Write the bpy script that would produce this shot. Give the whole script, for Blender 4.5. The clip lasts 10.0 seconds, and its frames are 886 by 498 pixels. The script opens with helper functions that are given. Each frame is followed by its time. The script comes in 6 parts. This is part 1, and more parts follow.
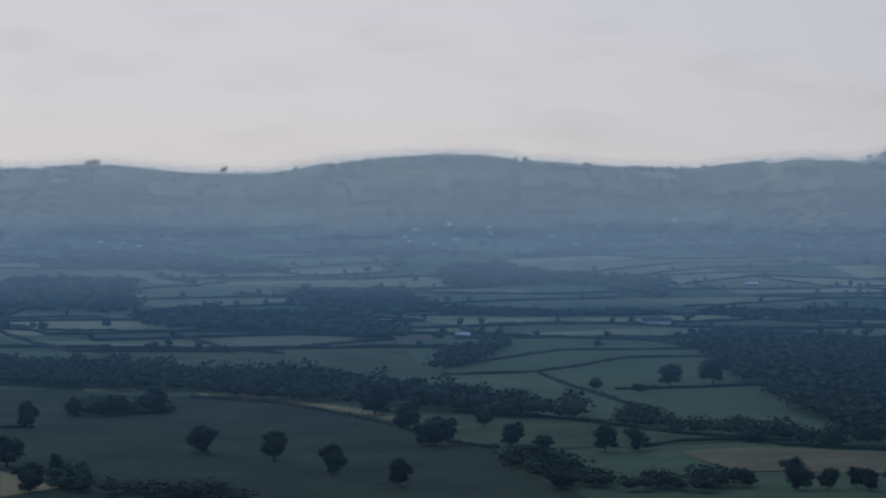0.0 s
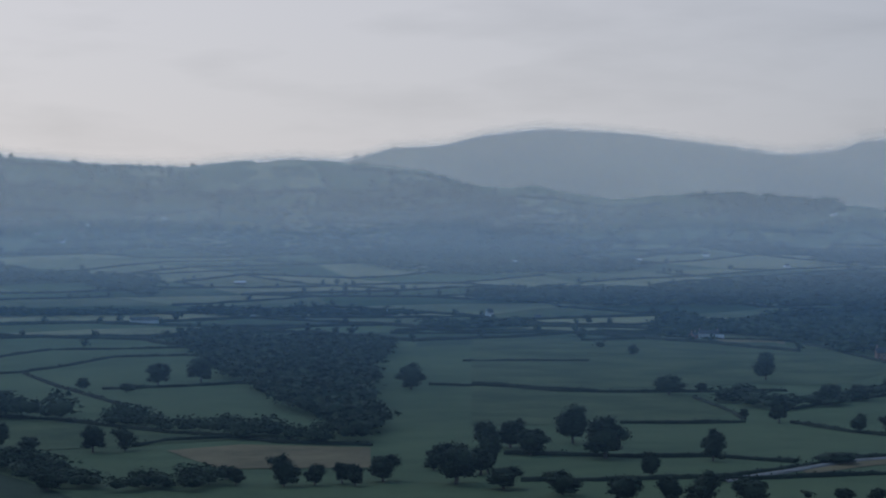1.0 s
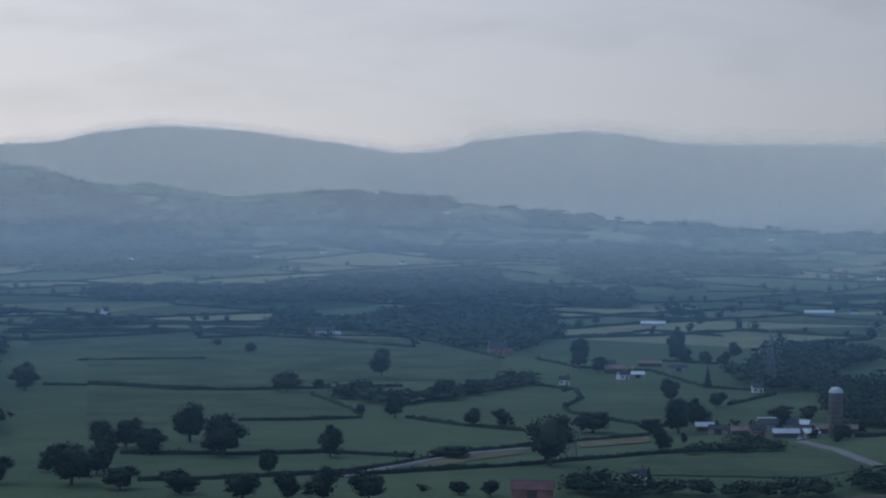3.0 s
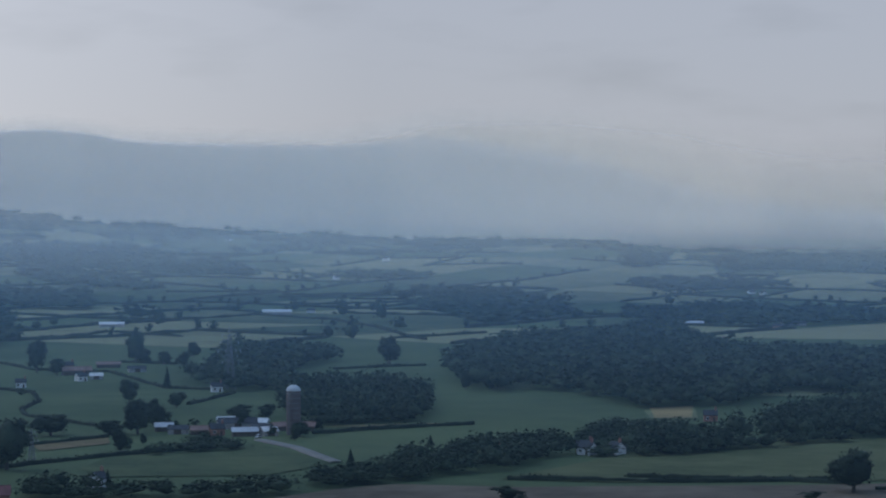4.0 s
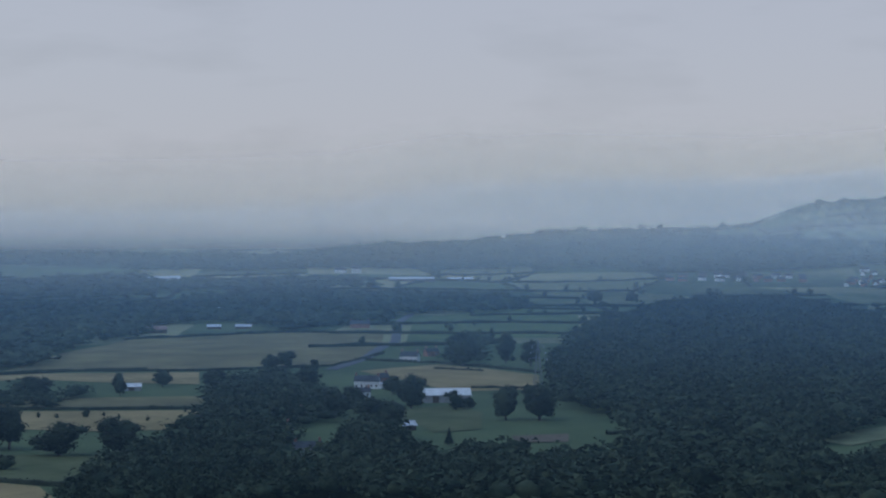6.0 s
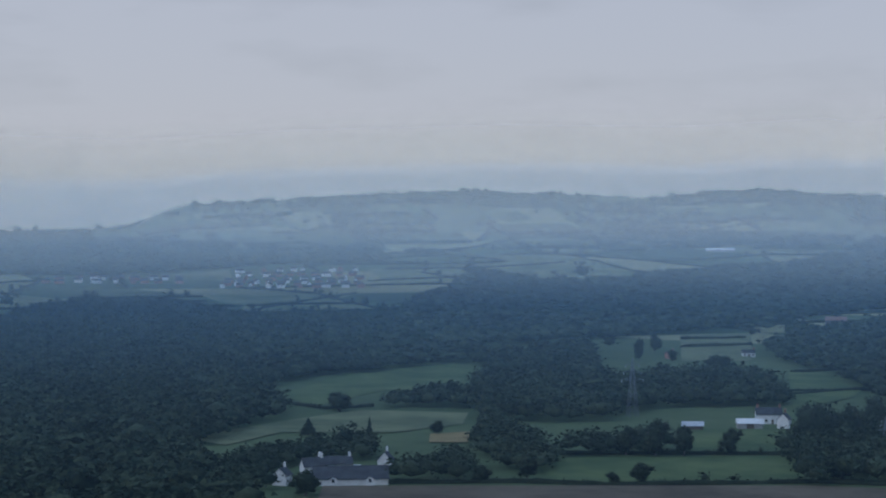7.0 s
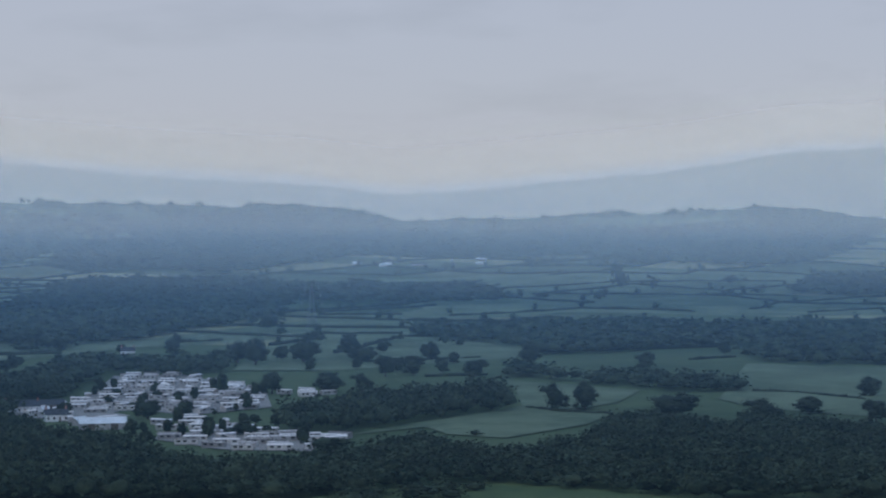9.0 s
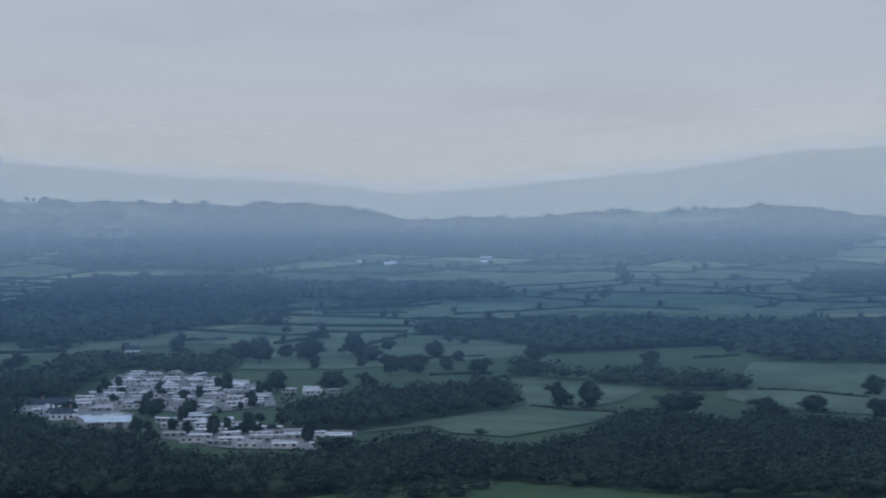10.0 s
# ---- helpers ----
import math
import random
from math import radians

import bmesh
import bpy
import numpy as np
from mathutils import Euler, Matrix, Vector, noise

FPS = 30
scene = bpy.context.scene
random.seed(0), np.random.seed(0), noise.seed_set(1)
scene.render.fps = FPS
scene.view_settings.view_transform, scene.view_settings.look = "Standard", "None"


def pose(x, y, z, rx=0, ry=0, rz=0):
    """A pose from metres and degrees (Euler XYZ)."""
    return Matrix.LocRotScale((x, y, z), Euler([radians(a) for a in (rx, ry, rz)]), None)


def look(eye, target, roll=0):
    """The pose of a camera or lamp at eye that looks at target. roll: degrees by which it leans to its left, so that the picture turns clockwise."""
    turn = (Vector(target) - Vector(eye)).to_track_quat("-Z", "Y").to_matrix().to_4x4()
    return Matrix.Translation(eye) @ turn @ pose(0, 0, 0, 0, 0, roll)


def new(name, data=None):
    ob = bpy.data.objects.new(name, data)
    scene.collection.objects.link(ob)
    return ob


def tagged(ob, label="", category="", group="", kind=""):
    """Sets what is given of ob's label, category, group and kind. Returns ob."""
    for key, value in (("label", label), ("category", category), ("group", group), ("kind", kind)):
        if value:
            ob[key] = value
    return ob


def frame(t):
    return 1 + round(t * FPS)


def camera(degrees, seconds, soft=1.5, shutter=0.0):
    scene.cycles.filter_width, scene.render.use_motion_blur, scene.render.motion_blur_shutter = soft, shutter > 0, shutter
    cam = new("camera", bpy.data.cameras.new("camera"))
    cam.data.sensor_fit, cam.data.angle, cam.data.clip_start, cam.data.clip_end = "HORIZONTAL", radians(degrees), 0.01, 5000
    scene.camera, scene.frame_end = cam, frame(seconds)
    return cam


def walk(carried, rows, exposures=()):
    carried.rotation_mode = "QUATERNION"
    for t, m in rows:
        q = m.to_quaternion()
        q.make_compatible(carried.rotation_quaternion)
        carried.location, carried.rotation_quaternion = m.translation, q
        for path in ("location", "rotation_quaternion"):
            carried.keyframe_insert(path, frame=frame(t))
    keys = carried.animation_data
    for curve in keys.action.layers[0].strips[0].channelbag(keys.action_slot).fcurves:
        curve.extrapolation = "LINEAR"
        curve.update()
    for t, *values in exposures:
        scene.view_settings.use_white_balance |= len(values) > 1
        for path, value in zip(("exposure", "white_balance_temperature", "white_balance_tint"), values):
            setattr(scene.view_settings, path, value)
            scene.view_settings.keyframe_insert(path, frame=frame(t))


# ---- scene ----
cam = camera(23.03, 10.0, soft=2.0)
EYE = (0.0, 0.0, 86.0)
# seconds, heading (degrees clockwise from +y), tilt, lean
PATH = [
    (0, 0, -0.311, 0.147),
    (0.3, 0.734, -0.334, 0.035),
    (0.4, 4.77, -0.332, -0.023),
    (0.5, 9.833, -0.329, -0.08),
    (0.6, 12.3, -0.333, -0.077),
    (0.7, 13.35, -0.338, -0.074),
    (0.8, 13.38, -0.342, -0.072),
    (1.0, 13.412, -0.351, -0.066),
    (1.1, 13.55, -0.353, -0.06),
    (1.4, 13.834, -0.359, -0.044),
    (1.5, 17.7, -0.354, -0.048),
    (1.6, 23.0, -0.353, -0.022),
    (1.7, 25.2, -0.352, 0.004),
    (1.8, 25.7, -0.35, 0.029),
    (2.0, 25.722, -0.348, 0.081),
    (2.2, 25.7, -0.35, 0.07),
    (3.3, 23.0, -0.426, -0.038),
    (3.4, 25.95, -0.4, 0.013),
    (3.5, 26.815, -0.398, 0.004),
    (3.6, 27.063, -0.398, -0.013),
    (3.7, 34.1, -0.4, -0.01),
    (3.8, 36.85, -0.402, -0.008),
    (3.9, 37.6, -0.403, -0.005),
    (4.0, 37.657, -0.405, -0.002),
    (4.1, 37.68, -0.398, 0.011),
    (4.2, 37.75, -0.391, 0.024),
    (4.3, 40.0, -0.384, 0.038),
    (4.4, 45.2, -0.377, 0.051),
    (4.5, 49.091, -0.37, 0.064),
    (4.6, 50.8, -0.371, 0.051),
    (4.7, 51.05, -0.371, 0.038),
    (4.9, 51.25, -0.372, 0.011),
    (5.0, 54.011, -0.373, -0.002),
    (5.1, 60.1, -0.384, 0.0),
    (5.2, 62.795, -0.395, 0.003),
    (6.3, 76.477, -0.41, 0.022),
    (6.4, 78.4, -0.402, -0.003),
    (6.5, 83.527, -0.394, -0.028),
    (6.6, 87.6, -0.393, -0.012),
    (6.7, 89.25, -0.393, 0.005),
    (6.8, 89.5, -0.392, 0.021),
    (7.0, 89.601, -0.391, 0.054),
    (7.1, 90.9, -0.399, 0.046),
    (7.2, 95.85, -0.407, 0.038),
    (7.3, 100.0, -0.415, 0.031),
    (7.4, 101.939, -0.423, 0.023),
    (7.5, 102.382, -0.423, 0.022),
    (7.6, 102.45, -0.427, 0.013),
    (7.7, 102.55, -0.43, 0.005),
    (7.8, 103.276, -0.434, -0.004),
    (7.9, 107.3, -0.439, -0.042),
    (8.0, 109.936, -0.444, -0.08),
    (8.1, 111.1, -0.445, -0.08),
    (8.2, 111.35, -0.446, -0.081),
    (8.3, 111.5, -0.447, -0.081),
    (8.4, 111.75, -0.448, -0.082),
    (8.5, 112.554, -0.449, -0.082),
    (8.6, 120.0, -0.453, -0.068),
    (8.7, 121.6, -0.457, -0.055),
    (8.8, 123.5, -0.46, -0.041),
    (9.0, 123.843, -0.468, -0.014),
    (9.5, 123.764, -0.492, -0.004),
    (10.0, 123.719, -0.505, 0.005),
]
walk(cam, [(t, pose(*EYE, 90 + tilt, 0, -heading) @ pose(0, 0, 0, 0, 0, -lean)) for t, heading, tilt, lean in PATH],
     exposures=[(0.0, -0.48, 5600, 12), (0.5, -0.46, 5600, 12), (1.4, -0.32, 5600, 12), (2.0, -0.17, 5600, 12), (3.5, -0.22, 5600, 12), (4.0, -0.14, 5600, 12), (4.5, -0.23, 5600, 12), (5.2, -0.15, 5600, 12), (7.0, 0.0, 5600, 12), (10.0, 0.0, 5600, 12)])

# ---- sky and sun: a hazy, almost closed sky, brightest low in the direction of the first view ----
SUN_AZ, SUN_EL = -38.0, 50.0
world = bpy.data.worlds.new("hazy_sky")
scene.world = world
world.use_nodes = True
wn, wl = world.node_tree.nodes, world.node_tree.links
wn.clear()


def wnode(kind, **values):
    n = wn.new(kind)
    for k, v in values.items():
        n.inputs[k].default_value = v
    return n


w_out = wn.new("ShaderNodeOutputWorld")
sky = wn.new("ShaderNodeTexSky")
sky.sky_type, sky.sun_disc = "NISHITA", False
sky.sun_elevation, sky.sun_rotation = radians(SUN_EL), radians(SUN_AZ)
sky.air_density, sky.dust_density, sky.ozone_density = 1.2, 1.0, 2.0
bg_sky = wn.new("ShaderNodeBackground")
bg_sky.inputs["Strength"].default_value = 0.02
wl.new(sky.outputs["Color"], bg_sky.inputs["Color"])
# the veil of cloud: soft streaks, lighter towards the sun
co = wn.new("ShaderNodeTexCoord")
dot = wn.new("ShaderNodeVectorMath")
dot.operation = "DOT_PRODUCT"
dot.inputs[1].default_value = (math.sin(radians(SUN_AZ)), math.cos(radians(SUN_AZ)), 0)
wl.new(co.outputs["Generated"], dot.inputs[0])
side = wn.new("ShaderNodeValToRGB")
for p, c in ((0.235, (0.400, 0.376, 0.373, 1)), (0.52, (0.408, 0.390, 0.385, 1)), (0.64, (0.415, 0.392, 0.382, 1)), (0.727, (0.552, 0.511, 0.480, 1)), (0.80, (0.680, 0.611, 0.552, 1)), (0.89, (0.778, 0.682, 0.598, 1))):
    side.color_ramp.elements.new(p).color = c
side.color_ramp.elements[0].color, side.color_ramp.elements[-1].color = (0.368, 0.348, 0.353, 1), (0.796, 0.696, 0.604, 1)
half = wn.new("ShaderNodeMath")
half.operation = "MULTIPLY_ADD"
half.inputs[1].default_value, half.inputs[2].default_value = 0.5, 0.5
wl.new(dot.outputs["Value"], half.inputs[0])
wl.new(half.outputs[0], side.inputs["Fac"])
stretch = wn.new("ShaderNodeMapping")
stretch.inputs["Scale"].default_value = (1, 1, 4.0)
wl.new(co.outputs["Generated"], stretch.inputs["Vector"])
puffs = wnode("ShaderNodeTexNoise", Scale=10.0, Detail=5.0, Roughness=0.5)
wl.new(stretch.outputs["Vector"], puffs.inputs["Vector"])
band = wn.new("ShaderNodeMapRange")
band.inputs["From Min"].default_value, band.inputs["From Max"].default_value = 0.5, 0.74
band.inputs["To Min"].default_value, band.inputs["To Max"].default_value = 1.02, 0.90
wl.new(puffs.outputs["Fac"], band.inputs["Value"])
tint = wn.new("ShaderNodeVectorMath")
tint.operation = "SCALE"
wl.new(side.outputs["Color"], tint.inputs[0])
wl.new(band.outputs["Result"], tint.inputs["Scale"])
# the veil thins overhead, where the blue of the high sky comes through
rise = wn.new("ShaderNodeSeparateXYZ")
wl.new(co.outputs["Generated"], rise.inputs[0])
lid = wn.new("ShaderNodeValToRGB")
lid.color_ramp.interpolation = "EASE"
lid.color_ramp.elements[0].position, lid.color_ramp.elements[0].color = 0.13, (1, 1, 1, 1)
lid.color_ramp.elements[1].position, lid.color_ramp.elements[1].color = 0.55, (0.42, 0.74, 1.24, 1)
wl.new(rise.outputs["Z"], lid.inputs["Fac"])
lidded = wn.new("ShaderNodeVectorMath")
lidded.operation = "MULTIPLY"
wl.new(tint.outputs["Vector"], lidded.inputs[0])
wl.new(lid.outputs["Color"], lidded.inputs[1])
bg_cloud = wn.new("ShaderNodeBackground")
bg_cloud.inputs["Strength"].default_value = 1.0
wl.new(lidded.outputs["Vector"], bg_cloud.inputs["Color"])
both = wn.new("ShaderNodeAddShader")
wl.new(bg_sky.outputs[0], both.inputs[0])
wl.new(bg_cloud.outputs[0], both.inputs[1])
wl.new(both.outputs[0], w_out.inputs["Surface"])

sun = new("sun", bpy.data.lights.new("sun", "SUN"))
sun.data.energy, sun.data.angle, sun.data.color = 0.60, radians(30), (1.0, 0.97, 0.93)
sun.matrix_world = look((0, 0, 500), (-500 * math.sin(radians(SUN_AZ)), -500 * math.cos(radians(SUN_AZ)), 500 - 500 * math.tan(radians(SUN_EL))))


# ---- materials ----
def material(name, low, high, scale=0.3, fine=3.0, rough=0.85, bump=0.3, spread=0.0, metal=0.0, spec=0.3, dist=0.2, mottle=(0.42, 1.0)):
    """Two scales of noise between two base colours; spread varies the value from piece to piece."""
    m = bpy.data.materials.new(name)
    m.use_nodes = True
    n, l = m.node_tree.nodes, m.node_tree.links
    b = n["Principled BSDF"]
    b.inputs["Roughness"].default_value, b.inputs["Metallic"].default_value = rough, metal
    b.inputs["Specular IOR Level"].default_value = spec
    geo = n.new("ShaderNodeNewGeometry")
    big, small = n.new("ShaderNodeTexNoise"), n.new("ShaderNodeTexNoise")
    big.inputs["Scale"].default_value, big.inputs["Detail"].default_value = scale, 4
    small.inputs["Scale"].default_value, small.inputs["Detail"].default_value = fine, 3
    for t in (big, small):
        l.new(geo.outputs["Position"], t.inputs["Vector"])
    add = n.new("ShaderNodeMath")
    add.operation = "MULTIPLY_ADD"
    add.inputs[1].default_value = 0.45
    l.new(small.outputs["Fac"], add.inputs[0])
    l.new(big.outputs["Fac"], add.inputs[2])
    last = add.outputs[0]
    if spread:
        info = n.new("ShaderNodeObjectInfo")
        isle = n.new("ShaderNodeMath")
        isle.operation = "ADD"
        l.new(geo.outputs["Random Per Island"], isle.inputs[0])
        l.new(info.outputs["Random"], isle.inputs[1])
        frac = n.new("ShaderNodeMath")
        frac.operation = "FRACT"
        l.new(isle.outputs[0], frac.inputs[0])
        more = n.new("ShaderNodeMath")
        more.operation = "MULTIPLY_ADD"
        more.inputs[1].default_value = spread
        l.new(frac.outputs[0], more.inputs[0])
        l.new(last, more.inputs[2])
        off = n.new("ShaderNodeMath")
        off.operation = "SUBTRACT"
        off.inputs[1].default_value = spread * 0.5
        l.new(more.outputs[0], off.inputs[0])
        last = off.outputs[0]
    ramp = n.new("ShaderNodeValToRGB")
    ramp.color_ramp.elements[0].position, ramp.color_ramp.elements[0].color = mottle[0], (*low, 1)
    ramp.color_ramp.elements[1].position, ramp.color_ramp.elements[1].color = mottle[1], (*high, 1)
    l.new(last, ramp.inputs["Fac"])
    l.new(ramp.outputs["Color"], b.inputs["Base Color"])
    if bump:
        bp = n.new("ShaderNodeBump")
        bp.inputs["Strength"].default_value, bp.inputs["Distance"].default_value = bump, dist
        l.new(small.outputs["Fac"], bp.inputs["Height"])
        l.new(bp.outputs["Normal"], b.inputs["Normal"])
    return m


MAT = {
    "ground": material("meadow_land", (0.049, 0.071, 0.031), (0.105, 0.130, 0.054), 0.006, 0.05, 0.95, 0, spec=0.1),
    "patchwork": material("patchwork_fields", (0.046, 0.067, 0.031), (0.226, 0.210, 0.102), 0.004, 0.05, 0.95, 0, 0.85, spec=0.1),
    "hill_grass": material("hill_grass", (0.056, 0.070, 0.034), (0.140, 0.150, 0.080), 0.006, 0.05, 0.95, 0, 0.7, spec=0.1),
    "pasture": material("pasture_grass", (0.048, 0.066, 0.027), (0.089, 0.106, 0.043), 0.022, 0.12, 0.95, 0, spec=0.1, mottle=(0.56, 0.90)),
    # darker copy of the pasture: backlight is put into its colour
    "pasture_backlit": material("backlit_pasture", (0.020, 0.032, 0.016), (0.040, 0.054, 0.025), 0.022, 0.15, 0.95, 0, spec=0.1, mottle=(0.56, 0.90)),
    "pasture_light": material("hay_meadow", (0.096, 0.112, 0.055), (0.179, 0.183, 0.088), 0.022, 0.12, 0.95, 0, spec=0.1, mottle=(0.56, 0.90)),
    "pasture_bright": material("mown_grass", (0.059, 0.085, 0.033), (0.110, 0.136, 0.050), 0.022, 0.10, 0.95, 0, spec=0.1, mottle=(0.56, 0.90)),
    "pasture_gold": material("yellowing_grass", (0.070, 0.080, 0.030), (0.118, 0.124, 0.052), 0.022, 0.12, 0.95, 0, spec=0.1, mottle=(0.56, 0.90)),
    # paler grass for fields opposite the sun: front light as colour
    "meadow": material("front_lit_meadow", (0.087, 0.110, 0.057), (0.155, 0.179, 0.097), 0.015, 0.12, 0.95, 0, spec=0.1, mottle=(0.56, 0.90)),
    "dry_grass": material("dry_grass", (0.114, 0.101, 0.046), (0.199, 0.164, 0.071), 0.022, 0.12, 0.95, 0, spec=0.1, mottle=(0.56, 0.90)),
    "stubble": material("stubble", (0.114, 0.091, 0.043), (0.192, 0.144, 0.068), 0.022, 0.15, 0.95, 0, spec=0.1, mottle=(0.56, 0.90)),
    "straw": material("ripe_straw", (0.187, 0.143, 0.061), (0.297, 0.221, 0.097), 0.022, 0.15, 0.95, 0, spec=0.1, mottle=(0.56, 0.90)),
    "bare_soil": material("bare_soil", (0.085, 0.066, 0.043), (0.149, 0.116, 0.078), 0.022, 0.15, 0.95, 0, spec=0.1, mottle=(0.56, 0.90)),
    "gravel": material("pale_gravel", (0.17, 0.145, 0.12), (0.34, 0.30, 0.25), 0.03, 0.4, 0.95, 0),
    "leaves": material("leaves", (0.012, 0.017, 0.009), (0.038, 0.049, 0.025), 0.12, 0.9, 0.85, 0, 0.45, spec=0.08),
    "wood_leaves": material("woodland_leaves", (0.014, 0.022, 0.012), (0.053, 0.068, 0.037), 0.045, 0.5, 0.85, 0, 0.50, spec=0.06),
    "needles": material("needles", (0.012, 0.021, 0.012), (0.031, 0.045, 0.027), 0.15, 1.2, 0.85, 0.6, 0.2, spec=0.15),
    "hedge": material("hedge_leaves", (0.010, 0.015, 0.008), (0.029, 0.037, 0.019), 0.10, 1.1, 0.85, 0.6, 0.25, spec=0.15),
    "bark": material("bark", (0.05, 0.042, 0.034), (0.12, 0.10, 0.08), 0.8, 6.0),
    "white": material("white_render", (0.50, 0.50, 0.48), (0.74, 0.73, 0.70), 0.25, 2.0, 0.8, 0.1),
    "pale": material("pale_sheet", (0.36, 0.37, 0.38), (0.54, 0.55, 0.55), 0.15, 2.0, 0.55, 0.1),
    "slate": material("slate_roof", (0.034, 0.036, 0.040), (0.075, 0.078, 0.084), 0.4, 3.0, 0.85, 0.2, spec=0.15),
    "brick": material("red_brick", (0.19, 0.095, 0.070), (0.33, 0.175, 0.130), 0.3, 4.0),
    "red": material("red_tiles", (0.11, 0.048, 0.046), (0.19, 0.088, 0.080), 0.3, 3.0),
    "pink": material("pink_render", (0.52, 0.36, 0.34), (0.68, 0.50, 0.47), 0.3, 2.0),
    "rust": material("rusty_sheet", (0.14, 0.085, 0.065), (0.27, 0.17, 0.135), 0.3, 3.0, 0.7),
    "stone": material("grey_stone", (0.22, 0.21, 0.20), (0.38, 0.36, 0.34), 0.4, 3.0),
    "glass": material("dark_window", (0.025, 0.03, 0.035), (0.05, 0.055, 0.06), 0.5, 2.0, 0.12, 0, spec=0.6),
    "timber": material("dark_timber", (0.06, 0.048, 0.038), (0.13, 0.10, 0.08), 0.5, 4.0),
    "steel": material("galvanised_steel", (0.12, 0.125, 0.13), (0.20, 0.205, 0.21), 0.5, 4.0, 0.6, 0, metal=0.3),
    "concrete": material("silo_staves", (0.085, 0.060, 0.056), (0.150, 0.110, 0.100), 0.3, 3.0),
    "tarmac": material("tarmac", (0.055, 0.055, 0.056), (0.100, 0.098, 0.096), 0.2, 2.0),
    "track": material("stony_track", (0.13, 0.12, 0.10), (0.22, 0.20, 0.17), 0.2, 2.0),
    "cream": material("cream_panels", (0.20, 0.185, 0.17), (0.50, 0.47, 0.43), 0.5, 3.0, 0.5, 0.0, 0.8),
    "caravan_roof": material("caravan_roof", (0.22, 0.185, 0.155), (0.84, 0.75, 0.66), 0.5, 3.0, 0.7, 0.0, 0.9, spec=0.15),
    "rubber": material("rubber", (0.02, 0.02, 0.02), (0.04, 0.04, 0.04), 1.0, 8.0),
}


def painted_haze(name, colour):
    """Haze painted on a see-through sheet: lit on both its sides, opacity per vertex."""
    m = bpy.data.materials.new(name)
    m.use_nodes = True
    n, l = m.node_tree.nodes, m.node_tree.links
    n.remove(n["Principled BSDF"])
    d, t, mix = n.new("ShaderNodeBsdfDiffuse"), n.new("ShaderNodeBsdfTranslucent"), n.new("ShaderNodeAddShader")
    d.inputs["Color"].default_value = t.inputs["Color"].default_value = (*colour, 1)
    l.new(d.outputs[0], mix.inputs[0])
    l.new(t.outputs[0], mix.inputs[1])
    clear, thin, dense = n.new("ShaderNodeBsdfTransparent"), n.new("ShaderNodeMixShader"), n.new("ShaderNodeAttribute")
    dense.attribute_name = "haze_opacity"
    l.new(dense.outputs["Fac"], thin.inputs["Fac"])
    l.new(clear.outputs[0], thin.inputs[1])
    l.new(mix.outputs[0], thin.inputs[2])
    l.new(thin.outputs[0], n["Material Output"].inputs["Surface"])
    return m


# one tint per sheet stands in for light scattered by the air
MAT["valley_haze"] = painted_haze("valley_haze", (0.42, 0.61, 0.74))
MAT["ridge_haze"] = painted_haze("ridge_haze", (0.79, 0.735, 0.62))
MAT["hill_haze"] = painted_haze("hill_haze", (0.83, 0.68, 0.515))


# ---- mesh helpers ----
def arrays(name, verts, tris, mat, smooth=False):
    """A mesh from numpy arrays of corners and triangles."""
    me = bpy.data.meshes.new(name)
    verts, tris = np.asarray(verts, np.float32), np.asarray(tris, np.int32)
    me.vertices.add(len(verts))
    me.vertices.foreach_set("co", verts.ravel())
    me.loops.add(tris.size)
    me.loops.foreach_set("vertex_index", tris.ravel())
    me.polygons.add(len(tris))
    me.polygons.foreach_set("loop_start", np.arange(0, tris.size, tris.shape[1], dtype=np.int32))
    if smooth:
        me.polygons.foreach_set("use_smooth", np.ones(len(tris), bool))
    me.update(calc_edges=True)
    me.materials.append(MAT[mat])
    return me


def child(name, me, parent, label="", at=None):
    ob = new(name, me)
    ob.parent = parent
    if at is not None:
        ob.matrix_basis = at
    return tagged(ob, label)


def part(name, bm, mat, parent, label=""):
    me = bpy.data.meshes.new(name)
    bm.normal_update()
    bm.to_mesh(me)
    bm.free()
    me.materials.append(MAT[mat])
    return child(name, me, parent, label)


def box(bm, x, y, z, sx, sy, sz, turn=None):
    """Adds a box centred at x, y with its foot at z."""
    m = Matrix.LocRotScale((x, y, z + sz / 2), turn, (sx, sy, sz))
    bmesh.ops.create_cube(bm, size=1, matrix=m)


def strut(bm, a, b, w):
    a, b = Vector(a), Vector(b)
    d = b - a
    m = Matrix.LocRotScale((a + b) / 2, d.to_track_quat("Z", "Y"), (w, w, d.length))
    bmesh.ops.create_cube(bm, size=1, matrix=m)


def base(name, x, y, turn=0.0, sink=0.0):
    """An Empty on the ground at x, y, turned by degrees."""
    ob = new(name)
    ob.empty_display_size = 1
    ob.matrix_basis = pose(x, y, float(ground_z(x, y)) - sink, 0, 0, turn)
    return ob


def sphere(level):
    bm = bmesh.new()
    bmesh.ops.create_icosphere(bm, subdivisions=level, radius=1)
    bm.verts.ensure_lookup_table()
    v = np.array([q.co[:] for q in bm.verts])
    f = np.array([[q.index for q in p.verts] for p in bm.faces])
    bm.free()
    return v, f


BALL1, BALL2 = sphere(1), sphere(2)
rng = np.random.default_rng(7)


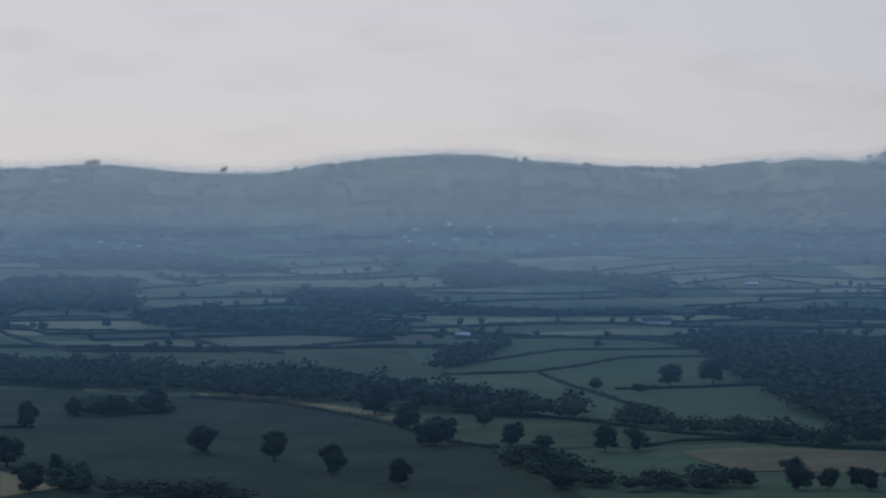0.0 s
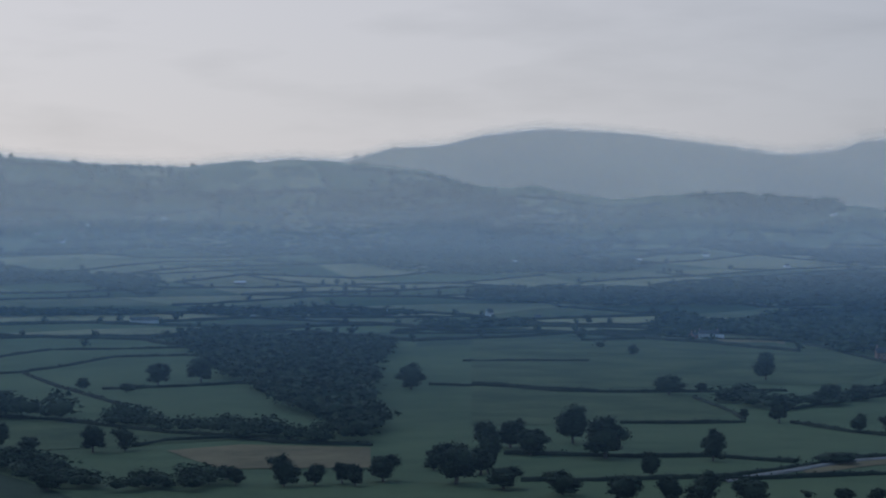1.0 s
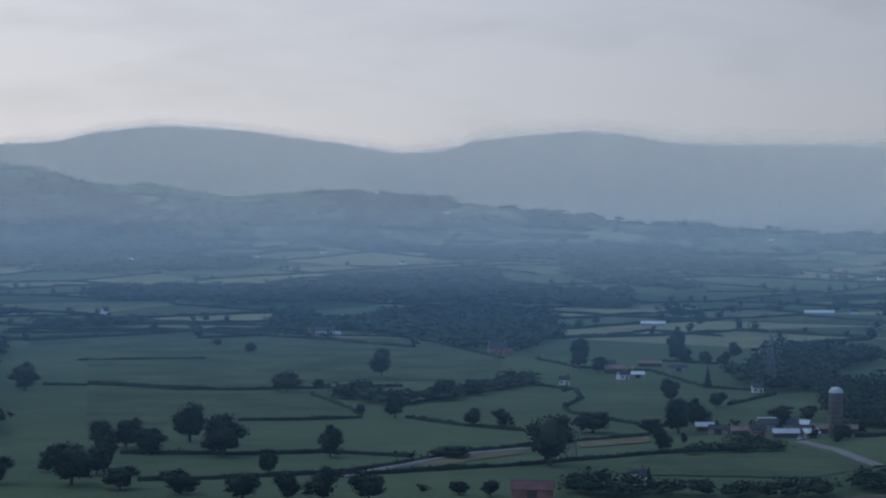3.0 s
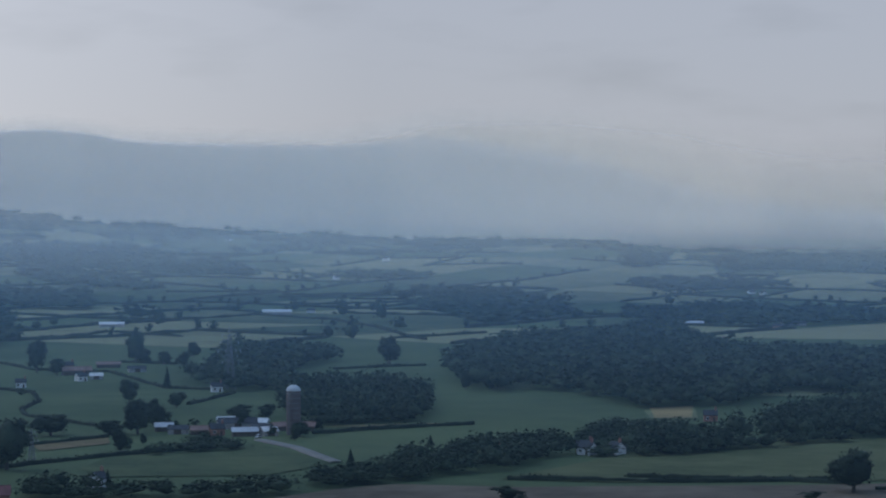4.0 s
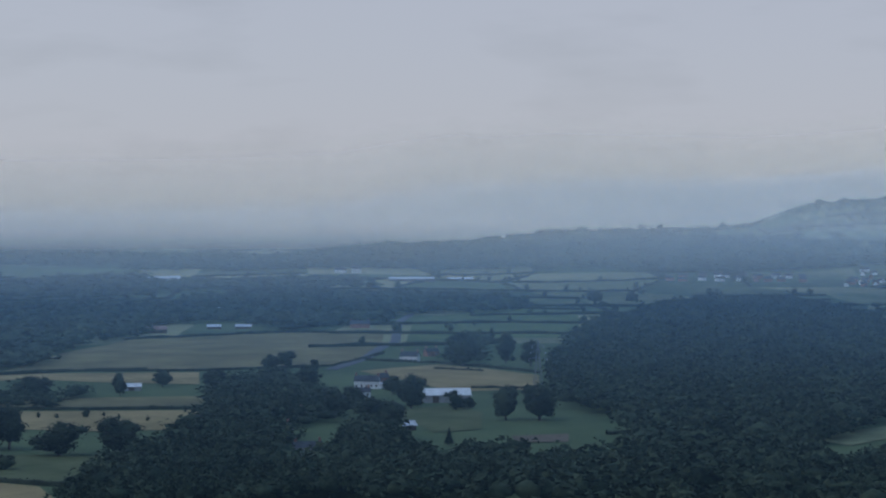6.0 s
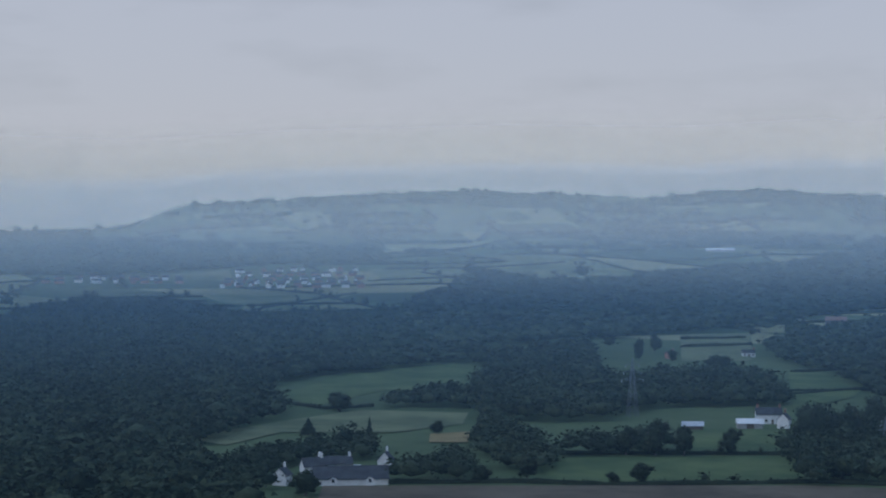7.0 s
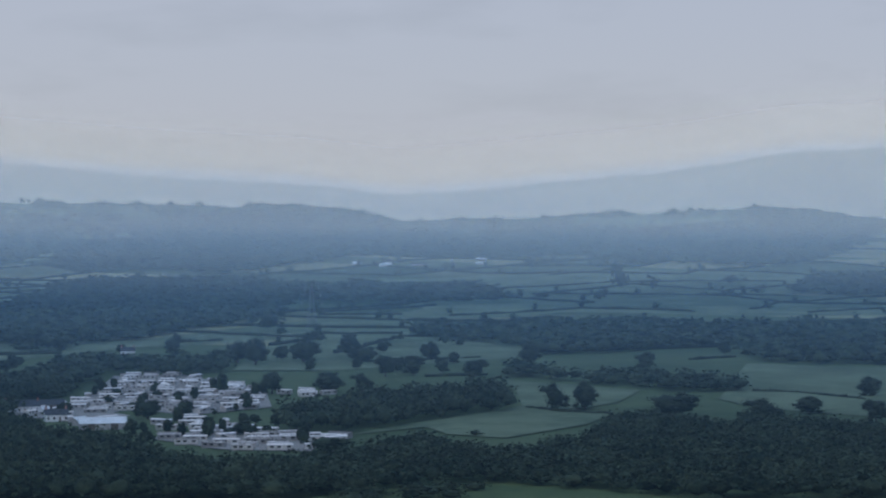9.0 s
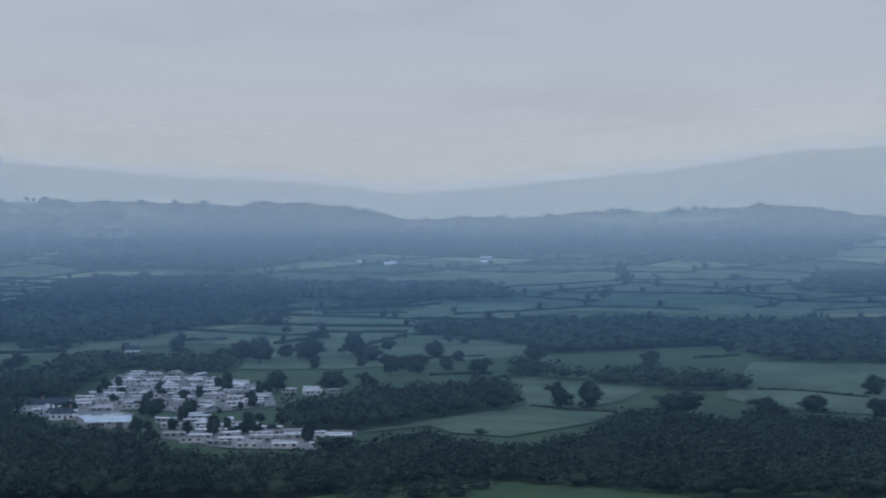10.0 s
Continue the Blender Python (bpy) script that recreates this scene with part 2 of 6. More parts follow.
def lumps(v, amount, seed):
    """Pushes the corners of a ball in and out."""
    g = np.random.default_rng(seed)
    k = g.normal(size=(7, 3)) * 2.4
    ph = g.uniform(0, 6.28, 7)
    k2 = g.normal(size=(9, 3)) * 5.5
    fine = np.sin(v @ k2.T + g.uniform(0, 6.28, 9)).mean(1)
    return v * (1 + amount * (np.sin(v @ k.T + ph).mean(1) * 1.7 + fine * 1.3) + g.normal(0, amount * 0.28, len(v)))[:, None]


# ---- the lie of the land: crest lines by heading (degrees) and elevation ----
RIDGE_AZ = [-60, -11.5, -10.6, -9.3, -8.8, -8.2, -6.4, -4.5, -2.7, -1.2, 0.2, 1.4, 2.3, 3.2, 4.0, 4.7, 6.6, 7.4, 8.2, 9.6, 10.7, 11.1, 13.0, 14.2, 15.9, 16.8, 18.0, 19.2, 20.3, 21.6, 23.0, 24.4, 26.0, 28.9, 33.0, 37.9, 49.2, 51.3, 61.5, 66.0, 69.3, 70.4, 74.3, 76.7, 80.9, 81.6, 82.4, 83.0, 83.4, 84.2, 85.1, 86.3, 88.4, 90.3, 92.1, 95.0, 96.5, 98.4, 99.4, 101.1, 102.6, 104.1, 105.3, 106.0, 108.5, 109.8, 112.9, 115.8, 119.5, 120.9, 122.4, 123.1, 126.9, 128.4, 132.1, 133.5, 135.2, 145, 170]
RIDGE_EL = [1.5, 1.78, 1.78, 1.89, 1.89, 1.82, 1.69, 1.67, 1.97, 2.1, 2.16, 2.11, 1.97, 1.92, 1.83, 1.8, 1.73, 1.82, 1.91, 1.98, 1.92, 1.87, 1.69, 1.29, 1.3, 1.12, 0.92, 1.06, 1.1, 0.95, 0.86, 0.74, 0.55, 0.25, 0.0, -0.24, -0.16, -0.15, -0.16, -0.11, -0.17, -0.16, -0.08, 0.02, 0.12, 0.26, 0.61, 0.79, 0.76, 0.82, 0.9, 0.97, 1.08, 1.14, 1.05, 0.92, 1.02, 1.06, 0.94, 0.93, 0.98, 1.12, 1.11, 0.93, 0.81, 0.72, 0.74, 0.66, 0.61, 0.54, 0.29, 0.21, 0.36, 0.43, 0.6, 0.5, 0.28, 1.0, 0.8]
HILL_AZ = [-60, -11.5, -5.7, 3.2, 8.4, 10.5, 11.5, 12.0, 13.5, 14.5, 16.0, 17.5, 18.9, 20.9, 22.5, 23.9, 24.3, 26.0, 27.2, 28.3, 29.4, 31.2, 33.4, 34.9, 36.4, 37.3, 38.2, 39.4, 40.9, 42.6, 44.6, 46.7, 49.2, 51.3, 63.0, 67.5, 70.4, 71.9, 73.7, 74.3, 76.0, 78.2, 81.2, 85.4, 91.3, 95.8, 99.6, 100.1, 104.1, 107.1, 110.0, 112.8, 115.8, 120.2, 122.5, 125.4, 129.9, 132.8, 135.2, 145, 170]
HILL_EL = [2.0, 1.34, 1.35, 1.63, 1.78, 1.88, 2.06, 2.22, 2.33, 2.58, 2.76, 2.69, 2.54, 2.26, 2.04, 2.21, 2.38, 2.54, 2.62, 2.53, 2.32, 2.24, 2.21, 2.17, 2.26, 2.36, 2.26, 2.06, 1.81, 1.36, 0.79, 0.42, 0.27, 0.28, 0.29, 0.36, 0.51, 0.77, 1.06, 0.97, 1.15, 1.15, 1.15, 1.47, 1.62, 1.54, 1.73, 1.61, 1.96, 1.99, 1.94, 1.65, 1.43, 1.2, 0.92, 1.12, 1.55, 2.01, 2.11, 2.2, 1.5]

EYE_Z = 86.0


def plain_z(r):
    """Height of the open valley floor at r metres from the lookout: flat meadows, then slowly rising country."""
    s = np.clip((r - 2200.0) / 1700.0, 0, 1)
    return 66.0 * s ** 1.45


def ground_z(x, y):
    """Height of the land at x, y: valley floor, a nearer ridge about 4.1 km off and far hills about 4.7 km off."""
    x, y = np.asarray(x, float), np.asarray(y, float)
    r = np.hypot(x, y)
    az = np.degrees(np.arctan2(x, y))
    z = plain_z(r)
    z = z + np.clip((r - 500) / 400, 0, 1) * (1.3 * np.sin(x / 131 + 1) * np.cos(y / 173) + 0.8 * np.sin(x / 57 + y / 83))
    swell = np.sin(x / 167 + 1.3 * np.sin(y / 311)) + np.sin(y / 143 + 1.1 * np.sin(x / 277) + 2) + 0.7 * np.sin((x - y) / 91)
    z = z + 3.2 * np.clip((r - 2500) / 700, 0, 1) * swell
    e1 = np.interp(az, RIDGE_AZ, RIDGE_EL)
    e2 = np.interp(az, HILL_AZ, HILL_EL)
    z1 = EYE_Z + 4100 * np.tan(np.radians(e1))
    z2 = EYE_Z + 4700 * np.tan(np.radians(e2))
    a = np.clip((r - 3700) / 400, 0, 1)
    a = a * a * (3 - 2 * a)
    b = np.clip((r - 4250) / 450, 0, 1)
    b = b * b * (3 - 2 * b)
    rough = 1.5 * np.sin(az * 9 + 2 * np.sin(az * 3.1)) + 1.2 * np.sin(az * 23 + r / 90)
    crest = z + (z1 - z) * a + np.clip((r - 3850) / 200, 0, 1) * rough
    far = np.maximum(np.minimum(z1, z2), 60.0) - 25.0
    back = np.where(r > 4120, crest + (far - crest) * np.clip((r - 4120) / 130, 0, 1), crest)
    return np.where(r > 4250, back + (z2 + rough - back) * b, back)


# ---- the ground: one sheet to the horizon ----
heads = np.concatenate([np.arange(-28, 150, 0.6), np.arange(150, 332, 4.0)])
rings = np.concatenate([[0.0, 120.0, 260.0], np.arange(400, 2500, 30.0), np.arange(2500, 3700, 30.0), np.arange(3700, 4800, 18.0), [4900.0, 6000.0, 9000.0, 14000.0]])
hh, rr = np.meshgrid(np.radians(heads), rings)
gx, gy = rr * np.sin(hh), rr * np.cos(hh)
gzz = ground_z(gx, gy)
gzz[rr > 4800] -= (rr[rr > 4800] - 4800) * 0.03
n_r, n_h = rr.shape
i, j = np.meshgrid(np.arange(n_r - 1), np.arange(n_h), indexing="ij")
j2 = (j + 1) % n_h
quads = np.stack([i * n_h + j, (i + 1) * n_h + j, (i + 1) * n_h + j2, i * n_h + j2], -1).reshape(-1, 4)
ground = new("ground", arrays("ground", np.stack([gx, gy, gzz], -1).reshape(-1, 3), quads[:, ::-1], "ground", True))
tagged(ground, "wide green valley floor rising to hazy blue hills", "ground", kind="structure")

# ---- fields ----
FIELD_LABELS = {
    "pasture": "green grazed pasture between dark hedges", "pasture_backlit": "pasture coloured darker for backlight, dotted with oaks",
    "pasture_light": "pale green hay meadow", "pasture_bright": "fresh mown green field",
    "pasture_gold": "yellow-green grazed field edged by a hedge", "meadow": "meadow coloured paler green for front light, crossed by hedges", "dry_grass": "wide brownish field of dry grass", "stubble": "tan stubble field beside a hedge",
    "straw": "ripe straw-coloured field", "bare_soil": "bare brown ploughed field", "gravel": "pale gravel standing of a caravan park"}
lift = [0.30]


def field(kind, corners):
    """A field draped over the land inside its corners."""
    bm = bmesh.new()
    ring = []
    for (ax, ay), (bx, by) in zip(corners, corners[1:] + corners[:1]):
        n = max(1, int(math.hypot(bx - ax, by - ay) / 60))
        ring += [bm.verts.new((ax + (bx - ax) * k / n, ay + (by - ay) * k / n, 0)) for k in range(n)]
    edges = [bm.edges.new((a, b)) for a, b in zip(ring, ring[1:] + ring[:1])]
    bmesh.ops.triangle_fill(bm, edges=edges, use_beauty=True, use_dissolve=False)
    for _ in range(4):
        long = [e for e in bm.edges if e.calc_length() > 70]
        if not long:
            break
        bmesh.ops.subdivide_edges(bm, edges=long, cuts=1)
        bmesh.ops.triangulate(bm, faces=[f for f in bm.faces if len(f.verts) > 3])
    vs = list(bm.verts)
    zz = ground_z([v.co.x for v in vs], [v.co.y for v in vs])
    lift[0] += 0.004
    for v, z in zip(vs, zz):
        v.co.z = z + lift[0]
    bmesh.ops.recalc_face_normals(bm, faces=bm.faces)
    if sum(f.normal.z for f in bm.faces) < 0:
        bmesh.ops.reverse_faces(bm, faces=bm.faces)
    me = bpy.data.meshes.new("field")
    bm.to_mesh(me)
    bm.free()
    me.materials.append(MAT[kind])
    tagged(new("field", me), FIELD_LABELS[kind], "field", kind="structure")


# ---- distant patchwork: field cells with hedgerows and their trees ----
def patchwork():
    g = np.random.default_rng(11)
    u = np.array([math.cos(0.35), math.sin(0.35)])
    w = np.array([-u[1], u[0]])
    nodes = {}
    for a in range(-34, 35):
        for b in range(-34, 35):
            nodes[a, b] = a * 185 * u + b * 150 * w + g.uniform(-48, 48, 2)
    cells, cell_faces = [], []
    th, tw = [], []
    for (a, b), p in nodes.items():
        if (a + 1, b + 1) not in nodes:
            continue
        quad = [p, nodes[a + 1, b], nodes[a + 1, b + 1], nodes[a, b + 1]]
        c = sum(quad) / 4
        r, az = np.hypot(*c), math.degrees(math.atan2(*c))
        if not (1750 < r < 4640 and -20 < az < 142):
            continue
        keep = g.random()
        k = 5
        s = np.linspace(0.012, 0.988, k)
        if keep < 0.8:
            grid = np.array([[(1 - x) * (1 - y) * quad[0] + x * (1 - y) * quad[1] + x * y * quad[2] + (1 - x) * y * quad[3] for x in s] for y in s])
            z = ground_z(grid[..., 0], grid[..., 1]) + 0.22
            o = len(cells) * k * k
            cells.append(np.concatenate([grid, z[..., None]], -1).reshape(-1, 3))
            for yy in range(k - 1):
                for xx in range(k - 1):
                    q = o + yy * k + xx
                    cell_faces.append((q, q + 1, q + k + 1, q + k))
        for e in (1, 3):
            if r < 4060 and g.random() < 0.5:
                A, Bp = quad[0], quad[e]
                n = 9
                t = np.linspace(0, 1, n)[:, None]
                line = A * (1 - t) + Bp * t + g.normal(0, 2.0, (n, 2))
                th.append(line)
                for q in line:
                    if g.random() < 0.24:
                        tw.append((*q, g.uniform(7, 13)))
    me = arrays("distant_fields", np.concatenate(cells), np.array(cell_faces), "patchwork", True)
    tagged(new("distant_fields", me), "patchwork of far green and pale fields", "fields", kind="stuff")
    return th, tw


def hedge_mesh(lines, height, width, step, seed):
    """Lumpy hedges of five-sided section along lines on the ground."""
    g = np.random.default_rng(seed)
    V, Fq, o = [], [], 0
    for line in lines:
        line = np.asarray(line, float)
        d = np.hypot(*np.diff(line, axis=0).T)
        s = np.concatenate([[0], np.cumsum(d)])
        n = max(2, int(s[-1] / step) + 1)
        t = np.linspace(0, s[-1], n)
        x, y = np.interp(t, s, line[:, 0]), np.interp(t, s, line[:, 1])
        x, y = x + g.normal(0, 0.25, n), y + g.normal(0, 0.25, n)
        tx, ty = np.gradient(x), np.gradient(y)
        q = np.hypot(tx, ty) + 1e-6
        nx, ny = -ty / q, tx / q
        z = ground_z(x, y)
        hgt = height * (0.85 + 0.35 * np.abs(np.sin(t / 17 + seed)) * g.uniform(0.6, 1.2, n) + g.normal(0, 0.10, n))
        wid = width * g.uniform(0.8, 1.25, n)
        sec = [(-0.55, -0.1), (-0.5, 0.7), (0.0, 1.0), (0.5, 0.7), (0.55, -0.1)]
        rows = np.stack([np.stack([x + nx * wid * a + g.normal(0, 0.12, n), y + ny * wid * a + g.normal(0, 0.12, n), z + hgt * b], -1) for a, b in sec], 1)
        V.append(rows.reshape(-1, 3))
        for k in range(n - 1):
            for m in range(4):
                p = o + k * 5 + m
                Fq.append((p, p + 1, p + 6, p + 5))
        o += n * 5
    return np.concatenate(V), np.array(Fq)


def hedge(line):
    far = min(math.hypot(*p) for p in line)
    seed = int(abs(line[0][0]) * 7 + abs(line[0][1]))
    tall, broad = (1.5, 1.6) if far < 1500 else (2.3, 2.6)
    v, q = hedge_mesh([line], tall, broad, 3.0 if far < 1500 else 8.0, seed)
    g = np.random.default_rng(seed)
    rows = v.reshape(-1, 5, 3)
    k = g.integers(0, len(rows) - 1, len(rows) * (3 if far < 1500 else 5))
    t = g.random((len(k), 1))
    mid = rows[k, 2] * (1 - t) + rows[k + 1, 2] * t + g.normal(0, 0.3, (len(k), 3)) * (broad, broad, 1.0) - (0, 0, tall * 0.15)
    tri = sprays(g, mid, g.uniform(0.35, 0.75, len(k)) * (1.0 if far < 1500 else 1.7))
    f = np.concatenate([q[:, :3], q[:, (0, 2, 3)], np.arange(len(tri)).reshape(-1, 3) + len(v)])
    tagged(new("hedge", arrays("hedge", np.concatenate([v, tri]), f, "hedge")), "dark field hedge with ragged leafy top", "hedge", "field hedges")


# ---- trees ----
def sprays(g, mid, size):
    """Leaf sprays: one small triangle at each place, each turned its own way."""
    n = len(mid)
    a = g.normal(size=(n, 3))
    a /= np.linalg.norm(a, axis=1)[:, None]
    b = np.cross(a, g.normal(size=(n, 3)))
    b /= np.linalg.norm(b, axis=1)[:, None] + 1e-9
    size = np.broadcast_to(size, (n,))[:, None]
    return np.stack([mid - a * size, mid + b * size * 1.2, mid + a * size], 1).reshape(-1, 3)


def on_ball(g, n, low=-1.0):
    u, t = g.uniform(low, 1, n), g.uniform(0, 6.2832, n)
    q = np.sqrt(1 - u * u)
    return np.stack([q * np.cos(t), q * np.sin(t), u], -1)


def crown_arrays(seed, clumps=26, leaves=1400):
    """A crown of unit width and height over the trunk: clumps of leaf sprays round limbs, with gaps and an uneven edge."""
    g = np.random.default_rng(seed)
    V, Fq, o, mids, sizes = [], [], 0, [], []
    squash, lop = g.uniform(0.85, 1.1), g.normal(0, 0.05, 2)
    for k in range(clumps):
        th, u = g.uniform(0, 6.283), g.uniform(-0.95, 1)
        q = math.sqrt(max(0, 1 - u * u)) ** 0.7
        rad = g.uniform(0.62, 1.06)
        c = np.array([q * math.cos(th) * 0.36 * rad + lop[0] * u, q * math.sin(th) * 0.36 * rad + lop[1] * u, 0.51 + u * 0.39 * rad * squash])
        s = g.uniform(0.08, 0.17) * np.array([1.2, 1.2, 0.9])
        if k == 0:
            c, s = np.array([0, 0, 0.51]), np.array([0.34, 0.34, 0.38])
        ball = BALL2 if k == 0 else BALL1
        v = lumps(ball[0], 0.22, seed * 100 + k) * s * (0.92 if k == 0 else 0.74) + c
        V.append(v)
        Fq.append(ball[1] + o)
        o += len(v)
        mids.append(c)
        sizes.append(s)
    mids, sizes = np.array(mids), np.array(sizes)
    weight = sizes[:, 0] ** 2
    pick = g.choice(clumps, leaves, p=weight / weight.sum())
    mid = mids[pick] + on_ball(g, leaves, -0.8) * sizes[pick] * g.uniform(0.72, 1.18, (leaves, 1))
    tri = sprays(g, mid, g.uniform(0.018, 0.040, leaves))
    V.append(tri)
    Fq.append(np.arange(len(tri)).reshape(-1, 3) + o)
    v = np.concatenate(V)
    v[:, 2] = np.clip(v[:, 2], 0.07, 1.04)
    return v, np.concatenate(Fq)


def trunk_arrays(seed):
    """A tapered, slightly bent trunk with four limbs."""
    g = np.random.default_rng(seed)
    V, Fq, o = [], [], 0

    def limb(a, b, r0, r1):
        nonlocal o
        a, b = np.array(a), np.array(b)
        n = 6
        mid = (a + b) / 2 + g.normal(0, 0.012, 3)
        for c, rad in ((a, r0), (mid, (r0 + r1) / 2), (b, r1)):
            ang = np.arange(n) * 2 * np.pi / n
            V.append(np.stack([c[0] + rad * np.cos(ang), c[1] + rad * np.sin(ang), np.full(n, c[2])], -1))
        for k in range(2):
            for m in range(n):
                p, q = o + k * n + m, o + k * n + (m + 1) % n
                Fq.append((p, q, q + n, p + n))
        o += 3 * n

    limb((0, 0, -0.03), (g.normal(0, 0.01), g.normal(0, 0.01), 0.5), 0.042, 0.022)
    for k in range(4):
        th = k * 1.57 + g.uniform(-0.4, 0.4)
        limb((0, 0, g.uniform(0.2, 0.32)), (0.28 * math.cos(th), 0.28 * math.sin(th), g.uniform(0.45, 0.7)), 0.018, 0.007)
    return np.concatenate(V), np.array(Fq)


def conifer_arrays(seed):
    g = np.random.default_rng(seed)
    V, Fq, o = [], [], 0
    for k in range(11):
        z, n = 0.10 + 0.078 * k, 9
        rad = 0.46 * (1 - k / 11.5)
        ang = np.arange(n) * 2 * np.pi / n + g.uniform(0, 1)
        ro = rad * g.uniform(0.7, 1.15, n)
        V.append(np.concatenate([np.stack([ro * np.cos(ang), ro * np.sin(ang), z + g.normal(0, 0.012, n)], -1), [[0, 0, z + 0.14]], [[0, 0, z + 0.01]]]))
        for m in range(n):
            Fq += [(o + m, o + (m + 1) % n, o + n), (o + (m + 1) % n, o + m, o + n + 1)]
        o += n + 2
    return np.concatenate(V), np.array(Fq)


CROWNS = [arrays("crown", *crown_arrays(s), "leaves") for s in range(1, 9)]
TRUNKS = [arrays("trunk", *trunk_arrays(s), "bark") for s in range(1, 5)]
SPIRES = [arrays("crown", *conifer_arrays(s), "needles") for s in range(1, 4)]


def plant(kind, rows):
    """Trees at x, y with their spread and height."""
    for x, y, wide, high in rows:
        ob = base(kind, x, y, float(rng.uniform(0, 360)))
        ob.scale = (wide * 1.05, wide * 1.05, high * 1.04)
        if kind == "conifer":
            child("crown", SPIRES[int(rng.integers(3))], ob)
            child("trunk", TRUNKS[int(rng.integers(4))], ob, at=Matrix.Diagonal((1, 1, 0.4, 1)))
            tagged(ob, "tall dark narrow conifer among broadleaf trees", "tree", "conifers")
            continue
        child("crown", CROWNS[int(rng.integers(8))], ob)
        child("trunk", TRUNKS[int(rng.integers(4))], ob)
        shape = "small bushy young tree in a field" if high < 6 else "tall narrow broadleaf hedgerow tree" if high > wide * 1.25 else "broad dark green oak with round crown" if wide > 11 else "dark green round hedgerow tree in full leaf"
        tagged(ob, shape, "tree", "field trees")


def wild(seed, leaves, spray, ball, clumps=9):
    """A woodland crown of unit radius: a broken dome of clumps thick with leaf sprays."""
    g = np.random.default_rng(seed)
    core = lumps(ball[0], 0.30, seed) * 0.54
    mids = on_ball(g, clumps, -0.55) * g.uniform(0.45, 0.72, (clumps, 1))
    mids[0] = (0, 0, 0.5)
    size = g.uniform(0.36, 0.58, clumps)
    pick = g.integers(0, clumps, leaves)
    mid = mids[pick] + on_ball(g, leaves, -0.7) * (size[pick] * g.uniform(0.8, 1.12, leaves))[:, None]
    tri = sprays(g, mid, g.uniform(0.6, 1.35, leaves) * spray)
    return np.concatenate([core, tri]), np.concatenate([ball[1], np.arange(len(tri)).reshape(-1, 3) + len(core)])


# crowns by distance: the far ones of fewer and larger sprays
WILD = [[wild(40 + k, n, w, ball) for k in range(8)] for n, w, ball in ((12, 0.38, BALL1), (26, 0.27, BALL1), (56, 0.19, BALL1), (112, 0.14, BALL1))]


def canopy(spots, rich):
    """One crown after another at x, y, height, spread, as one pair of arrays."""
    V, Fq, o = [], [], 0
    pool = WILD[rich]
    zz = ground_z([s[0] for s in spots], [s[1] for s in spots])
    for (x, y, high, wide), z in zip(spots, zz):
        v, f = pool[int(rng.integers(len(pool)))]
        t = rng.uniform(0, 6.283)
        c, s = math.cos(t), math.sin(t)
        w = np.stack([(v[:, 0] * c - v[:, 1] * s) * wide / 2, (v[:, 0] * s + v[:, 1] * c) * wide / 2, v[:, 2] * high * 0.46], -1)
        V.append(w + (x, y, z + high * 0.46))
        Fq.append(f + o)
        o += len(v)
    return np.concatenate(V), np.concatenate(Fq)


def inside(px, py, poly):
    hit = np.zeros(len(px), bool)
    for (ax, ay), (bx, by) in zip(poly, poly[1:] + poly[:1]):
        if ay != by:
            hit ^= ((ay > py) != (by > py)) & (px < (bx - ax) * (py - ay) / (by - ay) + ax)
    return hit


# openings in the woods, where caravans stand
CLEARINGS = [[(994, -407), (1035, -440), (1012, -461), (956, -454), (905, -418), (895, -400), (932, -400)],
             [(898, -440), (924, -474), (866, -467), (780, -440), (770, -405), (810, -395)],
             [(785, -450), (782, -480), (712, -445), (725, -425)], [(1036, -583), (1034, -616), (970, -586), (978, -556)]]


def wood(poly, high):
    """A wood: crowns set close together inside its outline."""
    p = np.array(poly, float)
    near = np.hypot(*p.mean(0))
    gap = 8.0 if near < 1100 else 10.0 if near < 1700 else 13.5 if near < 2400 else 20.0
    lo, hi = p.min(0) - gap, p.max(0) + gap
    nx, ny = int((hi[0] - lo[0]) / gap) + 1, int((hi[1] - lo[1]) / gap) + 1
    X, Y = np.meshgrid(lo[0] + np.arange(nx) * gap, lo[1] + np.arange(ny) * gap)
    X = (X + rng.uniform(-0.42, 0.42, X.shape) * gap).ravel()
    Y = (Y + rng.uniform(-0.42, 0.42, Y.shape) * gap).ravel()
    ok = inside(X, Y, poly) & (rng.random(len(X)) < 0.94)
    for bare in CLEARINGS:
        ok &= ~inside(X, Y, bare)
    X, Y = X[ok], Y[ok]
    if not len(X):
        return
    size = rng.normal(0.90, 0.15, len(X)).clip(0.5, 1.35)
    spots = list(zip(X, Y, high * size, gap * 1.85 * size ** 0.7))
    v, f = canopy(spots, 3 if near < 1000 else 2 if near < 1250 else 1 if near < 1700 else 0)
    label = "dense dark green broadleaf wood in full leaf" if near < 2300 else "far blue-green wood across the valley"
    tagged(new("woodland", arrays("woodland", v, f, "wood_leaves")), label, "woodland", kind="stuff")


# ---- buildings ----
def facing(x, y, rot):
    """Turns a long side towards the lookout, then by rot degrees."""
    return -math.degrees(math.atan2(x, y)) + rot


